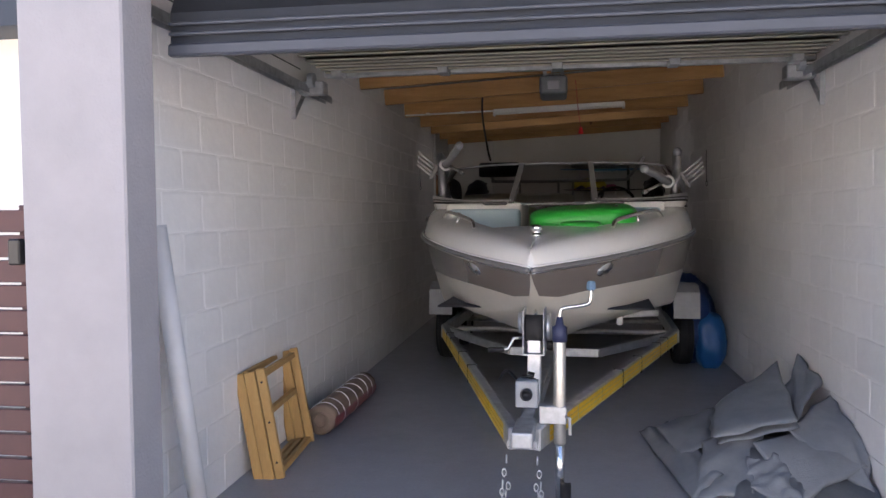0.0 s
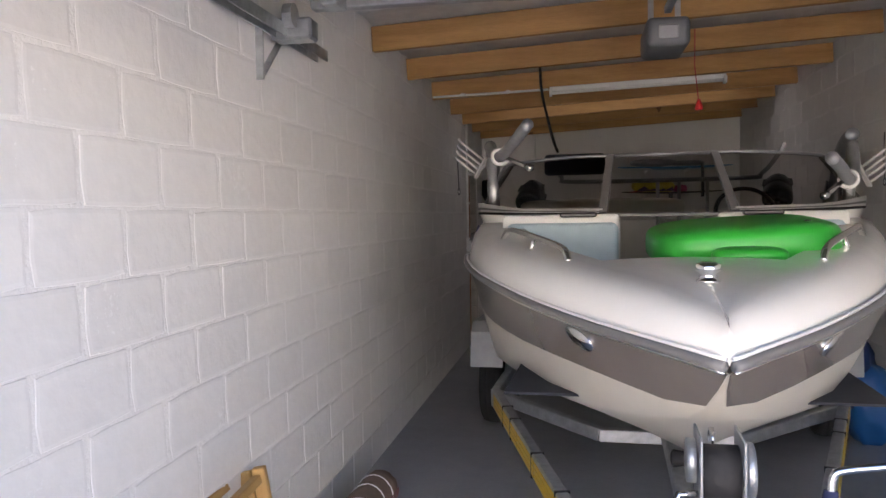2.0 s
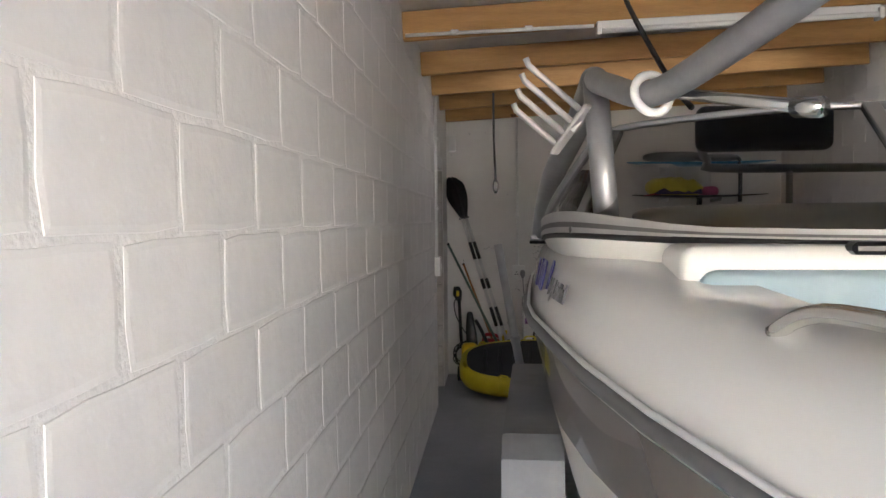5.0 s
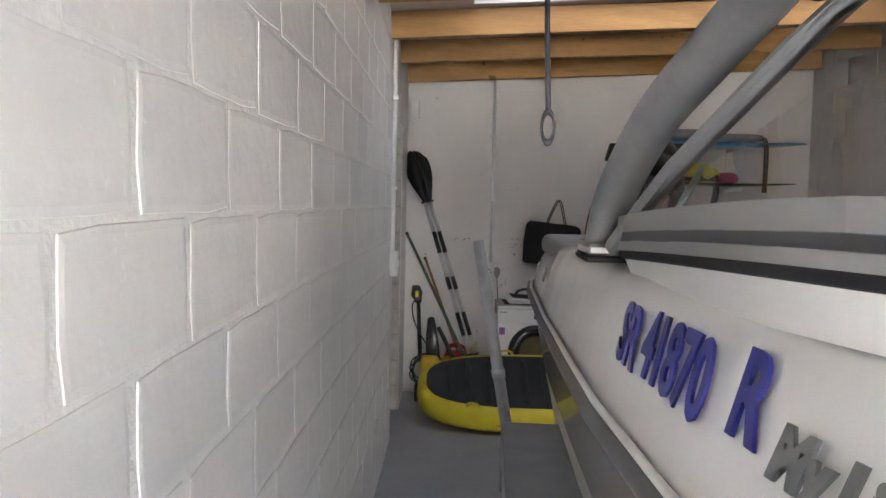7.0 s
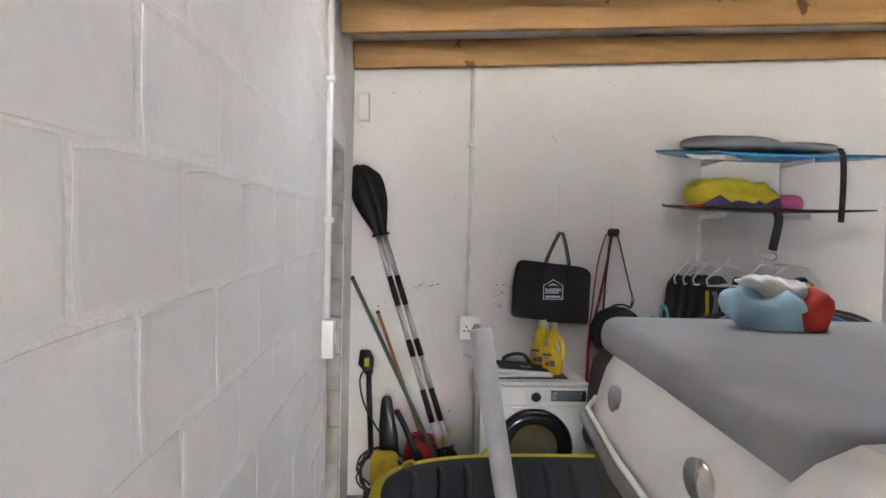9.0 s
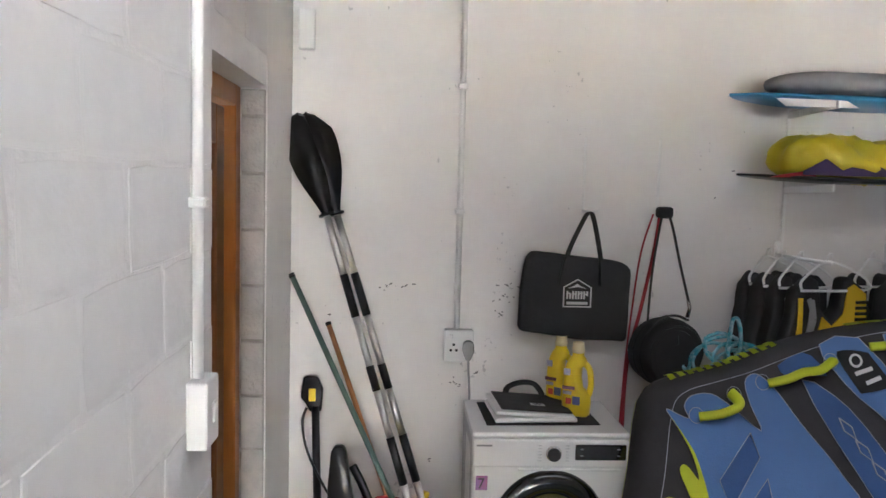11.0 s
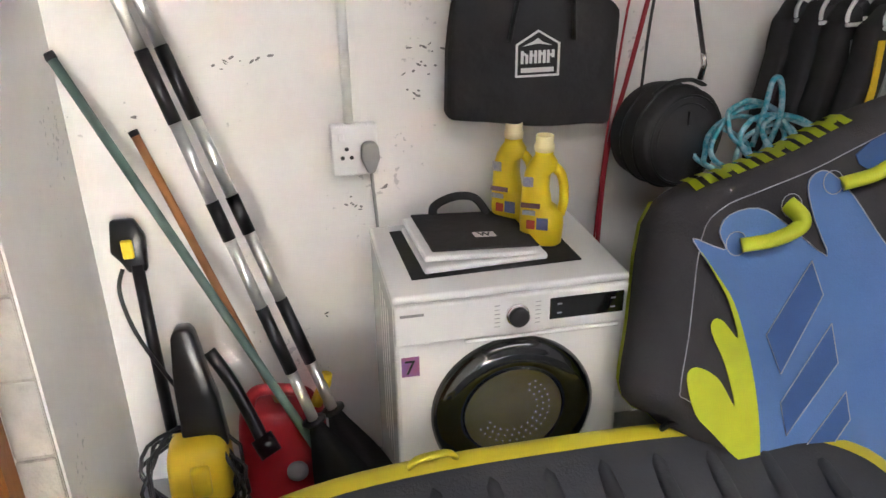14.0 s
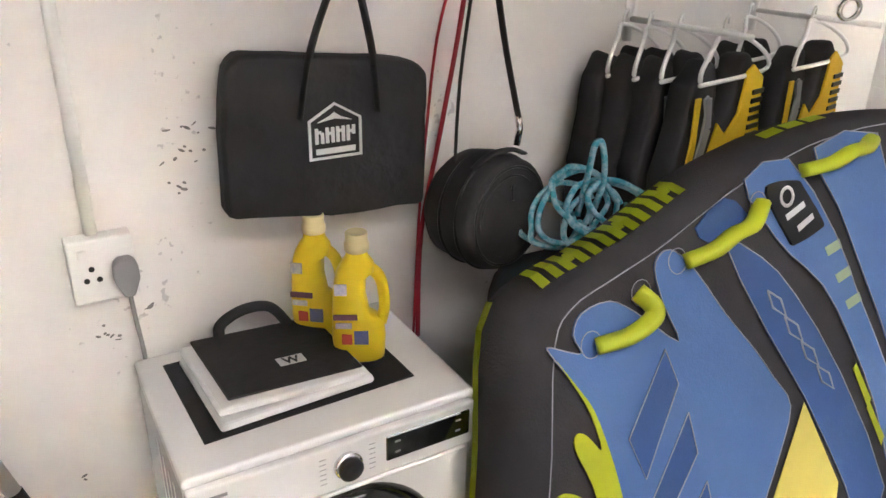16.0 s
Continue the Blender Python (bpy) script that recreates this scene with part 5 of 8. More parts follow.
tube(bm, [(-0.128, ya + 0.06, 1.02), (-0.09, ya + 0.06, 1.02), (-0.085, ya + 0.16, 1.02)], 0.009, 8)
part("door_handle", bm, M_STEEL, leaf, "steel lever handle", True)
# raw block ends in the reveal
bm = BM()
box(bm, (-0.086, DOOR_B - 0.006, 0.0), (-0.003, DOOR_B + 0.015, DOOR_H - 0.01))
part("mortar_bed", bm, M_BED, wall_left, "rough grey mortar")
k = 0
z = 0.0
while z < DOOR_H - 0.05:
    bm = BM()
    box(bm, (-0.088, DOOR_B - 0.011 - 0.008 * ((k * 7) % 3) / 3, z + 0.003), (-0.004, DOOR_B + 0.02, min(z + 0.195, DOOR_H - 0.01)), 0.006, None, 2)
    part("block_end", bm, M_MORTAR, wall_left, "raw grey block end")
    z += 0.2
    k += 1

# ---- washing machine and what stands on it ----
washer = thing("washing_machine", "white front-loading washing machine with round black-rimmed door", "washing machine")
WX0, WX1, WY0, WY1, WZ = 0.775, 1.392, 16.565, 17.025, 0.825
bm = BM()
box(bm, (WX0, WY0, 0.012), (WX1, WY1, WZ - 0.022), 0.012, seg=2)
part("cabinet", bm, M_ENAMEL, washer)
bm = BM()
box(bm, (WX0 - 0.002, WY0 - 0.004, WZ - 0.022), (WX1 + 0.002, WY1, WZ), 0.009, seg=3)
part("top_lid", bm, M_ENAMEL, washer)
bm = BM()
box(bm, (WX0 + 0.002, WY0 - 0.012, WZ - 0.135), (WX1 - 0.002, WY0 + 0.01, WZ - 0.024), 0.006, seg=2)
panel = part("control_panel", bm, M_ENAMEL, washer)
bm = BM()
box(bm, (WX0 + 0.40, WY0 - 0.0145, WZ - 0.105), (WX1 - 0.015, WY0 - 0.006, WZ - 0.042), 0.003)
part("display", bm, M_SCREEN, panel, "black glass display")
for sz in (0.06, 0.086):
    for sx in (0.42, 0.565):
        bm = BM()
        box(bm, (WX0 + sx, WY0 - 0.0155, WZ - sz - 0.002), (WX0 + sx + 0.012, WY0 - 0.0145, WZ - sz + 0.002))
        part("marking", bm, M_GREYVINYL, panel)
bm = BM()
mk = Matrix.Translation((WX0 + 0.315, WY0 - 0.012, WZ - 0.078)) @ Matrix.Rotation(radians(90), 4, 'X')
lathe(bm, [(0.031, 0), (0.031, 0.006), (0.028, 0.010)], 28, mk)
knob = part("dial_ring", bm, M_CHROME, panel, "chrome dial ring", True)
bm = BM()
lathe(bm, [(0.026, 0.006), (0.026, 0.022), (0.022, 0.025), (0.008, 0.023)], 28, mk)
part("dial", bm, M_BLACKP, knob, "black dial", True)
for k in range(6):
    for sx in (0.255, 0.362):
        bm = BM()
        box(bm, (WX0 + sx, WY0 - 0.0128, WZ - 0.048 - 0.012 * k), (WX0 + sx + 0.014, WY0 - 0.0119, WZ - 0.0465 - 0.012 * k))
        part("marking", bm, M_GREYVINYL, panel)
bm = BM()
box(bm, (WX0 + 0.015, WY0 - 0.0128, WZ - 0.052), (WX0 + 0.075, WY0 - 0.0119, WZ - 0.045))
part("maker_mark", bm, M_GREYVINYL, panel, "grey maker's mark bar")
bm = BM()
box(bm, (WX0 + 0.012, WY0 - 0.0035, WZ - 0.125), (WX0 + 0.19, WY0 + 0.01, WZ - 0.03), 0.004)
box(bm, (WX0 + 0.18, WY0 - 0.010, WZ - 0.150), (WX1 - 0.02, WY0 + 0.01, WZ - 0.140), 0.003)
part("drawer", bm, M_ENAMEL, washer, "detergent drawer")
mp_ = Matrix.Translation((1.085, WY0, 0.455)) @ Matrix.Rotation(radians(90), 4, 'X')
bm = BM()
lathe(bm, [(0.222, -0.005), (0.222, 0.018), (0.205, 0.034), (0.165, 0.040), (0.138, 0.030), (0.132, 0.012)], 48, mp_, cap=False)
ring = part("porthole_door", bm, M_SCREEN, washer, "glossy black door ring", True)
bm = BM()
lathe(bm, [(0.134, 0.019), (0.125, 0.0165), (0.09, 0.010), (0.05, 0.0055), (0.02, 0.0042), (0.0005, 0.004)], 40, mp_, cap=False)
gl = part("porthole_glass", bm, M_PORT, ring, "dark glass bowl showing the steel drum", True)
# pressed drum dimples seen through the bowl, in rows round its lower side
for row, (r, z, n) in enumerate(((0.102, 0.0122, 19), (0.086, 0.0095, 16), (0.070, 0.0077, 13))):
    for k in range(n):
        a = radians(-150 + 215 * (k + 0.5 * (row % 2)) / n)
        bm = BM()
        lathe(bm, [(0.0046, -0.001), (0.0036, 0.0010), (0.0018, 0.0019), (0.0004, 0.0022)], 8, mp_ @ Matrix.Translation((r * math.cos(a), r * math.sin(a), z)) @ Matrix.Rotation(a, 4, 'Z') @ Matrix.Rotation(radians(-9), 4, 'Y'))
        part("drum_bead", bm, M_STEEL, ring, "", True)
bm = BM()
torus(bm, 0.131, 0.0035, 40, 8, mp_ @ Matrix.Translation((0, 0, 0.013)))
part("glass_rim", bm, M_CLEARRIM, ring, "grey translucent rim of the glass", True)
bm = BM()
box(bm, (WX0 + 0.016, WY0 - 0.002, 0.595), (WX0 + 0.062, WY0, 0.652))
lab = part("energy_label", bm, mat("shiny violet label", (0.38, 0.22, 0.55), 0.22, 0.35, color2=(0.55, 0.20, 0.32), scale=24), washer, "small shiny violet label with a 7")
lettering("label_number", "7", 0.06, 0.0006, M_BLACKP, lab, Matrix.Translation((WX0 + 0.022, WY0 - 0.003, 0.602)) @ Matrix.Rotation(radians(90), 4, 'X'))
for k in range(4):
    bm = BM()
    box(bm, (WX0 - 0.002, WY0 + 0.10 + 0.05 * k, 0.25), (WX0 + 0.002, WY0 + 0.115 + 0.05 * k, 0.74), 0.0015)
    part("side_pressing", bm, M_ENAMEL, washer)

bm = BM()
box(bm, (0.832, 16.655, WZ), (1.295, 16.975, WZ + 0.004), 0.0015, Matrix.Translation((1.06, 16.81, 0)) @ Matrix.Rotation(radians(2), 4, 'Z') @ Matrix.Translation((-1.06, -16.81, 0)))
tagged(obj("rubber_mat", bm, M_BLACK), "thin black mat on top of the washing machine", "mat")
folder = thing("laptop_bag", "slim black and white folder bag with handle lying on the mat", "bag")
fm = Matrix.Translation((1.028, 16.81, WZ + 0.006)) @ Matrix.Rotation(radians(3), 4, 'Z')
bm = BM()
box(bm, (-0.163, -0.145, 0.0), (0.175, 0.145, 0.018), 0.008, fm, 2)
part("white_tray", bm, M_WHITEP, folder, "white plastic tray")
bm = BM()
box(bm, (-0.16, -0.135, 0.0), (0.16, 0.14, 0.016), 0.006, fm @ Matrix.Translation((0, 0, 0.02)) @ Matrix.Rotation(radians(4), 4, 'Y'), 2)
part("white_cover", bm, M_WHITEP, folder)
bm = BM()
box(bm, (-0.135, -0.115, 0.0), (0.162, 0.145, 0.006), 0.003, fm @ Matrix.Translation((0, 0, 0.038)) @ Matrix.Rotation(radians(4), 4, 'Y'))
flap = part("black_flap", bm, M_NYLON, folder, "black fabric flap")
bm = BM()
box(bm, (0.0, -0.045, 0.0445), (0.06, -0.012, 0.0455), 0, fm @ Matrix.Rotation(radians(4), 4, 'Y'))
fbadge = part("badge", bm, M_TRIM, folder, "small white badge")
lettering("badge_letter", "W", 0.034, 0.0004, M_BLACKP, fbadge, fm @ Matrix.Rotation(radians(4), 4, 'Y') @ Matrix.Translation((0.012, -0.041, 0.0462)), 0.0, 0.001)
bm = BM()
tube(bm, [fm @ V(-0.07, 0.125, 0.035), fm @ V(-0.06, 0.155, 0.065), fm @ V(0.0, 0.165, 0.085), fm @ V(0.06, 0.155, 0.08), fm @ V(0.09, 0.12, 0.04)], 0.013, 8, 5, flat=0.5)
part("handle", bm, M_NYLON, folder, "", True)


M_BOTTLE = mat("yellow plastic", (0.80, 0.60, 0.012), 0.33, color2=(0.76, 0.56, 0.01), scale=9)
M_CAP = mat("cloudy clear cap", (0.72, 0.62, 0.34), 0.3, coat=0.2)
M_INKB = mat("blue label ink", (0.10, 0.13, 0.36), 0.5, color2=(0.16, 0.16, 0.30), scale=60)
M_INKP = mat("pale label ink", (0.62, 0.58, 0.62), 0.5, color2=(0.38, 0.40, 0.55), scale=80)
M_INKR = mat("red label ink", (0.52, 0.07, 0.05), 0.5)
M_INKD = mat("dark label ink", (0.16, 0.07, 0.10), 0.5)


def bottle(x, y, turn):
    ob = thing("detergent_bottle", "yellow plastic detergent bottle with handle and printed label", "bottle", "bottles on the washing machine", pose(x, y, WZ + 0.004, 0, 0, turn) @ Matrix.Diagonal((1.05, 1.05, 1.15, 1)))
    bm = BM()
    rings = []
    # the body keeps to one side; the grip arches over a hollow on the other
    for z, x0, x1, ry in ((0, -0.046, 0.046, 0.028), (0.006, -0.054, 0.054, 0.035), (0.05, -0.058, 0.057, 0.037), (0.085, -0.057, 0.054, 0.037), (0.10, -0.056, 0.024, 0.036), (0.14, -0.053, 0.016, 0.035), (0.175, -0.048, 0.018, 0.033), (0.19, -0.043, 0.036, 0.031), (0.206, -0.034, 0.034, 0.026), (0.22, -0.023, 0.023, 0.022), (0.235, -0.022, 0.022, 0.022)):
        c, rx = (x0 + x1) / 2, (x1 - x0) / 2
        rings.append([bm.verts.new((c + rx * math.copysign(abs(math.cos(a)) ** 0.75, math.cos(a)), ry * math.copysign(abs(math.sin(a)) ** 0.75, math.sin(a)), z)) for a in [2 * math.pi * k / 24 for k in range(24)]])
    for a, b in zip(rings, rings[1:]):
        for k in range(24):
            bm.faces.new((a[k], a[(k + 1) % 24], b[(k + 1) % 24], b[k]))
    bm.faces.new(rings[0])
    bm.faces.new(rings[-1])
    part("body", bm, M_BOTTLE, ob, "", True)
    bm = BM()
    tube(bm, [(0.026, 0, 0.193), (0.044, 0, 0.178), (0.053, 0, 0.15), (0.055, 0, 0.11), (0.048, 0, 0.078)], 0.0125, 10, 5)
    part("handle", bm, M_BOTTLE, ob, "", True)
    bm = BM()
    lathe(bm, [(0.024, 0.23), (0.026, 0.232), (0.026, 0.246), (0.023, 0.248), (0.0235, 0.266), (0.021, 0.268), (0.019, 0.262)], 22)
    part("cap", bm, M_CAP, ob, "cloudy translucent cap", True)
    for x0, z0, w, h, mt in ((-0.046, 0.150, 0.026, 0.024, M_INKP), (-0.050, 0.098, 0.050, 0.012, M_INKD), (-0.046, 0.080, 0.034, 0.012, M_INKP), (-0.008, 0.045, 0.030, 0.030, M_INKB), (-0.034, 0.045, 0.022, 0.022, M_INKR)):
        bm = BM()
        box(bm, (x0, -0.0385 if z0 < 0.12 else -0.0365, z0), (x0 + w, -0.034, z0 + h), 0.001)
        part("label_patch", bm, mt, ob, "printed label patch")
    return ob


bottle(1.229, 16.795, -28)
bottle(1.186, 16.935, -38)

# ---- bags on hooks ----
for hx in (1.282, 1.615):
    hook = thing("wall_hook", "thin white metal strip with projecting hook on the back wall", "hook", "wall hooks")
    bm = BM()
    box(bm, (hx - 0.006, Y1 - 0.006, 1.66), (hx + 0.006, Y1, 2.0), 0.002)
    part("strip", bm, M_WHITEP, hook)
    bm = BM()
    tube(bm, [(hx, Y1 - 0.006, 1.675), (hx + 0.02, Y1 - 0.08, 1.672), (hx + 0.03, Y1 - 0.15, 1.682)], 0.006, 8)
    part("arm", bm, M_WHITEP, hook, "", True)

bag = thing("carry_bag", "flat black nylon carry bag hanging from a wall hook", "bag")
bm = BM()
prism(bm, [(-0.235, -0.17), (-0.245, 0.0), (-0.235, 0.15), (-0.21, 0.178), (0.0, 0.178), (0.19, 0.165), (0.225, 0.14), (0.235, 0.0), (0.24, -0.18), (0.0, -0.185)], 0.075, pose(1.245, 16.932, 1.305, 0, 4, 0), 0.018)
bmesh.ops.subdivide_edges(bm, edges=bm.edges, cuts=3, use_grid_fill=True)
for v in bm.verts:
    v.co.y += 0.012 * noise.noise(v.co * 9) - 0.012 * abs(noise.noise(v.co * 15))
    v.co.z += 0.006 * noise.noise(v.co * 7)
part("body", bm, M_NYLON, bag, "", True)
for dy, sx in ((-0.02, 0.0), (0.02, 0.02)):
    bm = BM()
    tube(bm, [(1.16 + sx, 16.93 + dy, 1.36), (1.19 + sx, 16.93 + dy, 1.50), (1.25 + sx, 16.93 + dy, 1.64), (1.275 + sx, 16.93 + dy, 1.672), (1.295 + sx, 16.93 + dy, 1.64), (1.33 + sx, 16.93 + dy, 1.48), (1.34 + sx, 16.93 + dy, 1.36)], 0.016, 8, 5, flat=0.25)
    part("handle", bm, M_NYLON, bag, "", True)
bx, bz = 1.245, 1.32
bm = BM()
out = [(-0.062, -0.058), (-0.062, 0.03), (0.0, 0.066), (0.062, 0.03), (0.062, -0.058)]
inn = [(x * 0.91, z * 0.91) for x, z in out]
lo = [[bm.verts.new((bx + x, y, bz + z)) for x, z in ring] for ring in (out, inn) for y in (16.928, 16.924)]
for k in range(5):
    k2 = (k + 1) % 5
    for p, q in ((0, 1), (1, 3), (3, 2)):
        bm.faces.new((lo[p][k], lo[p][k2], lo[q][k2], lo[q][k]))
badge = part("badge", bm, M_TRIM, bag, "white house-shaped badge outline")
bm = BM()
prism(bm, [(-0.04, 0.024), (-0.012, 0.036), (0.0, 0.044), (0.014, 0.034), (0.04, 0.024), (0.0, 0.030)], 0.004, Matrix.Translation((bx, 16.926, bz)))
part("peak", bm, M_TRIM, badge)
for k in range(4):
    bm = BM()
    x0 = bx - 0.047 + 0.0245 * k
    box(bm, (x0, 16.924, bz - 0.022), (x0 + 0.007, 16.928, bz + 0.012))
    box(bm, (x0 + 0.013, 16.924, bz - 0.022 + 0.014 * (k == 3)), (x0 + 0.020, 16.928, bz + 0.012 - 0.010 * (k == 0)))
    box(bm, (x0 + 0.006, 16.924, bz - 0.004 * (k % 2)), (x0 + 0.014, 16.928, bz + 0.006 - 0.004 * (k % 2)))
    part("badge_glyph", bm, M_TRIM, badge, "blocky white badge shape")
bm = BM()
box(bm, (bx - 0.046, 16.924, bz - 0.046), (bx + 0.046, 16.928, bz - 0.034))
part("badge_bar", bm, M_TRIM, badge)

rbag = thing("round_bag", "round dark grey padded drum bag hanging by its strap", "bag")
RM = Matrix.Translation((1.64, 16.915, 1.075)) @ Matrix.Rotation(radians(14), 4, 'Z') @ Matrix.Rotation(radians(88), 4, 'X')
bm = BM()
lathe(bm, [(0.05, -0.095), (0.125, -0.093), (0.140, -0.075), (0.146, -0.03), (0.146, 0.03), (0.141, 0.068), (0.132, 0.080), (0.118, 0.083), (0.106, 0.080), (0.098, 0.084), (0.06, 0.090), (0.01, 0.092)], 40, RM)
for v in bm.verts:
    v.co += V(0.006 * noise.noise(v.co * 11), 0.004 * noise.noise(v.co * 14 + V(3, 0, 0)), 0.006 * noise.noise(v.co * 11 + V(0, 5, 0)))
part("body", bm, M_NYLON, rbag, "", True)
for d, r in ((0.082, 0.125), (0.079, 0.102), (-0.02, 0.147), (0.035, 0.147)):
    bm = BM()
    torus(bm, r, 0.0035, 40, 6, RM @ Matrix.Translation((0, 0, d)))
    part("piping", bm, M_BLACKP, rbag, "", True)
bm = BM()
tube(bm, [(1.56, 16.86, 1.205), (1.60, 16.85, 1.238), (1.66, 16.85, 1.245), (1.71, 16.87, 1.225)], 0.016, 8, 5, flat=0.35)
part("top_handle", bm, M_NYLON, rbag, "", True)
bm = BM()
box(bm, (-0.010, 0.045, 0.090), (0.0, 0.085, 0.096), 0.002, RM)
part("zip_pull", bm, M_BLACKP, rbag, "")
bm = BM()
tube(bm, [(1.735, 16.93, 1.30), (1.69, 16.93, 1.46), (1.645, 16.92, 1.62), (1.62, 16.92, 1.675), (1.60, 16.93, 1.66), (1.575, 16.95, 1.4), (1.565, 16.95, 1.15)], 0.014, 8, 5, flat=0.3)
part("strap", bm, M_NYLON, rbag, "", True)
bm = BM()
tube(bm, [(1.735, 16.93, 1.30), (1.742, 16.93, 1.265), (1.735, 16.93, 1.225)], 0.009, 8)
part("clip", bm, M_STEEL, rbag, "", True)
bm = BM()
pillow(bm, 0.035, 0.025, 0.025, 4, Matrix.Translation((1.605, 16.915, 1.68)))
part("strap_pad", bm, M_NYLON, rbag, "", True)
leash = thing("tow_strap", "long red webbing strap hanging from a wall hook", "strap")
for sx, z0 in ((0.0, 0.66), (0.03, 0.70)):
    bm = BM()
    tube(bm, [(1.575 + sx, 16.97, 1.67), (1.535 + sx * 1.9, 16.99, 1.50), (1.51 + sx * 1.3, 17.0, 1.25), (1.49 + sx * 0.3, 17.0, 1.0), (1.475 + sx * 0.5, 17.0, z0)], 0.011, 6, 6, flat=0.35)
    part("webbing", bm, M_REDSTRAP, leash, "", True)

# ---- shelf brackets, boards and clothes on the back wall ----
for k, hx in enumerate((2.19, 2.70)):
    rk = thing("shelf_upright", "slim white wall rail with two projecting arms", "bracket", "shelf uprights")
    bm = BM()
    box(bm, (hx - 0.008, Y1 - 0.01, 1.48), (hx + 0.008, Y1, 2.20), 0.002)
    part("rail", bm, M_WHITEP, rk)
    for z in (2.13, 1.80):
        bm = BM()
        bar(bm, (hx, Y1 - 0.005, z - 0.01), (hx, Y1 - 0.40, z), 0.012, 0.03, 0.002)
        part("arm", bm, M_WHITEP, rk)
for hx in (2.17, 2.68):
    rod = thing("hanger_rod", "white projecting clothes rod on the back wall", "rod", "hanger rods")
    bm = BM()
    tube(bm, [(hx, Y1 - 0.005, 1.50), (hx + 0.03, Y1 - 0.40, 1.50)], 0.008, 8)
    tube(bm, [(hx, Y1 - 0.008, 1.56), (hx, Y1 - 0.008, 1.44)], 0.012, 8)
    part("rod", bm, M_WHITEP, rod, "", True)


def board(name, label, x0, x1, z, depth, mt, curve, thick, y=16.82):
    ob = thing(name, label, "board")
    bm = BM()
    rows = []
    n = 26
    for i in range(n + 1):
        u = -1 + 2 * i / n
        w = depth * (1 - abs(u) ** 3.2) ** 0.55 + 0.004
        zz = z + curve * u * u
        x = (x0 + x1) / 2 + (x1 - x0) / 2 * u
        th = thick * (1 - 0.6 * u * u)
        rows.append([bm.verts.new(p) for p in ((x, y - w / 2, zz), (x, y - w / 2 + 0.012, zz + th / 2), (x, y + w / 2 - 0.012, zz + th / 2), (x, y + w / 2, zz), (x, y + w / 2 - 0.012, zz - th / 2), (x, y - w / 2 + 0.012, zz - th / 2))])
    for a, b in zip(rows, rows[1:]):
        for k in range(6):
            bm.faces.new((a[k], a[(k + 1) % 6], b[(k + 1) % 6], b[k]))
    bm.faces.new(rows[0])
    bm.faces.new(rows[-1])
    part("deck", bm, mt, ob, "", True)
    return ob


b1 = board("wakeboard", "blue and white wakeboard lying on wall brackets", 1.82, 3.27, 2.150, 0.40, M_CYAN, 0.025, 0.022)
bm = BM()
prism(bm, [(1.98, -0.03), (2.28, -0.03), (2.22, 0.0), (1.94, 0.0)], 0.004, Matrix.Translation((0, 16.66, 2.148)))
part("graphic", bm, M_TRIM, b1, "white graphic")
b2 = thing("board_bag", "padded silver-grey board bag lying on the wakeboard", "bag")
bm = BM()
pillow(bm, 0.30, 0.16, 0.05, 2.6, Matrix.Translation((2.28, 16.82, 2.225)), lump=0.01)
part("pad", bm, M_BOARDGREY, b2, "", True)
bm = BM()
pillow(bm, 0.22, 0.15, 0.035, 2.6, Matrix.Translation((2.70, 16.82, 2.21)), lump=0.008)
part("pad", bm, M_BOARDGREY, b2, "", True)
bm = BM()
tube(bm, [(2.86, 16.66, 2.20), (2.865, 16.63, 2.14), (2.865, 16.62, 1.95), (2.865, 16.63, 1.77)], 0.022, 6, 4, flat=0.3)
part("strap", bm, M_NYLON, b2, "black hanging strap", True)
b3 = board("wakeboard", "black wakeboard with red tip lying on wall brackets", 1.87, 3.20, 1.83, 0.38, M_BLACKP, 0.02, 0.02)
bm = BM()
prism(bm, [(1.95, 0.0), (2.14, 0.006), (2.10, 0.03), (1.99, 0.012)], 0.02, Matrix.Translation((0, 16.68, 1.838)))
part("red_tip", bm, M_RED, b3, "red tip")
cloth = thing("yellow_jacket", "crumpled yellow jacket lying on the lower board", "jacket")
bm = BM()
pillow(bm, 0.27, 0.15, 0.085, 2.5, Matrix.Translation((2.30, 16.80, 1.925)), 48, 24, 0.05)
crumple(bm, 0.016, 9)
part("cloth", bm, M_YELLOW, cloth, "", True)
bm = BM()
prism(bm, [(2.06, -0.05), (2.15, 0.0), (2.22, -0.045), (2.32, 0.0), (2.42, -0.05), (2.5, -0.01), (2.52, -0.065), (2.06, -0.065)], 0.01, Matrix.Translation((0, 16.64, 1.915)))
part("lining", bm, mat("purple lining", (0.05, 0.03, 0.09), 0.7), cloth, "dark purple lining")
bm = BM()
pillow(bm, 0.09, 0.10, 0.05, 3, Matrix.Translation((2.60, 16.78, 1.88)), 20, 12, 0.02)
tagged(obj("pink_cloth", bm, M_PINK, None, "", True), "small pink cloth lying on the lower board", "cloth")
bm = BM()
tube(bm, [(2.47, 16.60, 1.82), (2.465, 16.57, 1.76), (2.43, 16.56, 1.60)], 0.026, 6, 4, flat=0.3)
strap = thing("foot_strap", "black webbing strap with metal ring hanging under the board", "strap")
part("webbing", bm, M_NYLON, strap, "", True)
bm = BM()
torus(bm, 0.032, 0.006, 18, 6, Matrix.Translation((2.42, 16.56, 1.565)) @ Matrix.Rotation(radians(90), 4, 'X') @ Matrix.Diagonal((1.2, 0.75, 1, 1)))
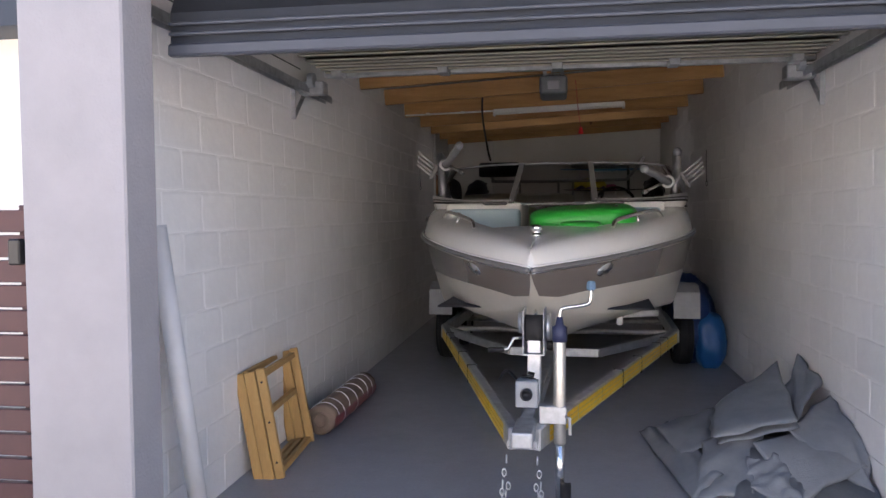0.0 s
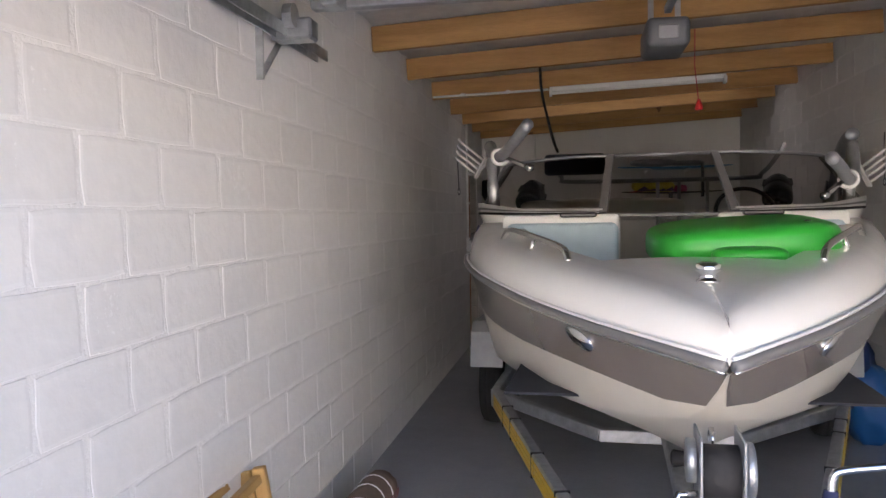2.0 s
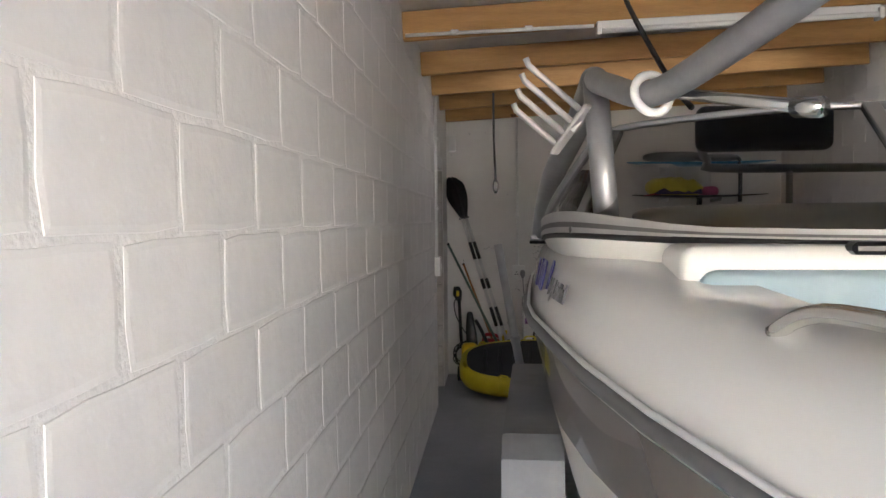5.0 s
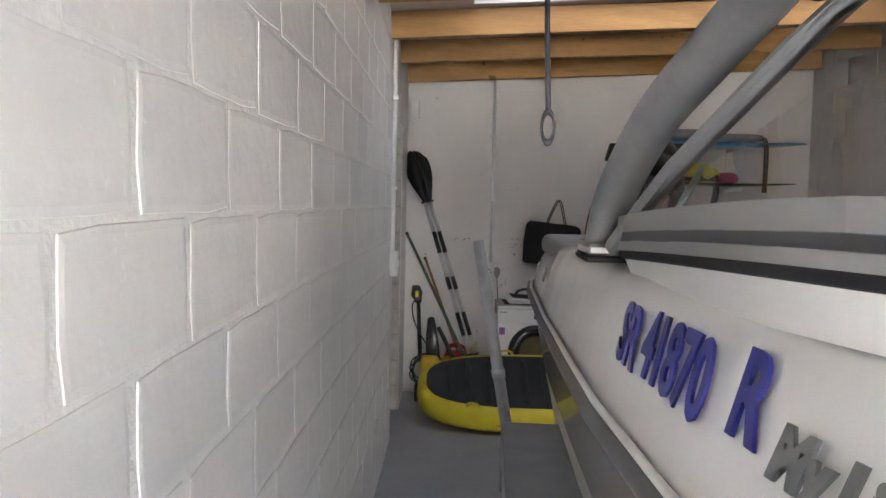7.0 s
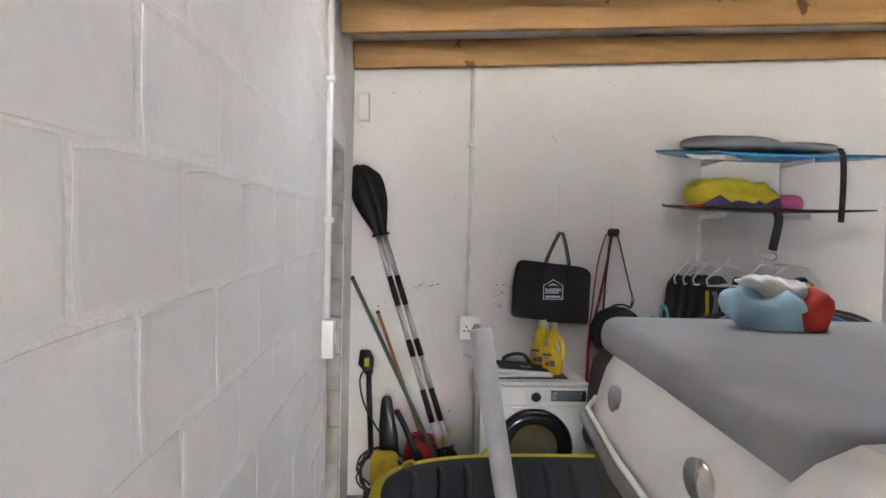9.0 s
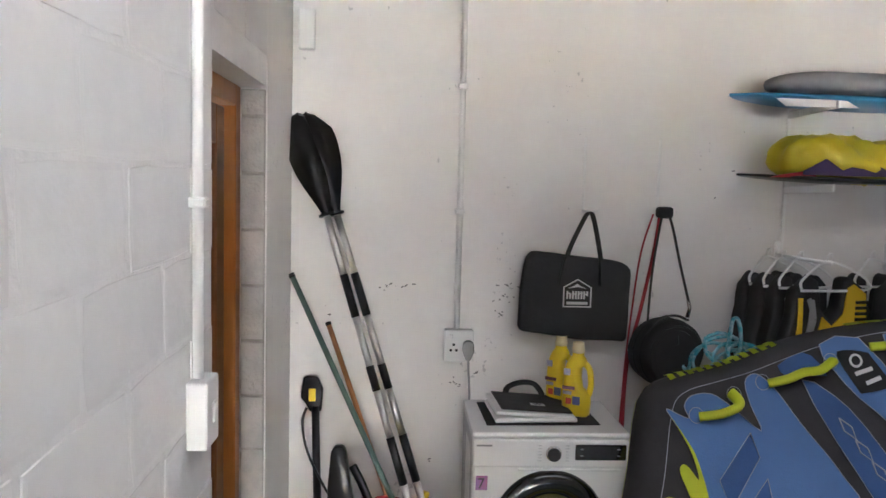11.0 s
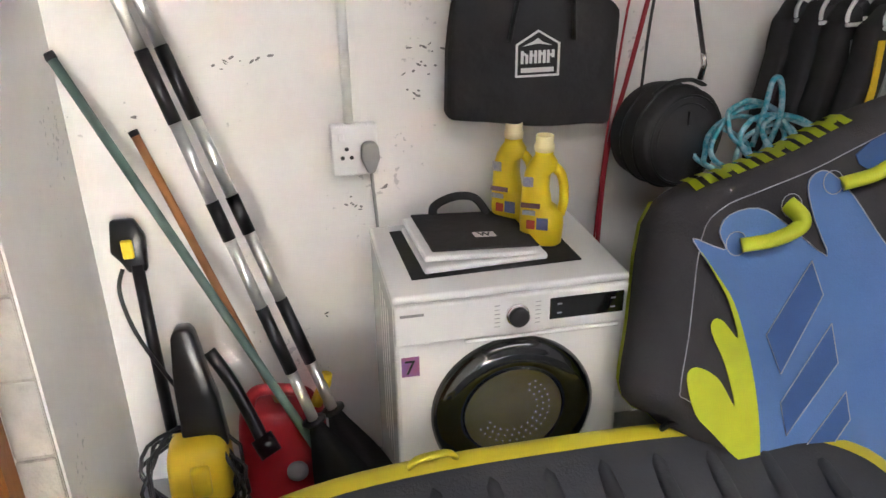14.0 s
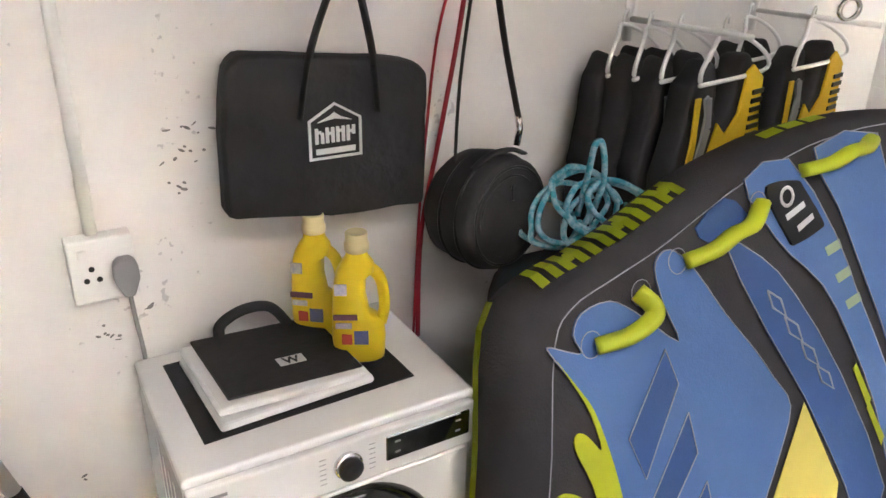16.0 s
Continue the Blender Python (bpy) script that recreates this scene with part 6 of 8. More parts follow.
part("ring", bm, M_STEEL, strap, "", True)


def vest(x, y, turn, body_mat, panel_mat, label, width=0.40, stripes=0, letters=""):
    ob = thing("impact_vest", label, "vest", "vests on hangers", pose(x, y, 1.44, 0, 0, turn))
    bm = BM()
    w = width / 2
    prof = [(-w, -0.56), (-w * 1.02, -0.30), (-w * 0.82, -0.16), (-w * 0.80, -0.06), (-w * 0.45, -0.01), (-w * 0.30, -0.02), (-w * 0.22, -0.14), (0, -0.19), (w * 0.22, -0.14), (w * 0.30, -0.02), (w * 0.45, -0.01), (w * 0.80, -0.06), (w * 0.82, -0.16), (w * 1.02, -0.30), (w, -0.56)]
    prism(bm, prof, 0.07, Matrix.Translation((0, -0.035, 0)), 0.012)
    bmesh.ops.subdivide_edges(bm, edges=bm.edges, cuts=2, use_grid_fill=True)
    crumple(bm, 0.004, 12)
    part("body", bm, body_mat, ob, "", True)
    if panel_mat is not None:
        bm = BM()
        prism(bm, [(-w * 0.42, -0.30), (w * 0.98, -0.30), (w * 0.80, -0.17), (w * 0.76, -0.075), (w * 0.47, -0.035), (w * 0.33, -0.05), (w * 0.25, -0.16), (0, -0.21), (-w * 0.24, -0.17)], 0.006, Matrix.Translation((0, -0.052, 0)))
        part("chest_panel", bm, panel_mat, ob, "yellow chest panel")
        bm = BM()
        prism(bm, [(-w * 0.98, -0.46), (-w * 0.88, -0.46), (-w * 0.70, -0.22), (-w * 0.72, -0.09), (-w * 0.82, -0.09), (-w * 0.80, -0.20)], 0.006, Matrix.Translation((0, -0.053, 0)))
        part("side_piping", bm, panel_mat, ob, "yellow side piping")
        bm = BM()
        prism(bm, [(-w * 0.90, -0.335), (w * 0.95, -0.325), (w * 0.95, -0.30), (-w * 0.80, -0.305)], 0.006, Matrix.Translation((0, -0.055, 0)))
        part("chest_band", bm, panel_mat, ob, "yellow band")
        for k in range(stripes):
            bm = BM()
            box(bm, (w * 0.52, -0.0565, -0.285 + 0.024 * k), (w * 0.80, -0.051, -0.272 + 0.024 * k))
            part("stripe", bm, M_BLACKP, ob)
        for k in range(5):
            xk = -w * 0.80 + k * w * 0.34
            bm = BM()
            box(bm, (xk, -0.053, -0.43), (xk + w * 0.10, -0.046, -0.345))
            box(bm, (xk + w * 0.17, -0.053, -0.43), (xk + w * 0.27, -0.046, -0.345 - 0.03 * (k % 2)))
            box(bm, (xk + w * 0.10, -0.053, -0.43 + 0.03 * (k % 3)), (xk + w * 0.17, -0.046, -0.415 + 0.03 * (k % 3)))
            part("lettering_bar", bm, panel_mat, ob, "yellow lettering bar")
        bm = BM()
        prism(bm, [(-w * 0.62, -0.27), (-w * 0.45, -0.26), (-w * 0.42, -0.12), (-w * 0.52, -0.09), (-w * 0.60, -0.10), (-w * 0.52, -0.14), (-w * 0.54, -0.19)], 0.006, Matrix.Translation((0, -0.049, 0)))
        part("grey_mark", bm, M_BOARDGREY, ob, "grey strap mark")
    bm = BM()
    for (xa, za), (xb, zb) in (((-0.5 * w, -0.10), (-0.42 * w, -0.18)), ((-0.42 * w, -0.18), (-0.5 * w, -0.24))):
        bar(bm, (xa, -0.046, za), (xb, -0.046, zb), 0.006, 0.026)
    part("grey_mark", bm, M_BOARDGREY, ob, "grey mark")
    # hanger
    bm = BM()
    tube(bm, [(-w * 0.75, -0.045, -0.05), (-w * 0.78, -0.05, -0.02), (-w * 0.4, -0.03, 0.03), (0, 0, 0.055), (w * 0.4, -0.03, 0.03), (w * 0.78, -0.05, -0.02), (w * 0.75, -0.045, -0.06), (-w * 0.75, -0.045, -0.06)], 0.006, 6, 4)
    tube(bm, [(0, 0, 0.05), (0.004, 0, 0.08), (0.02, 0, 0.09), (0.022, 0, 0.07)], 0.004, 6, 4)
    part("hanger", bm, M_WHITEP, ob, "white plastic hanger", True)
    return ob


M_VESTY = mat("vest yellow", (0.72, 0.47, 0.01), 0.6, color2=(0.66, 0.42, 0.01), scale=8, bump=0.2)
M_VESTA = mat("vest amber", (0.68, 0.42, 0.01), 0.6, color2=(0.62, 0.38, 0.01), scale=8, bump=0.2)
vest(2.10, 16.985, 16, M_NYLON, None, "plain black impact vest on a white hanger", 0.33)
vest(2.135, 16.925, 17, M_NYLON, None, "black impact vest with grey mark on a white hanger", 0.34)
vest(2.18, 16.865, 14, M_NYLON, None, "black neoprene vest on a white hanger", 0.34)
vest(2.265, 16.79, 12, M_NYLON, M_VESTY, "black and yellow striped impact vest on a white hanger", 0.42, 8)
vest(2.56, 16.96, 14, M_NYLON, None, "black impact vest hanging on the second rod", 0.33)
vest(2.67, 16.83, 12, M_NYLON, M_VESTA, "black and amber impact vest on a white hanger", 0.42, 8)
towel = thing("life_jacket", "pale blue, white and red life jacket lying on the sun pad", "life jacket")
bm = BM()
pillow(bm, 0.10, 0.06, 0.045, 2.4, Matrix.Translation((1.165, 14.0, 1.535)) @ Matrix.Rotation(radians(12), 4, 'Y'), 40, 20, 0.022)
crumple(bm, 0.012, 16)
part("front", bm, M_SKYFAB, towel, "pale blue panel", True)
bm = BM()
pillow(bm, 0.035, 0.06, 0.05, 2.4, Matrix.Translation((1.26, 13.99, 1.53)) @ Matrix.Rotation(radians(25), 4, 'Y'), 30, 16, 0.015)
crumple(bm, 0.012, 16)
part("red_panel", bm, mat("red fabric", (0.5, 0.04, 0.02), 0.6), towel, "red panel", True)
bm = BM()
pillow(bm, 0.10, 0.05, 0.016, 2.4, Matrix.Translation((1.195, 14.02, 1.585)) @ Matrix.Rotation(radians(9), 4, 'Y'), 32, 14, 0.016)
crumple(bm, 0.010, 18)
part("collar", bm, M_TRIM, towel, "white collar", True)

# ---- blue towable tube leaning on the back wall ----
btube = thing("towable_tube", "large blue, charcoal and lime towable inflatable leaning on the wall", "inflatable")
TC = V(2.37, 16.36, 0.648)
tv = V(0, 0.30, 0.954)
tn = V(0, -0.954, 0.30)


def tp(x, z, out=0.0):
    """A place on the leaning front face."""
    return V(x, TC[1], 0) + tv * ((z - TC[2]) / 0.954) + V(0, 0, TC[2]) + tn * out


def super_pt(a, rx, rz, n=2.15):
    c, s_ = math.cos(a), math.sin(a)
    return math.copysign(abs(c) ** (2 / n), c) * rx, math.copysign(abs(s_) ** (2 / n), s_) * rz


def smooth2(pts, n=4):
    p = [V(x, z, 0) for x, z in pts]
    p = [p[-1]] + p + [p[0], p[1]]
    return [(q[0], q[1]) for q in smooth_line(p, n)[n:-n - 1]]


FACE = smooth2([(1.487, 0.962), (1.553, 1.03), (1.66, 1.062), (1.80, 1.10), (1.94, 1.15), (2.08, 1.197), (2.24, 1.235), (2.40, 1.26), (2.66, 1.27), (2.92, 1.235), (3.08, 1.14), (3.18, 0.97), (3.22, 0.72), (3.17, 0.45), (3.02, 0.24), (2.78, 0.15), (2.3, 0.135), (1.95, 0.15), (1.75, 0.25), (1.60, 0.41), (1.468, 0.545), (1.422, 0.58), (1.418, 0.62), (1.445, 0.74)], 3)
FC = V(2.3, 0.7, 0)


def grown(k, f, back=0.0):
    """A place of the tube's outline pushed out sideways, more on the flank than on the top."""
    n = len(FACE)
    p, q, r = FACE[(k - 1) % n], FACE[k % n], FACE[(k + 1) % n]
    nx, nz = -(r[1] - p[1]), r[0] - p[0]
    ln = math.hypot(nx, nz) or 1
    nx, nz = nx / ln, nz / ln
    e = 0.03 + 0.048 * max(0.0, -nx) + 0.03 * max(0.0, nx)
    return q[0] + nx * e * f, q[1] + nz * e * f


bm = BM()
rings = []
NF = len(FACE)
for out, f in ((0.006, -0.5), (0.0, 0.0), (-0.026, 0.55), (-0.075, 0.95), (-0.12, 1.0), (-0.16, 0.8), (-0.19, 0.3), (-0.205, -0.6)):
    rings.append([bm.verts.new(tp(*grown(k, f), out)) for k in range(NF)])
for a, b in zip(rings, rings[1:]):
    for k in range(NF):
        bm.faces.new((a[k], a[(k + 1) % NF], b[(k + 1) % NF], b[k]))
bm.faces.new(rings[0])
bm.faces.new(rings[-1])
part("air_body", bm, M_CHAR, btube, "charcoal fabric body", True)


def patch(name, pts, mt, out=0.008, label="", parent=btube, thick=0.004):
    bm = BM()
    lo = [bm.verts.new(tp(x, z, out)) for x, z in pts]
    hi = [bm.verts.new(tp(x, z, out + thick)) for x, z in pts]
    bm.faces.new(hi)
    n = len(pts)
    for k in range(n):
        bm.faces.new((lo[k], lo[(k + 1) % n], hi[(k + 1) % n], hi[k]))
    return part(name, bm, mt, parent, label)


def stitch(pts, closed=True, out=0.013, r=0.0016):
    bm = BM()
    q = list(pts) + ([pts[0]] if closed else [])
    tube(bm, [tp(x, z, out) for x, z in q], r, 5)
    part("stitching", bm, M_STITCH, btube, "pale stitched line", True)


P1 = smooth2([(1.487, 0.957), (1.535, 0.937), (1.572, 0.925), (1.556, 0.965), (1.583, 1.003), (1.66, 1.012), (1.73, 0.972), (1.845, 0.882), (1.812, 0.97), (1.795, 1.05), (1.82, 1.082), (1.86, 1.077), (1.92, 1.02), (2.0, 0.91), (2.094, 0.798), (2.15, 0.72), (2.205, 0.632), (2.145, 0.515), (2.07, 0.40), (1.98, 0.19), (1.84, 0.21), (1.70, 0.30), (1.645, 0.388), (1.643, 0.479), (1.624, 0.649), (1.583, 0.804), (1.509, 0.918)], 3)
P2 = smooth2([(2.02, 1.065), (2.14, 1.01), (2.25, 0.90), (2.41, 0.66), (2.57, 0.30), (2.46, 0.22), (2.40, 0.36), (2.26, 0.64), (2.13, 0.85)], 2)
P3 = smooth2([(2.10, 1.195), (2.26, 1.222), (2.42, 1.02), (2.50, 0.85), (2.62, 0.60), (2.70, 0.32), (2.62, 0.28), (2.55, 0.53), (2.46, 0.735), (2.36, 0.90), (2.24, 1.0), (2.15, 1.10)], 2)
P4 = smooth2([(2.36, 1.235), (2.62, 1.24), (2.66, 1.0), (2.72, 0.70), (2.85, 0.36), (2.75, 0.32), (2.66, 0.60), (2.54, 0.87), (2.44, 1.08)], 2)
P5 = smooth2([(2.72, 1.22), (2.92, 1.17), (3.05, 1.0), (3.08, 0.6), (2.95, 0.34), (2.86, 0.6), (2.78, 0.9)], 2)
for pts, mt, lab in ((P1, M_LBLUE, "light blue fabric panel"), (P2, M_BLUE, "deep blue fabric panel"), (P3, M_LBLUE, "light blue fabric panel"), (P4, M_LBLUE, "light blue fabric panel"), (P5, M_BLUE, "deep blue fabric panel")):
    patch("blue_panel", pts, mt, label=lab)
    stitch(pts)
patch("blue_panel", smooth2([(1.93, 1.115), (2.03, 1.165), (2.09, 1.13), (2.12, 1.08), (2.03, 1.085), (1.97, 1.075)], 2), M_BLUE, label="deep blue fabric panel")
DIA = [[(1.801, 0.876), (1.831, 0.791), (1.709, 0.611), (1.672, 0.712)], [(1.854, 0.719), (1.871, 0.619), (1.721, 0.457), (1.707, 0.541)], [(1.893, 0.545), (1.904, 0.472), (1.76, 0.31), (1.735, 0.38)]]
for pts in DIA:
    patch("diamond", pts, M_BLUE, 0.0125, "deep blue diamond", thick=0.002)
    stitch(pts, out=0.0155)
LEAF = smooth2([(1.506, 0.925), (1.55, 0.86), (1.587, 0.80), (1.617, 0.70), (1.637, 0.60), (1.648, 0.479), (1.640, 0.388), (1.586, 0.417), (1.52, 0.49), (1.475, 0.545), (1.457, 0.63), (1.472, 0.655), (1.505, 0.648), (1.545, 0.615), (1.582, 0.548), (1.56, 0.65), (1.526, 0.735), (1.535, 0.765), (1.56, 0.755), (1.596, 0.712), (1.575, 0.80), (1.54, 0.868)], 3)
patch("lime_leaf", LEAF, M_LIME, 0.0125, "lime leaf shapes along the panel's edge", thick=0.003)
patch("yellow_panel", [(2.256, 0.627), (2.37, 0.381), (2.33, 0.24), (2.09, 0.24), (2.113, 0.421)], M_YPALE, 0.0125, "pale yellow panel", thick=0.002)
for dx, dz in ((0.0, 0.0), (0.05, -0.12), (0.16, 0.13)):
    patch("yellow_fleck", [(2.46 + dx, 0.66 + dz), (2.475 + dx, 0.67 + dz), (2.53 + dx, 0.56 + dz), (2.515 + dx, 0.54 + dz)], M_LIME, 0.0125, "lime fleck", thick=0.002)
BADGE = smooth2([(2.165, 1.155), (2.205, 1.175), (2.28, 1.168), (2.30, 1.15), (2.365, 1.06), (2.355, 1.04), (2.26, 1.02), (2.235, 1.035)], 3)
badge_t = patch("badge", BADGE, M_BLACKP, 0.0125, "black rubber badge with pale marks", thick=0.007)
bm = BM()
torus(bm, 0.022, 0.005, 18, 5, Matrix.Translation(tp(2.235, 1.137, 0.0205)) @ tn.to_track_quat('Z', 'Y').to_matrix().to_4x4() @ Matrix.Diagonal((1, 1, 0.3, 1)))
part("badge_mark", bm, M_TRIM, badge_t, "pale round mark", True)
for k, (x, z, w) in enumerate(((2.225, 1.095, 0.07), (2.265, 1.062, 0.06))):
    patch("badge_mark", [(x, z), (x + w, z + 0.022), (x + w + 0.006, z + 0.008), (x + 0.006, z - 0.014)], M_TRIM, 0.0195, "", badge_t, 0.001)
# faint lettering bars down the deep panel
for k in range(4):
    x, z = 2.15 + 0.055 * k, 0.93 - 0.075 * k
    pts = [(x, z), (x + 0.045, z - 0.03), (x + 0.06, z - 0.075), (x + 0.015, z - 0.045)]
    stitch(pts, out=0.0135, r=0.003)
for k in range(3):
    x, z = 2.375 + 0.035 * k, 0.99 - 0.075 * k
    patch("mark", [(x, z), (x + 0.06, z + 0.012), (x + 0.07, z - 0.012), (x + 0.012, z - 0.024)], M_LIMEGREY, 0.0125, "pale lime mark", thick=0.001)
# stitched circles under the handles and the seam inside the rim
for cx, cz in ((1.60, 0.935), (1.75, 1.01), (1.865, 1.055), (2.14, 1.135)):
    stitch([(cx + 0.028 * math.cos(a), cz + 0.028 * math.sin(a)) for a in [2 * math.pi * k / 14 for k in range(14)]], r=0.0013)
stitch([grown(k, -0.35) for k in range(NF)], out=0.006)
# grab handles
for line in ([(1.61, 0.930), (1.68, 0.940), (1.74, 0.962), (1.752, 0.985), (1.737, 1.015)], [(1.885, 1.05), (1.95, 1.066), (2.01, 1.09), (2.08, 1.10), (2.147, 1.135)], [(2.30, 1.188), (2.38, 1.195), (2.45, 1.213), (2.52, 1.215), (2.585, 1.228)]):
    bm = BM()
    n = len(line) - 1
    tube(bm, [tp(x, z, 0.016 + 0.035 * math.sin(math.pi * k / n) ** 0.6) for k, (x, z) in enumerate(line)], 0.0235, 10, 5, flat=0.72)
    part("grab_handle", bm, M_LIME, btube, "padded lime grab handle", True)
# lime band down the flank, at the back edge
LEFT = [k for k in range(NF) if FACE[k][0] < 1.60 and 0.50 < FACE[k][1] < 1.0]
LEFT.sort(key=lambda k: FACE[k][1])
bm = BM()
rows = [(bm.verts.new(tp(*grown(k, 1.04), -0.112)), bm.verts.new(tp(*grown(k, 0.92), -0.150))) for k in LEFT]
for p, q in zip(rows, rows[1:]):
    bm.faces.new((p[0], p[1], q[1], q[0]))
bmesh.ops.solidify(bm, geom=list(bm.faces), thickness=0.003)
part("side_band", bm, M_LIME, btube, "lime side band", True)
# blocky lime lettering shapes along the top flank
TOP = [k for k in range(NF) if FACE[k][1] > 0.99 and FACE[k][0] < 2.75]
TOP.sort(key=lambda k: FACE[k][0])


def flank(x, v):
    """A place on the top flank: x along it, v from its front edge (0) to its back (1)."""
    f, out = lerp(v, [0, 0.52, 1.0], [0.55, 0.95, 1.0]), lerp(v, [0, 0.52, 1.0], [-0.026, -0.075, -0.12])
    pts = [grown(k, f) for k in TOP]
    return tp(x, lerp(x, [p[0] for p in pts], [p[1] for p in pts]) + 0.009, out)


for k in range(6):
    x = 1.525 + 0.074 * k
    bm = BM()
    for (xa, va), (xb, vb), w in (((x, 0.08), (x, 0.52), 0.023), ((x, 0.52), (x, 0.95), 0.023), ((x + 0.039, 0.08), (x + 0.039, 0.52), 0.023), ((x + 0.039, 0.52), (x + 0.039, 0.95), 0.023), ((x + 0.012, 0.52 - 0.2 * (k % 2)), (x + 0.03, 0.52 + 0.22 * (k % 2)), 0.024)):
        vs = [bm.verts.new(flank(xx, vv)) for xx, vv in ((xa, va), (xa + w, va), (xb + w, vb), (xb, vb))]
        f = bm.faces.new(vs)
    bmesh.ops.solidify(bm, geom=list(bm.faces), thickness=0.002)
    part("letter_block", bm, M_LIME, btube, "lime letter block")
for k in range(3):
    x = 2.25 + 0.085 * k
    bm = BM()
    bm.faces.new([bm.verts.new(flank(xx, vv)) for xx, vv in ((x, 0.15), (x + 0.07, 0.15), (x + 0.07, 0.5), (x, 0.5))])
    bmesh.ops.solidify(bm, geom=list(bm.faces), thickness=0.002)
    part("letter_block", bm, M_LIME, btube, "lime letter block")

# rope heap on the tube
rope = thing("rope_heap", "loose heap of teal and white rope behind the tube", "rope")
random.seed(4)
for c in range(7):
    bm = BM()
    cx, cz = 1.78 + 0.03 * c, 1.04 + 0.02 * (c % 4)
    rr = 0.07 + 0.012 * (c % 3)
    tilt = random.uniform(-0.5, 0.5)
    pts = []
    for k in range(15):
        a = 2 * math.pi * k / 14
        pts.append(V(cx + rr * 1.3 * math.cos(a) + random.uniform(-0.012, 0.012), 16.84 + 0.04 * math.sin(a + tilt) - 0.012 * c, cz + rr * (0.8 + 0.25 * (c == 3)) * math.sin(a) + tilt * 0.05 * math.cos(a)))
    tube(bm, pts, 0.008, 6, 3)
    part("coil", bm, M_TEAL, rope, "", True)
bm = BM()
tube(bm, [(1.90, 16.82, 1.02), (1.92, 16.80, 1.14), (1.905, 16.80, 1.235), (1.88, 16.80, 1.24), (1.875, 16.81, 1.16), (1.86, 16.82, 1.05)], 0.009, 6, 5)
part("coil", bm, M_TEAL, rope, "", True)
bm = BM()
pillow(bm, 0.16, 0.12, 0.42, 4, Matrix.Translation((1.80, 16.86, 0.50)), 24, 14, 0.03)
tagged(obj("dark_cloth", bm, mat("dark teal cloth", (0.035, 0.06, 0.07), 0.8, color2=(0.05, 0.03, 0.03), scale=8), None, "", True), "dark folded cloth standing behind the tube", "cloth")

# ---- yellow and grey tow tube leaning low before the washing machine ----
raft = thing("tow_tube", "yellow and black ribbed tow tube lying tilted on the floor", "inflatable")
RC, R2, RN = V(1.10, 16.12, 0.240), V(0, 0.905, 0.425), V(0, -0.425, 0.905)
RA, RB = 0.92, 0.36


def rp(u, v, w=0.0):
    return RC + V(u, 0, 0) + R2 * v + RN * w


def oval(bm, shells, lump=0.0):
    rings = []
    for inset, w in shells:
        ring = []
        for k in range(72):
            a = 2 * math.pi * k / 72
            cx, cz = super_pt(a, max(0.0, RA - inset), max(0.0, RB - inset), 2.9)
            ring.append(bm.verts.new(rp(cx, cz, w + lump * math.sin(k * 1.9))))
        rings.append(ring)
    for a, b in zip(rings, rings[1:]):
        for k in range(72):
            try:
                bm.faces.new((a[k], a[(k + 1) % 72], b[(k + 1) % 72], b[k]))
            except ValueError:
                pass
    bmesh.ops.remove_doubles(bm, verts=bm.verts, dist=1e-4)
    return bm


bm = oval(BM(), [(0.055, 0.105), (0.025, 0.10), (0.0, 0.075), (-0.012, 0.03), (-0.01, -0.03), (0.01, -0.08), (0.05, -0.10), (0.36, -0.10)])
part("air_ring", bm, M_YELLOW, raft, "yellow vinyl air ring", True)
bm = oval(BM(), [(0.052, 0.104), (0.075, 0.108), (0.12, 0.10), (0.2, 0.09), (0.30, 0.085), (0.36, 0.085)])
part("top_cover", bm, M_GREYTOP, raft, "dark grey top cover", True)
for k in range(11):
    u = -0.70 + 0.14 * k
    h = (RB - 0.09) * (1 - abs(u / (RA - 0.06)) ** 2.4) ** (1 / 2.4)
    bm = BM()
    tube(bm, [rp(u, -h, 0.088), rp(u + 0.01, -h * 0.5, 0.098), rp(u, 0, 0.100), rp(u + 0.01, h * 0.5, 0.098), rp(u, h, 0.088)], 0.022, 8, 3, flat=0.8)
    part("rib", bm, M_GREYTOP, raft, "", True)
bm = BM()
pts = []
for k in range(72):
    a = math.pi + 1.3 * math.pi * k / 71 - 0.2
    cx, cz = super_pt(a, RA + 0.012, RB + 0.012, 2.4)
    pts.append(rp(cx, cz, -0.02 + 0.012 * math.sin(k * 0.8)))
tube(bm, pts, 0.008, 6)
part("black_rope", bm, M_BLACKP, raft, "black rope along the rim", True)
for k, a in enumerate((1.15, 1.75, 2.4, 3.3, 4.1, 4.8)):
    cx, cz = super_pt(a, RA - 0.02, RB - 0.02, 2.4)
    dx, dz = super_pt(a + 0.12, RA - 0.02, RB - 0.02, 2.4)
    p, q = rp(cx, cz, 0.1), rp(dx, dz, 0.1)
    bm = BM()
    tube(bm, [p, p + (q - p) * 0.2 + RN * 0.03, p + (q - p) * 0.8 + RN * 0.03, q], 0.014, 8, 4, flat=0.6)
    part("grab_loop", bm, M_BLACKP if k == 0 else M_YELLOW, raft, "", True)

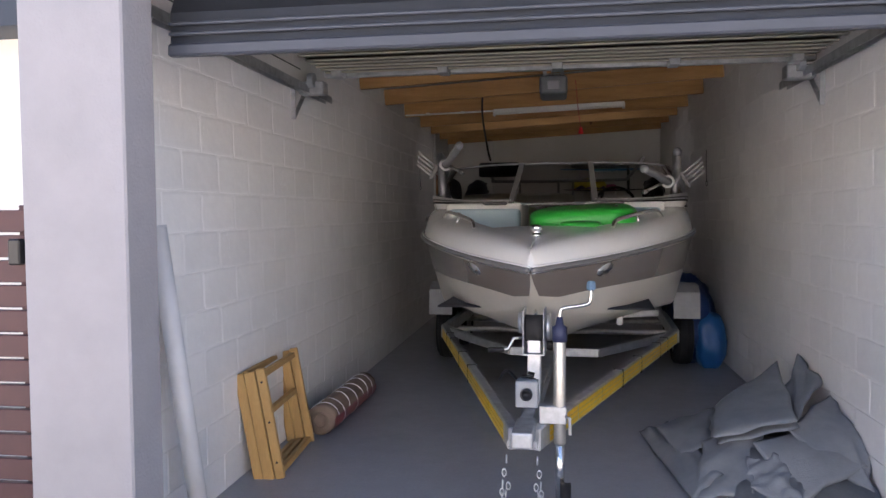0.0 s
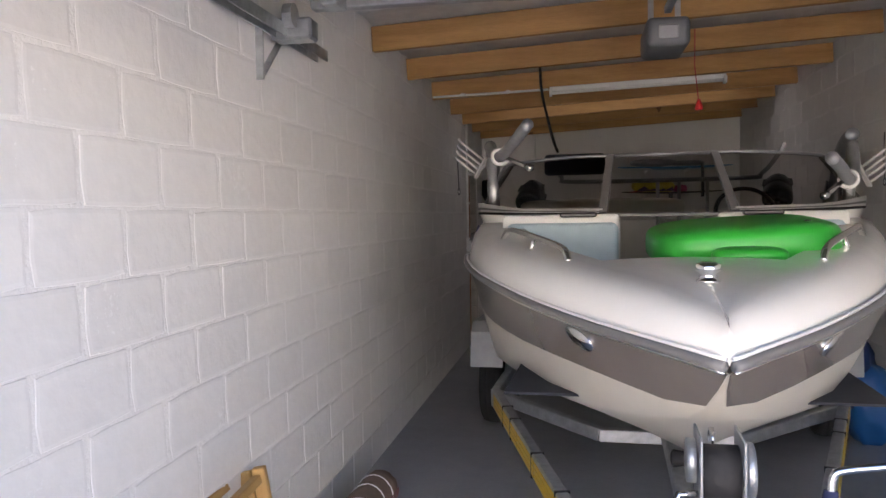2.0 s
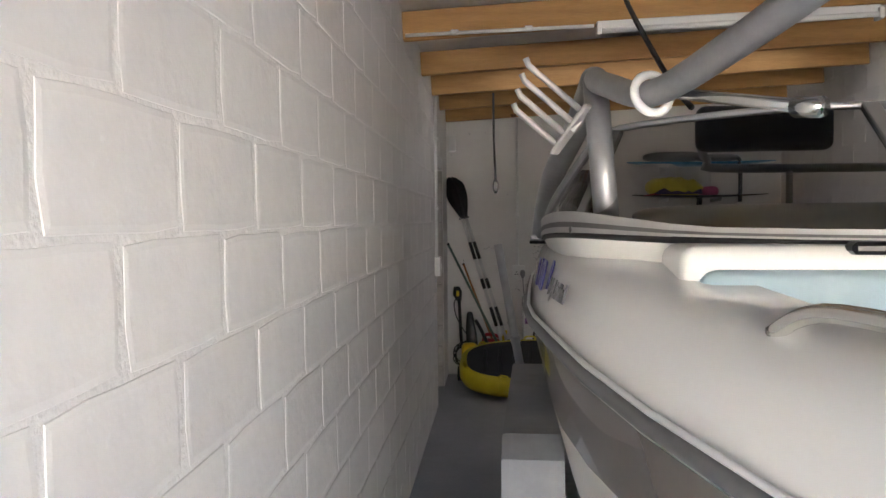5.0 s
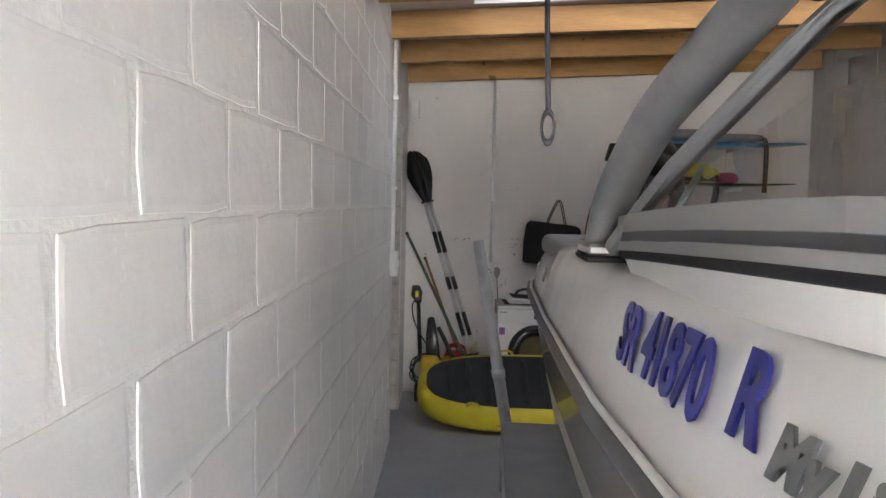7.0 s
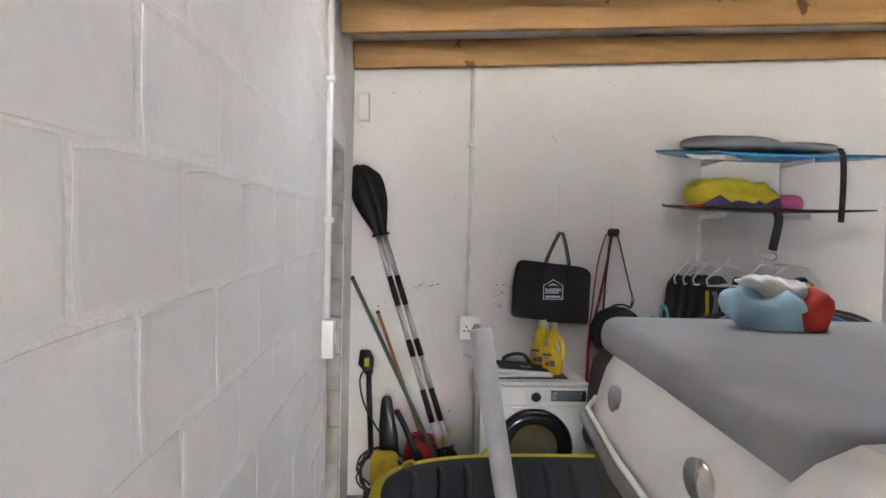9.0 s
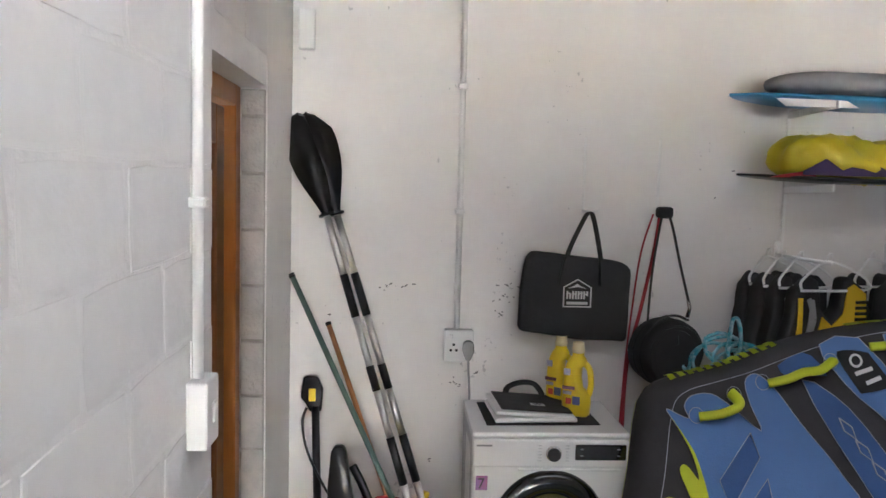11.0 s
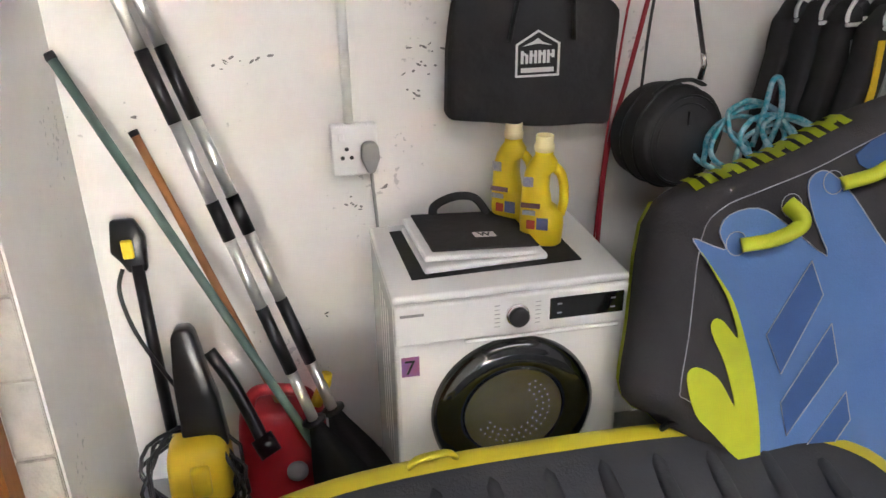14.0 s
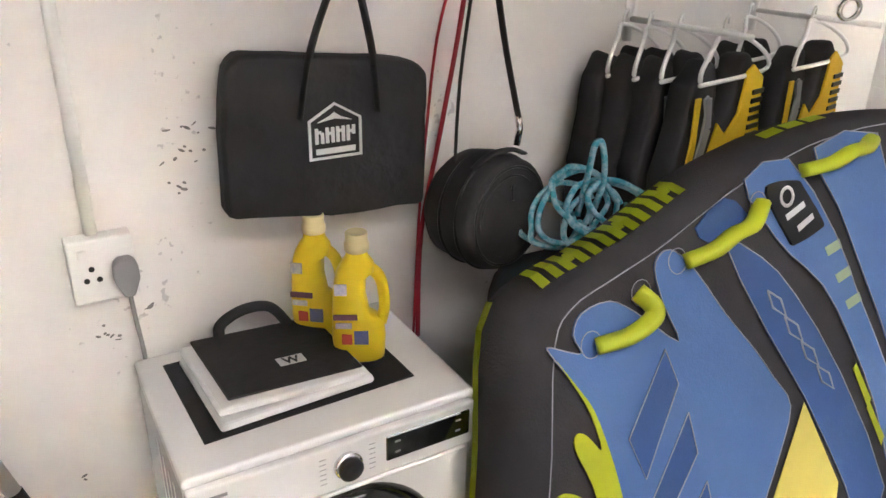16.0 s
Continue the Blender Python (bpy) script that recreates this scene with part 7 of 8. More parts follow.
# ---- paddles and poles in the corner ----
def paddle(top, low, turn):
    ob = thing("kayak_paddle", "black and silver kayak paddle leaning in the corner", "paddle", "paddles")
    top, low = Vector(top), Vector(low)
    d = (top - low).normalized()
    L = (top - low).length
    cuts = [(0.0, 0.12, M_ALU2), (0.12, 0.27, M_BLACKP), (0.27, 0.42, M_ALU2), (0.42, 0.50, M_BLACKP), (0.50, 0.66, M_ALU2), (0.66, 0.80, M_BLACKP), (0.80, 1.0, M_ALU2)]
    for a, b, mt in cuts:
        bm = BM()
        tube(bm, [low + d * L * a, low + d * L * b], 0.0155 if mt is M_ALU2 else 0.0175, 12)
        part("shaft" if mt is M_ALU2 else "grip", bm, mt, ob, "", True)
    for p, sgn in ((top, 1), (low, -1)):
        bm = BM()
        lathe(bm, [(0.017, -0.006), (0.034, -0.004), (0.034, 0.004), (0.017, 0.006)], 16, Matrix.Translation(p - d * sgn * 0.0) @ d.to_track_quat('Z', 'Y').to_matrix().to_4x4())
        part("drip_ring", bm, M_BLACKP, ob, "", True)
        bm = BM()
        n = 22
        side = V(math.cos(turn), math.sin(turn), 0)
        side = (side - d * side.dot(d)).normalized()
        nn = d.cross(side)
        front, back = [], []
        for k in range(n + 1):
            u = k / n
            w = 0.018 + 0.072 * math.sin(min(1.0, u / 0.62) * math.pi / 2) ** 1.25 if u < 0.62 else 0.09 * max(0.0, 1 - ((u - 0.62) / 0.38) ** 2.6) ** 0.5 + 0.002
            if sgn < 0 and u > 0.75:
                pass
            o = p + d * sgn * 0.46 * u
            for lst, off in ((front, 0.007), (back, -0.007)):
                lst.append([bm.verts.new(o - side * w + nn * 0.005 * u), bm.verts.new(o + nn * off), bm.verts.new(o + side * w + nn * 0.005 * u)])
        for lst in (front, back):
            for a, b in zip(lst, lst[1:]):
                for k in range(2):
                    bm.faces.new((a[k], a[k + 1], b[k + 1], b[k]))
        bmesh.ops.remove_doubles(bm, verts=bm.verts, dist=5e-4)
        part("blade", bm, M_BLACKP, ob, "black plastic blade", True)
    return ob


M_ALU2 = mat("brushed aluminium", (0.70, 0.70, 0.69), 0.28, 0.9)
paddle((0.205, 16.965, 1.64), (0.615, 16.74, 0.40), 0.1)
paddle((0.165, 16.945, 1.635), (0.56, 16.70, 0.40), 0.25)
for nm, a, b, r, mt, lab in (("broom_pole", (0.01, 17.0, 1.375), (0.52, 16.72, 0.38), 0.0125, M_GREENSTICK, "thin green metal pole leaning on the wall"), ("broom_pole", (0.17, 17.01, 1.165), (0.47, 16.80, 0.40), 0.0115, M_ORANGESTICK, "orange-brown wooden broom pole leaning on the wall")):
    ob = thing(nm, lab, "pole")
    a, b = Vector(a), Vector(b)
    b = b + (b - a).normalized() * 0.42
    bm = BM()
    tube(bm, [a, b], r, 10)
    part("shaft", bm, mt, ob, "", True)
    bm = BM()
    tube(bm, [a, a + (b - a) * 0.012], r * 1.15, 10)
    part("end_cap", bm, M_BLACKP, ob, "", True)

# ---- pressure washer ----
pw = thing("pressure_washer", "yellow and black pressure washer with coiled hose on the floor", "pressure washer")
bm = BM()
pillow(bm, 0.085, 0.10, 0.13, 4, Matrix.Translation((0.24, 16.74, 0.25)) @ Matrix.Rotation(radians(-6), 4, 'X'), 28, 16)
part("body", bm, mat("machine yellow", (0.75, 0.52, 0.02), 0.4), pw, "yellow plastic body", True)
bm = BM()
pillow(bm, 0.07, 0.09, 0.09, 4, Matrix.Translation((0.24, 16.76, 0.10)), 24, 12)
part("base", bm, M_BLACKP, pw, "black base", True)
bm = BM()
prism(bm, [(-0.06, 0), (0.06, 0), (0.055, 0.14), (0.045, 0.2), (0.03, 0.34), (0.018, 0.36), (-0.015, 0.36), (-0.03, 0.34), (-0.05, 0.2)], 0.06, pose(0.265, 16.72, 0.335, -8, -4, 0), 0.008)
part("handle", bm, M_BLACKP, pw, "black upright handle", True)
bm = BM()
box(bm, (0.225, 16.625, 0.25), (0.275, 16.66, 0.34), 0.01, seg=2)
part("latch", bm, mat("latch yellow", (0.78, 0.56, 0.02), 0.4), pw, "yellow latch", True)
for sx in (0.14, 0.34):
    bm = BM()
    lathe(bm, [(0.03, -0.02), (0.075, -0.02), (0.075, 0.02), (0.03, 0.02)], 24, Matrix.Translation((sx, 16.70, 0.076)) @ Matrix.Rotation(radians(90), 4, 'Y'))
    part("wheel", bm, M_BLACK, pw, "", True)
random.seed(2)
bm = BM()
pts = []
for k in range(64):
    a = 2 * math.pi * k / 12.5
    pts.append(V(0.22 + (0.13 + 0.02 * math.sin(k * 1.7)) * math.cos(a), 16.70 + 0.07 * math.sin(a * 0.97), 0.26 + 0.11 * math.sin(a) + 0.02 * math.sin(k * 0.9)))
tube(bm, pts, 0.006, 6, 2)
part("hose", bm, M_BLACKP, pw, "coiled black hose", True)
gun = thing("spray_lance", "black and yellow pressure washer lance standing against the wall", "spray gun")
bm = BM()
tube(bm, [(0.155, 16.86, 0.30), (0.135, 16.93, 0.62), (0.125, 16.97, 0.80)], 0.017, 10)
part("lance", bm, M_BLACKP, gun, "", True)
bm = BM()
prism(bm, [(-0.02, 0), (0.03, 0.0), (0.035, 0.10), (0.01, 0.15), (-0.05, 0.15), (-0.06, 0.06), (-0.035, 0.03)], 0.035, pose(0.12, 16.96, 0.78, -10, 0, 0), 0.008)
part("grip", bm, M_BLACKP, gun, "", True)
bm = BM()
box(bm, (0.098, 16.94, 0.83), (0.128, 16.952, 0.885), 0.004)
part("trigger_mark", bm, mat("mark yellow", (0.75, 0.55, 0.02), 0.4), gun, "yellow insert")
bm = BM()
tube(bm, [(0.09, 16.95, 0.80), (0.075, 16.93, 0.74), (0.10, 16.91, 0.62), (0.17, 16.86, 0.50), (0.24, 16.80, 0.42)], 0.006, 6, 5)
part("hose", bm, M_BLACKP, gun, "", True)
bm = BM()
tube(bm, [(0.30, 16.80, 0.60), (0.35, 16.76, 0.52), (0.40, 16.70, 0.42), (0.425, 16.66, 0.36)], 0.018, 10, 5)
gun2 = thing("spray_nozzle", "short black wash nozzle leaning over the jerry can", "nozzle")
part("tube", bm, M_BLACKP, gun2, "", True)
bm = BM()
tube(bm, [(0.415, 16.68, 0.385), (0.44, 16.65, 0.345)], 0.03, 12)
part("head", bm, M_BLACKP, gun2, "", True)

jerry = thing("jerry_can", "red plastic fuel can with yellow spout", "jerry can")
bm = BM()
pillow(bm, 0.125, 0.075, 0.17, 5, Matrix.Translation((0.47, 16.80, 0.24)), 28, 16)
part("body", bm, M_RED, jerry, "", True)
bm = BM()
tube(bm, [(0.38, 16.80, 0.38), (0.395, 16.80, 0.44), (0.44, 16.80, 0.455), (0.54, 16.80, 0.43), (0.56, 16.80, 0.38)], 0.018, 8, 5)
part("handle", bm, M_RED, jerry, "", True)
bm = BM()
lathe(bm, [(0.022, -0.01), (0.03, -0.008), (0.03, 0.012), (0.012, 0.014)], 18, Matrix.Translation((0.50, 16.722, 0.22)) @ Matrix.Rotation(radians(90), 4, 'X'))
part("cap", bm, M_BOARDGREY, jerry, "grey screw cap", True)
bm = BM()
tube(bm, [(0.57, 16.78, 0.40), (0.60, 16.77, 0.47), (0.605, 16.77, 0.50)], 0.018, 10)
part("spout", bm, mat("spout yellow", (0.75, 0.55, 0.02), 0.4), jerry, "yellow spout", True)

# ---- green inflatable in the bow ----
ring = thing("green_inflatable", "bright green inflatable ring lying in the boat's bow", "inflatable")
bm = BM()
pillow(bm, 0.37, 0.36, 0.092, 4.2, Matrix.Translation((1.955, 9.92, 1.44)) @ Matrix.Rotation(radians(3), 4, 'X') @ Matrix.Rotation(radians(-3), 4, 'Y'), 40, 18, 0.006)
part("air_body", bm, M_GREEN, ring, "", True)
bm = BM()
torus(bm, 0.3, 0.004, 40, 6, Matrix.Translation((1.955, 9.92, 1.455)) @ Matrix.Diagonal((1.22, 1.18, 1, 1)))
part("seam", bm, M_GREEN, ring, "", True)
bm = BM()
pillow(bm, 0.012, 0.012, 0.004, 3, Matrix.Translation((2.17, 9.66, 1.525)))
part("valve", bm, M_BLACKP, ring, "dark valve")
bm = BM()
pillow(bm, 0.14, 0.10, 0.035, 3, Matrix.Translation((1.93, 9.56, 1.395)))
part("tail", bm, M_GREEN, ring, "", True)

# ---- loose things along the walls ----
crate = thing("wooden_frame", "small pine slatted frame leaning on the block wall", "frame")
CM = Matrix.Translation((0.25, 8.46, 0.0)) @ Matrix.Rotation(radians(-10), 4, 'Y') @ Matrix.Rotation(radians(5), 4, 'Z')
for yy in (0.0, 0.72):
    for dx, w in ((-0.135, 0.055), (-0.075, 0.06), (-0.012, 0.05)):
        bm = BM()
        box(bm, (dx - w / 2, yy, 0.005), (dx + w / 2, yy + 0.035, 0.625 + 0.01 * (dx > -0.05)), 0.004, CM)
        part("stile", bm, M_WOOD, crate)
for xx, z in ((-0.11, 0.61), (-0.02, 0.59), (-0.05, 0.36), (-0.12, 0.03), (-0.07, 0.03), (-0.02, 0.03)):
    bm = BM()
    box(bm, (xx - 0.018, 0.035, z - 0.015), (xx + 0.018, 0.72, z + 0.02), 0.004, CM)
    part("rung", bm, M_WOOD, crate)
for z in (0.56, 0.33, 0.1):
    bm = BM()
    lathe(bm, [(0.007, 0), (0.007, 0.003)], 8, CM @ Matrix.Translation((-0.012, -0.001, z)) @ Matrix.Rotation(radians(90), 4, 'X'))
    part("screw_head", bm, M_BLACKP, crate)
roll = thing("wrapped_roll", "brown paper and red wrapped roll tied with string on the floor", "roll")
RR = 0.098
bm = BM()
A, B = V(0.20, 9.32, RR + 0.004), V(0.22, 10.42, RR + 0.004)
tube(bm, [A + (B - A) * (k / 16) for k in range(17)], RR, 24)
crumple(bm, 0.005, 14)
part("paper", bm, M_KRAFT, roll, "brown paper wrap", True)
bm = BM()
n = 14
rows = []
for k in range(n + 1):
    a = 0.15 - 1.3 * k / n
    rows.append([bm.verts.new((0.20 + 0.02 * f + (RR + 0.007) * math.cos(a), 9.325 + 1.09 * f, A[2] + (RR + 0.007) * max(-0.9, math.sin(a)))) for f in (0, 0.25, 0.5, 0.75, 1.0)])
for p, q in zip(rows, rows[1:]):
    for k in range(4):
        bm.faces.new((p[k], p[k + 1], q[k + 1], q[k]))
part("red_cover", bm, mat("maroon film", (0.22, 0.02, 0.03), 0.4, color2=(0.16, 0.05, 0.05), scale=14, bump=0.2), roll, "dark red film")
for k in range(7):
    f = 0.07 + 0.14 * k
    p = A + (B - A) * f
    bm = BM()
    torus(bm, RR + 0.007, 0.0035, 24, 5, Matrix.Translation(p) @ Matrix.Rotation(radians(90 + 14 * math.sin(k * 2.1)), 4, 'X') @ Matrix.Rotation(radians(16 * math.cos(k * 1.7)), 4, 'Y'))
    part("string", bm, M_TRIM, roll, "", True)
bm = BM()
torus(bm, 0.05, 0.008, 16, 5, Matrix.Translation(A - V(0, 0.003, 0)) @ Matrix.Rotation(radians(90), 4, 'X'))
part("core", bm, M_KRAFT, roll, "", True)

pipe = thing("pvc_pipe", "pale plastic drain pipe leaning in the corner behind the pier", "pipe")
bm = BM()
tube(bm, [(0.17, 7.66, 0.005), (0.048, 7.53, 1.44)], 0.042, 20)
part("pipe", bm, M_PVC, pipe, "", True)
bm = BM()
torus(bm, 0.041, 0.003, 20, 5, Matrix.Translation((0.048, 7.53, 1.44)))
part("rim", bm, M_PVC, pipe, "", True)

bluebag = thing("blue_cover", "dark blue tarpaulin bundle standing beside the trailer wheel", "bundle")
bm = BM()
pillow(bm, 0.22, 0.52, 0.43, 2.6, Matrix.Translation((3.09, 12.42, 0.41)) @ Matrix.Rotation(radians(-12), 4, 'Y') @ Matrix.Rotation(radians(-8), 4, 'X'), 48, 26, 0.05)
crumple(bm, 0.02, 6)
part("folded_cover", bm, M_BLUEBAG, bluebag, "", True)
bm = BM()
pillow(bm, 0.14, 0.16, 0.26, 2.6, Matrix.Translation((3.22, 12.0, 0.25)), 32, 18, 0.03)
crumple(bm, 0.014, 8)
part("fold", bm, mat("bright blue tarpaulin", (0.012, 0.09, 0.27), 0.4, bump=0.2, bump_scale=30), bluebag, "brighter blue fold", True)

# grey boat cover thrown on the floor: overlapping folded sheets
cover = thing("boat_cover", "heap of grey canvas boat cover thrown on the floor", "cover")


def sheet(cx, cy, sx, sy, h, turn, seed, base=0.0, crease=0.07, tilt=(0, 0)):
    bm = BM()
    nx, ny = 44, 36
    rows = []
    rot = Matrix.Rotation(radians(turn), 4, 'Z')
    for i in range(nx + 1):
        row = []
        for j in range(ny + 1):
            u, v = -1 + 2 * i / nx, -1 + 2 * j / ny
            edge = 1 + 0.16 * noise.noise(V(u * 1.3 + seed, v * 1.3, 2.0))
            p = rot @ V(u * sx * edge, v * sy * edge, 0)
            x, y = min(cx + p[0], 3.385), cy + p[1]
            q = V(u * 1.4 + seed * 3.1, v * 1.4 - seed, 0.3)
            q = V(q[0] * 0.9 + 0.5 * q[1], q[1] * 0.45, 0.3)
            fold = abs(noise.noise(q)) + 0.28 * abs(noise.noise(q * 2.1))
            r = max(0.0, 1 - max(abs(u), abs(v)) ** 2.4)
            z = base + h * r ** 0.7 * (0.55 + 0.6 * noise.noise(V(u * 0.9 + seed, v * 0.9, 5.0)) + 0.25) + crease * (1 - 2.2 * fold) * min(1, r * 3) + tilt[0] * u + tilt[1] * v
            row.append(bm.verts.new((x, y, max(0.012, z))))
        rows.append(row)
    for a, b in zip(rows, rows[1:]):
        for k in range(ny):
            bm.faces.new((a[k], a[k + 1], b[k + 1], b[k]))
    bmesh.ops.solidify(bm, geom=list(bm.faces), thickness=0.008)
    return bm


def flap(a, b, c, d, seed, bulge=0.03, wrinkle=0.012, thick=0.022):
    """A folded length of canvas: a slack four-cornered panel with a doubled, rounded edge."""
    a, b, c, d = Vector(a), Vector(b), Vector(c), Vector(d)
    o = (a + b + c + d) / 4
    a, b, c, d = [o + (p - o) * 1.13 for p in (a, b, c, d)]
    bulge = bulge * 0.45
    bm = BM()
    n = 22
    nn = (b - a).cross(d - a).normalized()
    if nn[2] < 0:
        nn = -nn
    top, low = [], []
    for i in range(n + 1):
        rt, rl = [], []
        for j in range(n + 1):
            u, v = i / n, j / n
            p = a.lerp(b, u).lerp(d.lerp(c, u), v)
            q = V(u * 2.2 + seed, v * 2.2 - seed, seed * 0.7)
            mid = 16 * u * (1 - u) * v * (1 - v)
            side = noise.noise(V(u * 3 + seed, v * 3, 9)) * 0.035 * (1 - mid)
            p = p + (c - a).normalized() * side
            off = bulge * mid + wrinkle * noise.noise(q * 1.5) + wrinkle * 1.4 * (0.4 - abs(noise.noise(V(q[0] * 0.7 + q[1], q[1] * 0.5, seed))))
            h = thick * (1 - (2 * abs(u - 0.5)) ** 8) ** 0.5 * (1 - (2 * abs(v - 0.5)) ** 8) ** 0.5
            t, w = p + nn * (off + h / 2), p + nn * (off - h / 2)
            for r, z in ((rt, t), (rl, w)):
                r.append(bm.verts.new((min(z[0], 3.392), z[1], max(z[2], 0.008 if r is rt else 0.004))))
        top.append(rt)
        low.append(rl)
    for rows in (top, low):
        for p, q in zip(rows, rows[1:]):
            for k in range(n):
                bm.faces.new((p[k], p[k + 1], q[k + 1], q[k]))
    bmesh.ops.remove_doubles(bm, verts=bm.verts, dist=4e-4)
    return bm


part("canvas_fold", sheet(2.98, 8.92, 0.40, 0.52, 0.17, 8, 1.3, 0.0, 0.04), M_TARP, cover, "", True)
part("canvas_fold", flap((2.73, 9.18, 0.30), (3.22, 9.75, 0.45), (3.04, 8.76, 0.35), (2.65, 8.74, 0.25), 1.7, 0.05), M_TARP, cover, "pale grey folded canvas", True)
part("canvas_fold", flap((2.71, 9.15, 0.26), (3.20, 9.72, 0.40), (3.06, 8.79, 0.30), (2.67, 8.77, 0.21), 2.9, 0.03), M_TARP, cover, "", True)
part("canvas_fold", flap((3.20, 9.45, 0.33), (3.37, 9.74, 0.50), (3.38, 9.35, 0.42), (3.11, 8.93, 0.30), 4.1, 0.05, 0.025), M_TARP, cover, "", True)
part("canvas_fold", flap((3.05, 8.80, 0.28), (3.38, 9.20, 0.36), (3.39, 8.76, 0.26), (3.36, 8.50, 0.03), 6.6, 0.05, 0.02), M_TARP, cover, "", True)
part("canvas_fold", flap((2.86, 8.70, 0.22), (3.22, 8.95, 0.26), (3.34, 8.62, 0.15), (2.98, 8.42, 0.03), 8.2, 0.07), M_TARP, cover, "", True)
part("canvas_fold", flap((2.42, 9.40, 0.10), (2.78, 9.62, 0.17), (2.68, 8.91, 0.18), (2.49, 8.94, 0.08), 10.4, 0.05, 0.016), M_TARP, cover, "", True)
part("canvas_fold", flap((2.33, 9.52, 0.03), (2.50, 9.50, 0.09), (2.62, 8.60, 0.10), (2.46, 8.44, 0.02), 12.3, 0.03, 0.016), M_TARP, cover, "", True)
part("canvas_fold", flap((2.60, 8.86, 0.18), (2.93, 8.92, 0.23), (2.76, 8.46, 0.05), (2.50, 8.42, 0.02), 14.9, 0.03, 0.02), M_TARP, cover, "", True)
part("canvas_fold", flap((2.80, 8.63, 0.15), (2.94, 8.62, 0.18), (2.99, 8.42, 0.03), (2.73, 8.46, 0.04), 17.8, 0.02, 0.03), M_TARP, cover, "", True)

# hanging dark rod from the roof
rod = thing("hanging_strap", "black webbing strap hanging from a roof beam", "strap")
bm = BM()
tube(bm, [(1.02, 12.30, 2.67), (1.04, 12.1, 2.45), (1.12, 11.75, 2.1), (1.16, 11.6, 1.98)], 0.010, 8, 4)
part("webbing", bm, M_NYLON, rod, "", True)

# ---- outside, beside the garage ----
gate = thing("slatted_gate", "dark maroon slatted steel gate beside the garage pier", "gate")
for k in range(15):
    bm = BM()
    z = 0.06 + 0.0975 * k
    box(bm, (-1.25, 7.09, z), (-0.24, 7.12, z + 0.086), 0.003)
    part("slat", bm, M_MAROON, gate)
for x in (-1.22, -0.28):
    bm = BM()
    box(bm, (x - 0.02, 7.12, 0.02), (x + 0.02, 7.15, 1.53), 0.003)
    part("post", bm, M_MAROON, gate)
bm = BM()
box(bm, (-0.30, 7.05, 1.30), (-0.25, 7.09, 1.40), 0.006)
part("lock_box", bm, M_BLACKP, gate, "black lock box")
bm = BM()
box(bm, (-6.0, 10.0, -0.1), (-0.9, 10.2, 2.9))
structure(obj("house_wall", bm, M_BEIGEWALL), "cream neighbouring house wall", "wall")
bm = BM()
box(bm, (-6.2, 9.6, 2.9), (-0.8, 12.5, 3.12))
structure(obj("house_fascia", bm, M_ROOFDARK), "dark roof fascia of the neighbouring house", "roof")
# unseen wall added as a reflector: throws sunlight back deep into the garage
bm = BM()
box(bm, (-12, -4.3, -0.1), (14, -4.1, 3.6))
structure(obj("boundary_wall", bm, M_BEIGEWALL), "unseen cream wall added opposite the garage to bounce sunlight in", "wall")

# ---- painted concrete blocks of the side walls, the pieces nearest the walk as parts ----
BL, BH = 0.40, 0.20


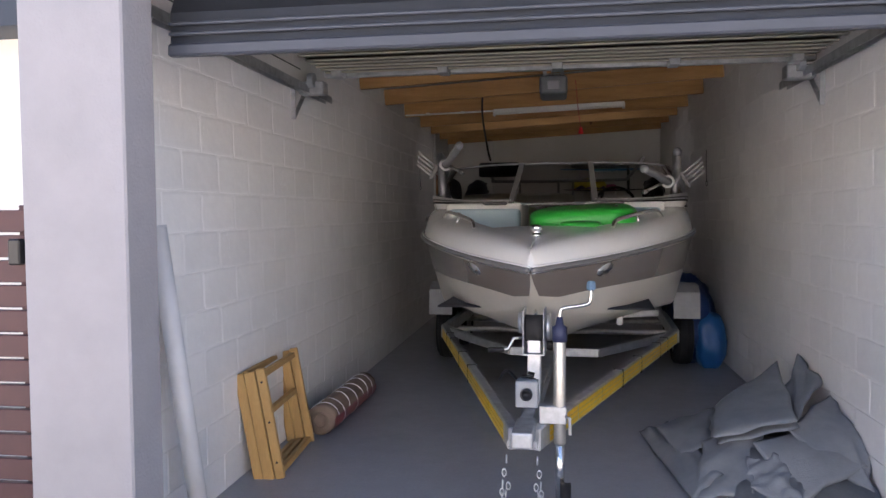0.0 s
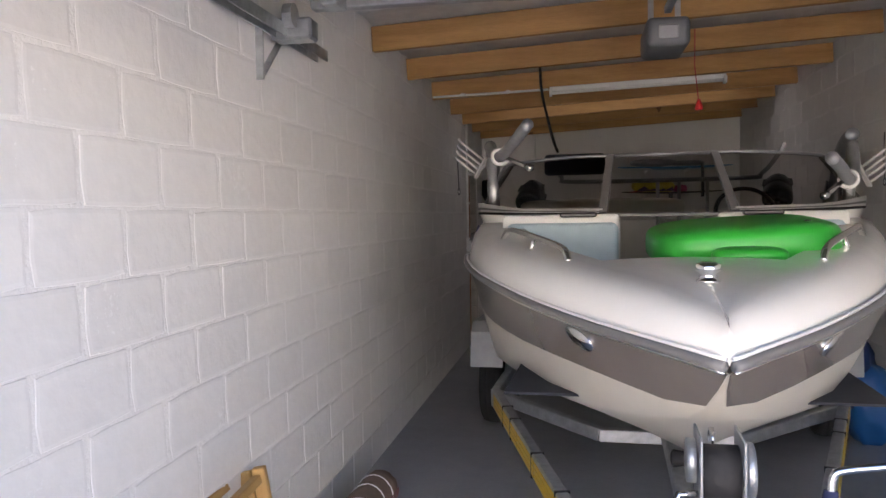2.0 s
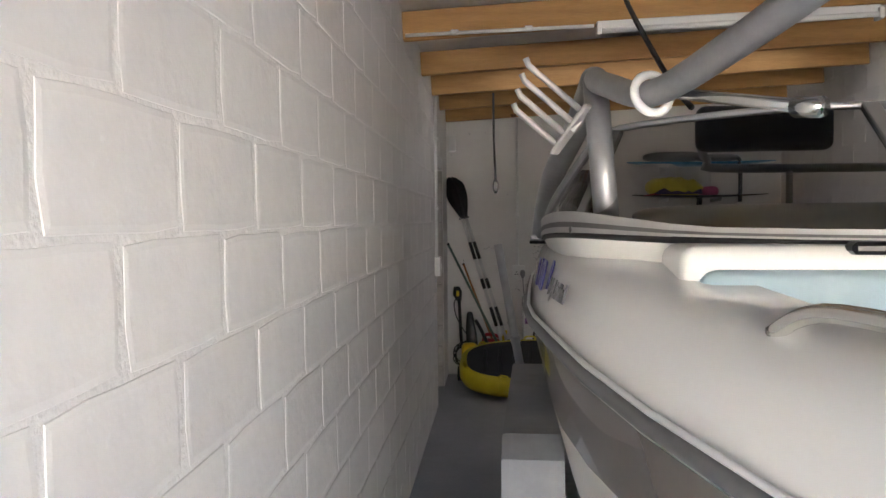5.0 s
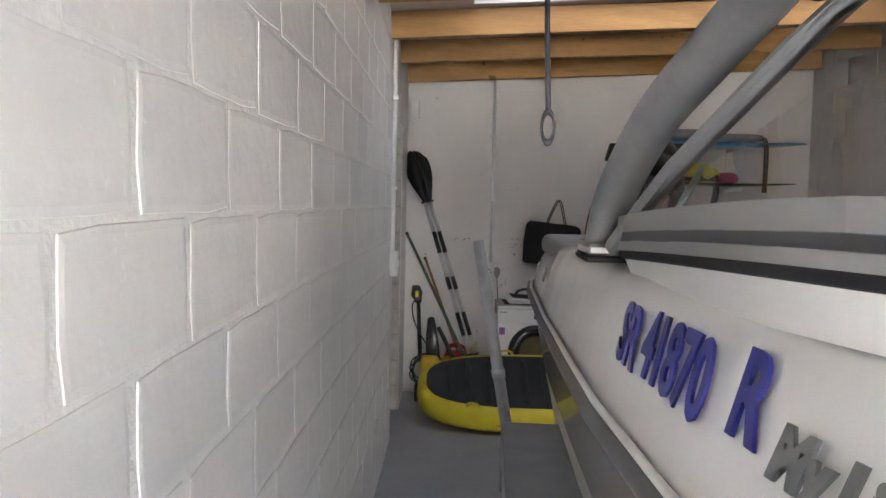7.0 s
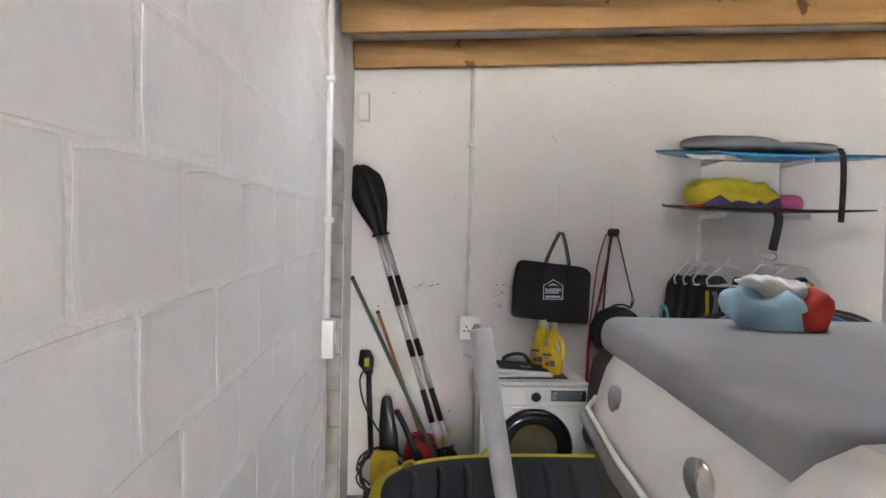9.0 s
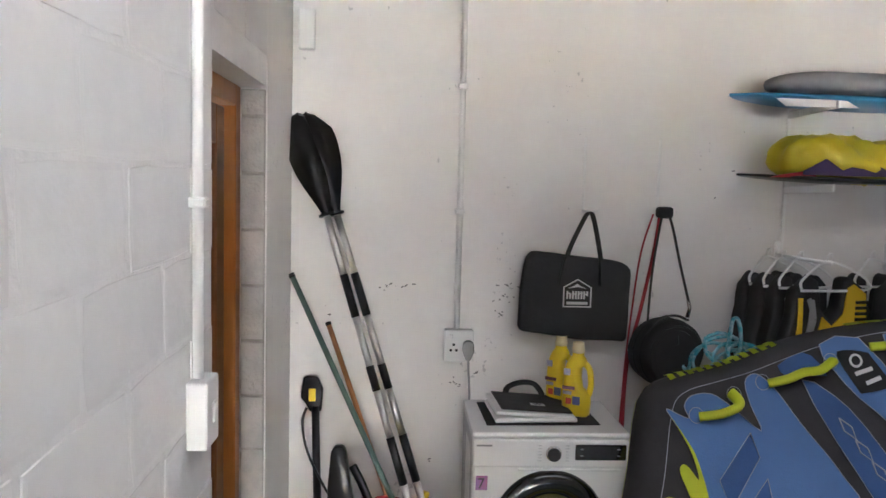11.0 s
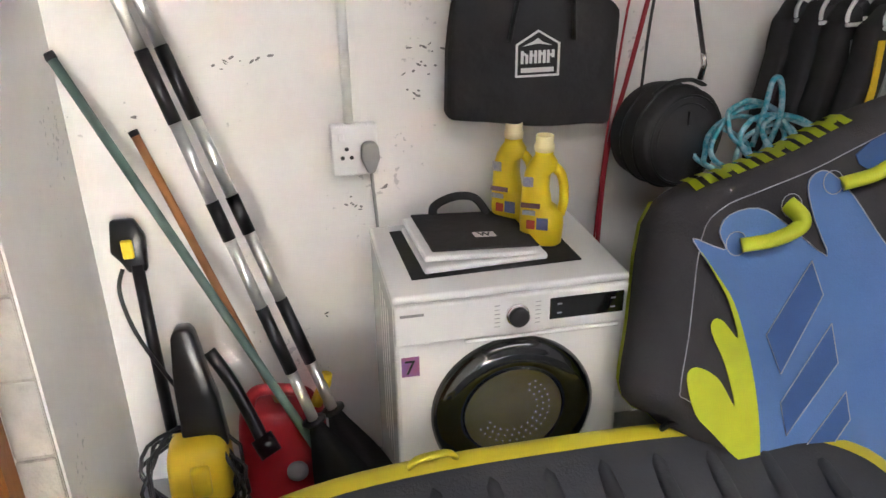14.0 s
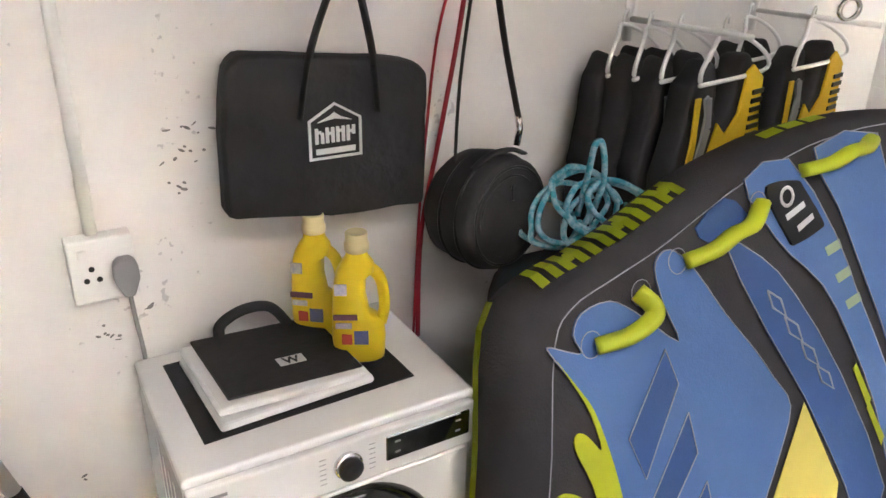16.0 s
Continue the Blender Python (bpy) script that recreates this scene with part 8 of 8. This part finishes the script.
def block_mesh(length, height, seed):
    """A painted block face: an uneven outline that falls away softly to the joint."""
    r = random.Random(seed)
    edge = []
    for (ya, za), (yb, zb), n in (((0, 0), (length, 0), 4), ((length, 0), (length, height), 3), ((length, height), (0, height), 4), ((0, height), (0, 0), 3)):
        for k in range(n):
            t = (k + (0.12 if k == 0 else 0.0)) / n
            edge.append((ya + (yb - ya) * t + r.uniform(-0.0022, 0.0022), za + (zb - za) * t + r.uniform(-0.0016, 0.0016)))
    bm = BM()
    c = (length / 2, height / 2)
    rings = []
    for inset, x in ((0.0, -0.003), (0.003, 0.0004), (0.014, 0.0016)):
        rings.append([bm.verts.new((x, y + math.copysign(inset, c[0] - y), z + math.copysign(inset, c[1] - z))) for y, z in edge])
    for p, q in zip(rings, rings[1:]):
        for k in range(len(edge)):
            bm.faces.new((p[k], p[(k + 1) % len(edge)], q[(k + 1) % len(edge)], q[k]))
    bm.faces.new(rings[-1])
    me = bpy.data.meshes.new("block")
    bmesh.ops.recalc_face_normals(bm, faces=bm.faces)
    bm.to_mesh(me)
    bm.free()
    me.materials.append(M_BLOCK)
    return me


BLOCK_KINDS = [block_mesh(BL - g, BH - h, k) for k, (g, h) in enumerate(((0.010, 0.005), (0.016, 0.006), (0.013, 0.004), (0.012, 0.008), (0.019, 0.005), (0.009, 0.004)))]
rng = random.Random(7)


def clear_of_door(ya, yb, z):
    return yb <= DOOR_A + 0.001 or ya >= DOOR_B - 0.001 or z >= DOOR_H - 0.05


def wall_blocks(x, parent, turned, ya_wall, limit_y):
    rest = BM()
    course = 0
    z = 0.0
    while z < 2.86:
        y = 9.06 - 0.2 * (course % 2) - BL * 6
        while y < Y1:
            a, b = max(y, ya_wall), min(y + BL, Y1 if turned else DOOR_B)
            y += BL
            if b - a < 0.06:
                continue
            segs = [(a, b)]
            if not turned and z < DOOR_H - 0.05:
                segs = []
                if a < DOOR_A:
                    segs.append((a, min(b, DOOR_A)))
                if b > DOOR_B:
                    segs.append((max(a, DOOR_B), b))
            for a2, b2 in segs:
                if b2 - a2 < 0.03:
                    continue
                j = rng.uniform(-0.0006, 0.0006)
                if abs(b2 - a2 - BL) < 0.005 and limit_y[0] < a2 < limit_y[1] and 0.35 < z < 2.5:
                    ob = new("block", rng.choice(BLOCK_KINDS))
                    ob.parent = parent
                    ob.matrix_basis = pose(x + j, (a2 + BL - 0.007) if turned else (a2 + 0.007), z + 0.003, 0, 0, rng.uniform(-0.1, 0.1) + (180 if turned else 0))
                else:
                    box(rest, (x - 0.003 + j, a2 + 0.006, z + 0.0025), (x + 0.003 + j, b2 - 0.006, z + BH - 0.0025))
        z += BH
        course += 1
    ob = obj("blocks_far", rest, M_BLOCK, parent)
    ob["kind"] = "stuff"


wall_blocks(0.0, wall_left, False, Y0, (7.4, 15.3))
wall_blocks(X1, wall_right, True, 7.23, (7.6, 14.0))
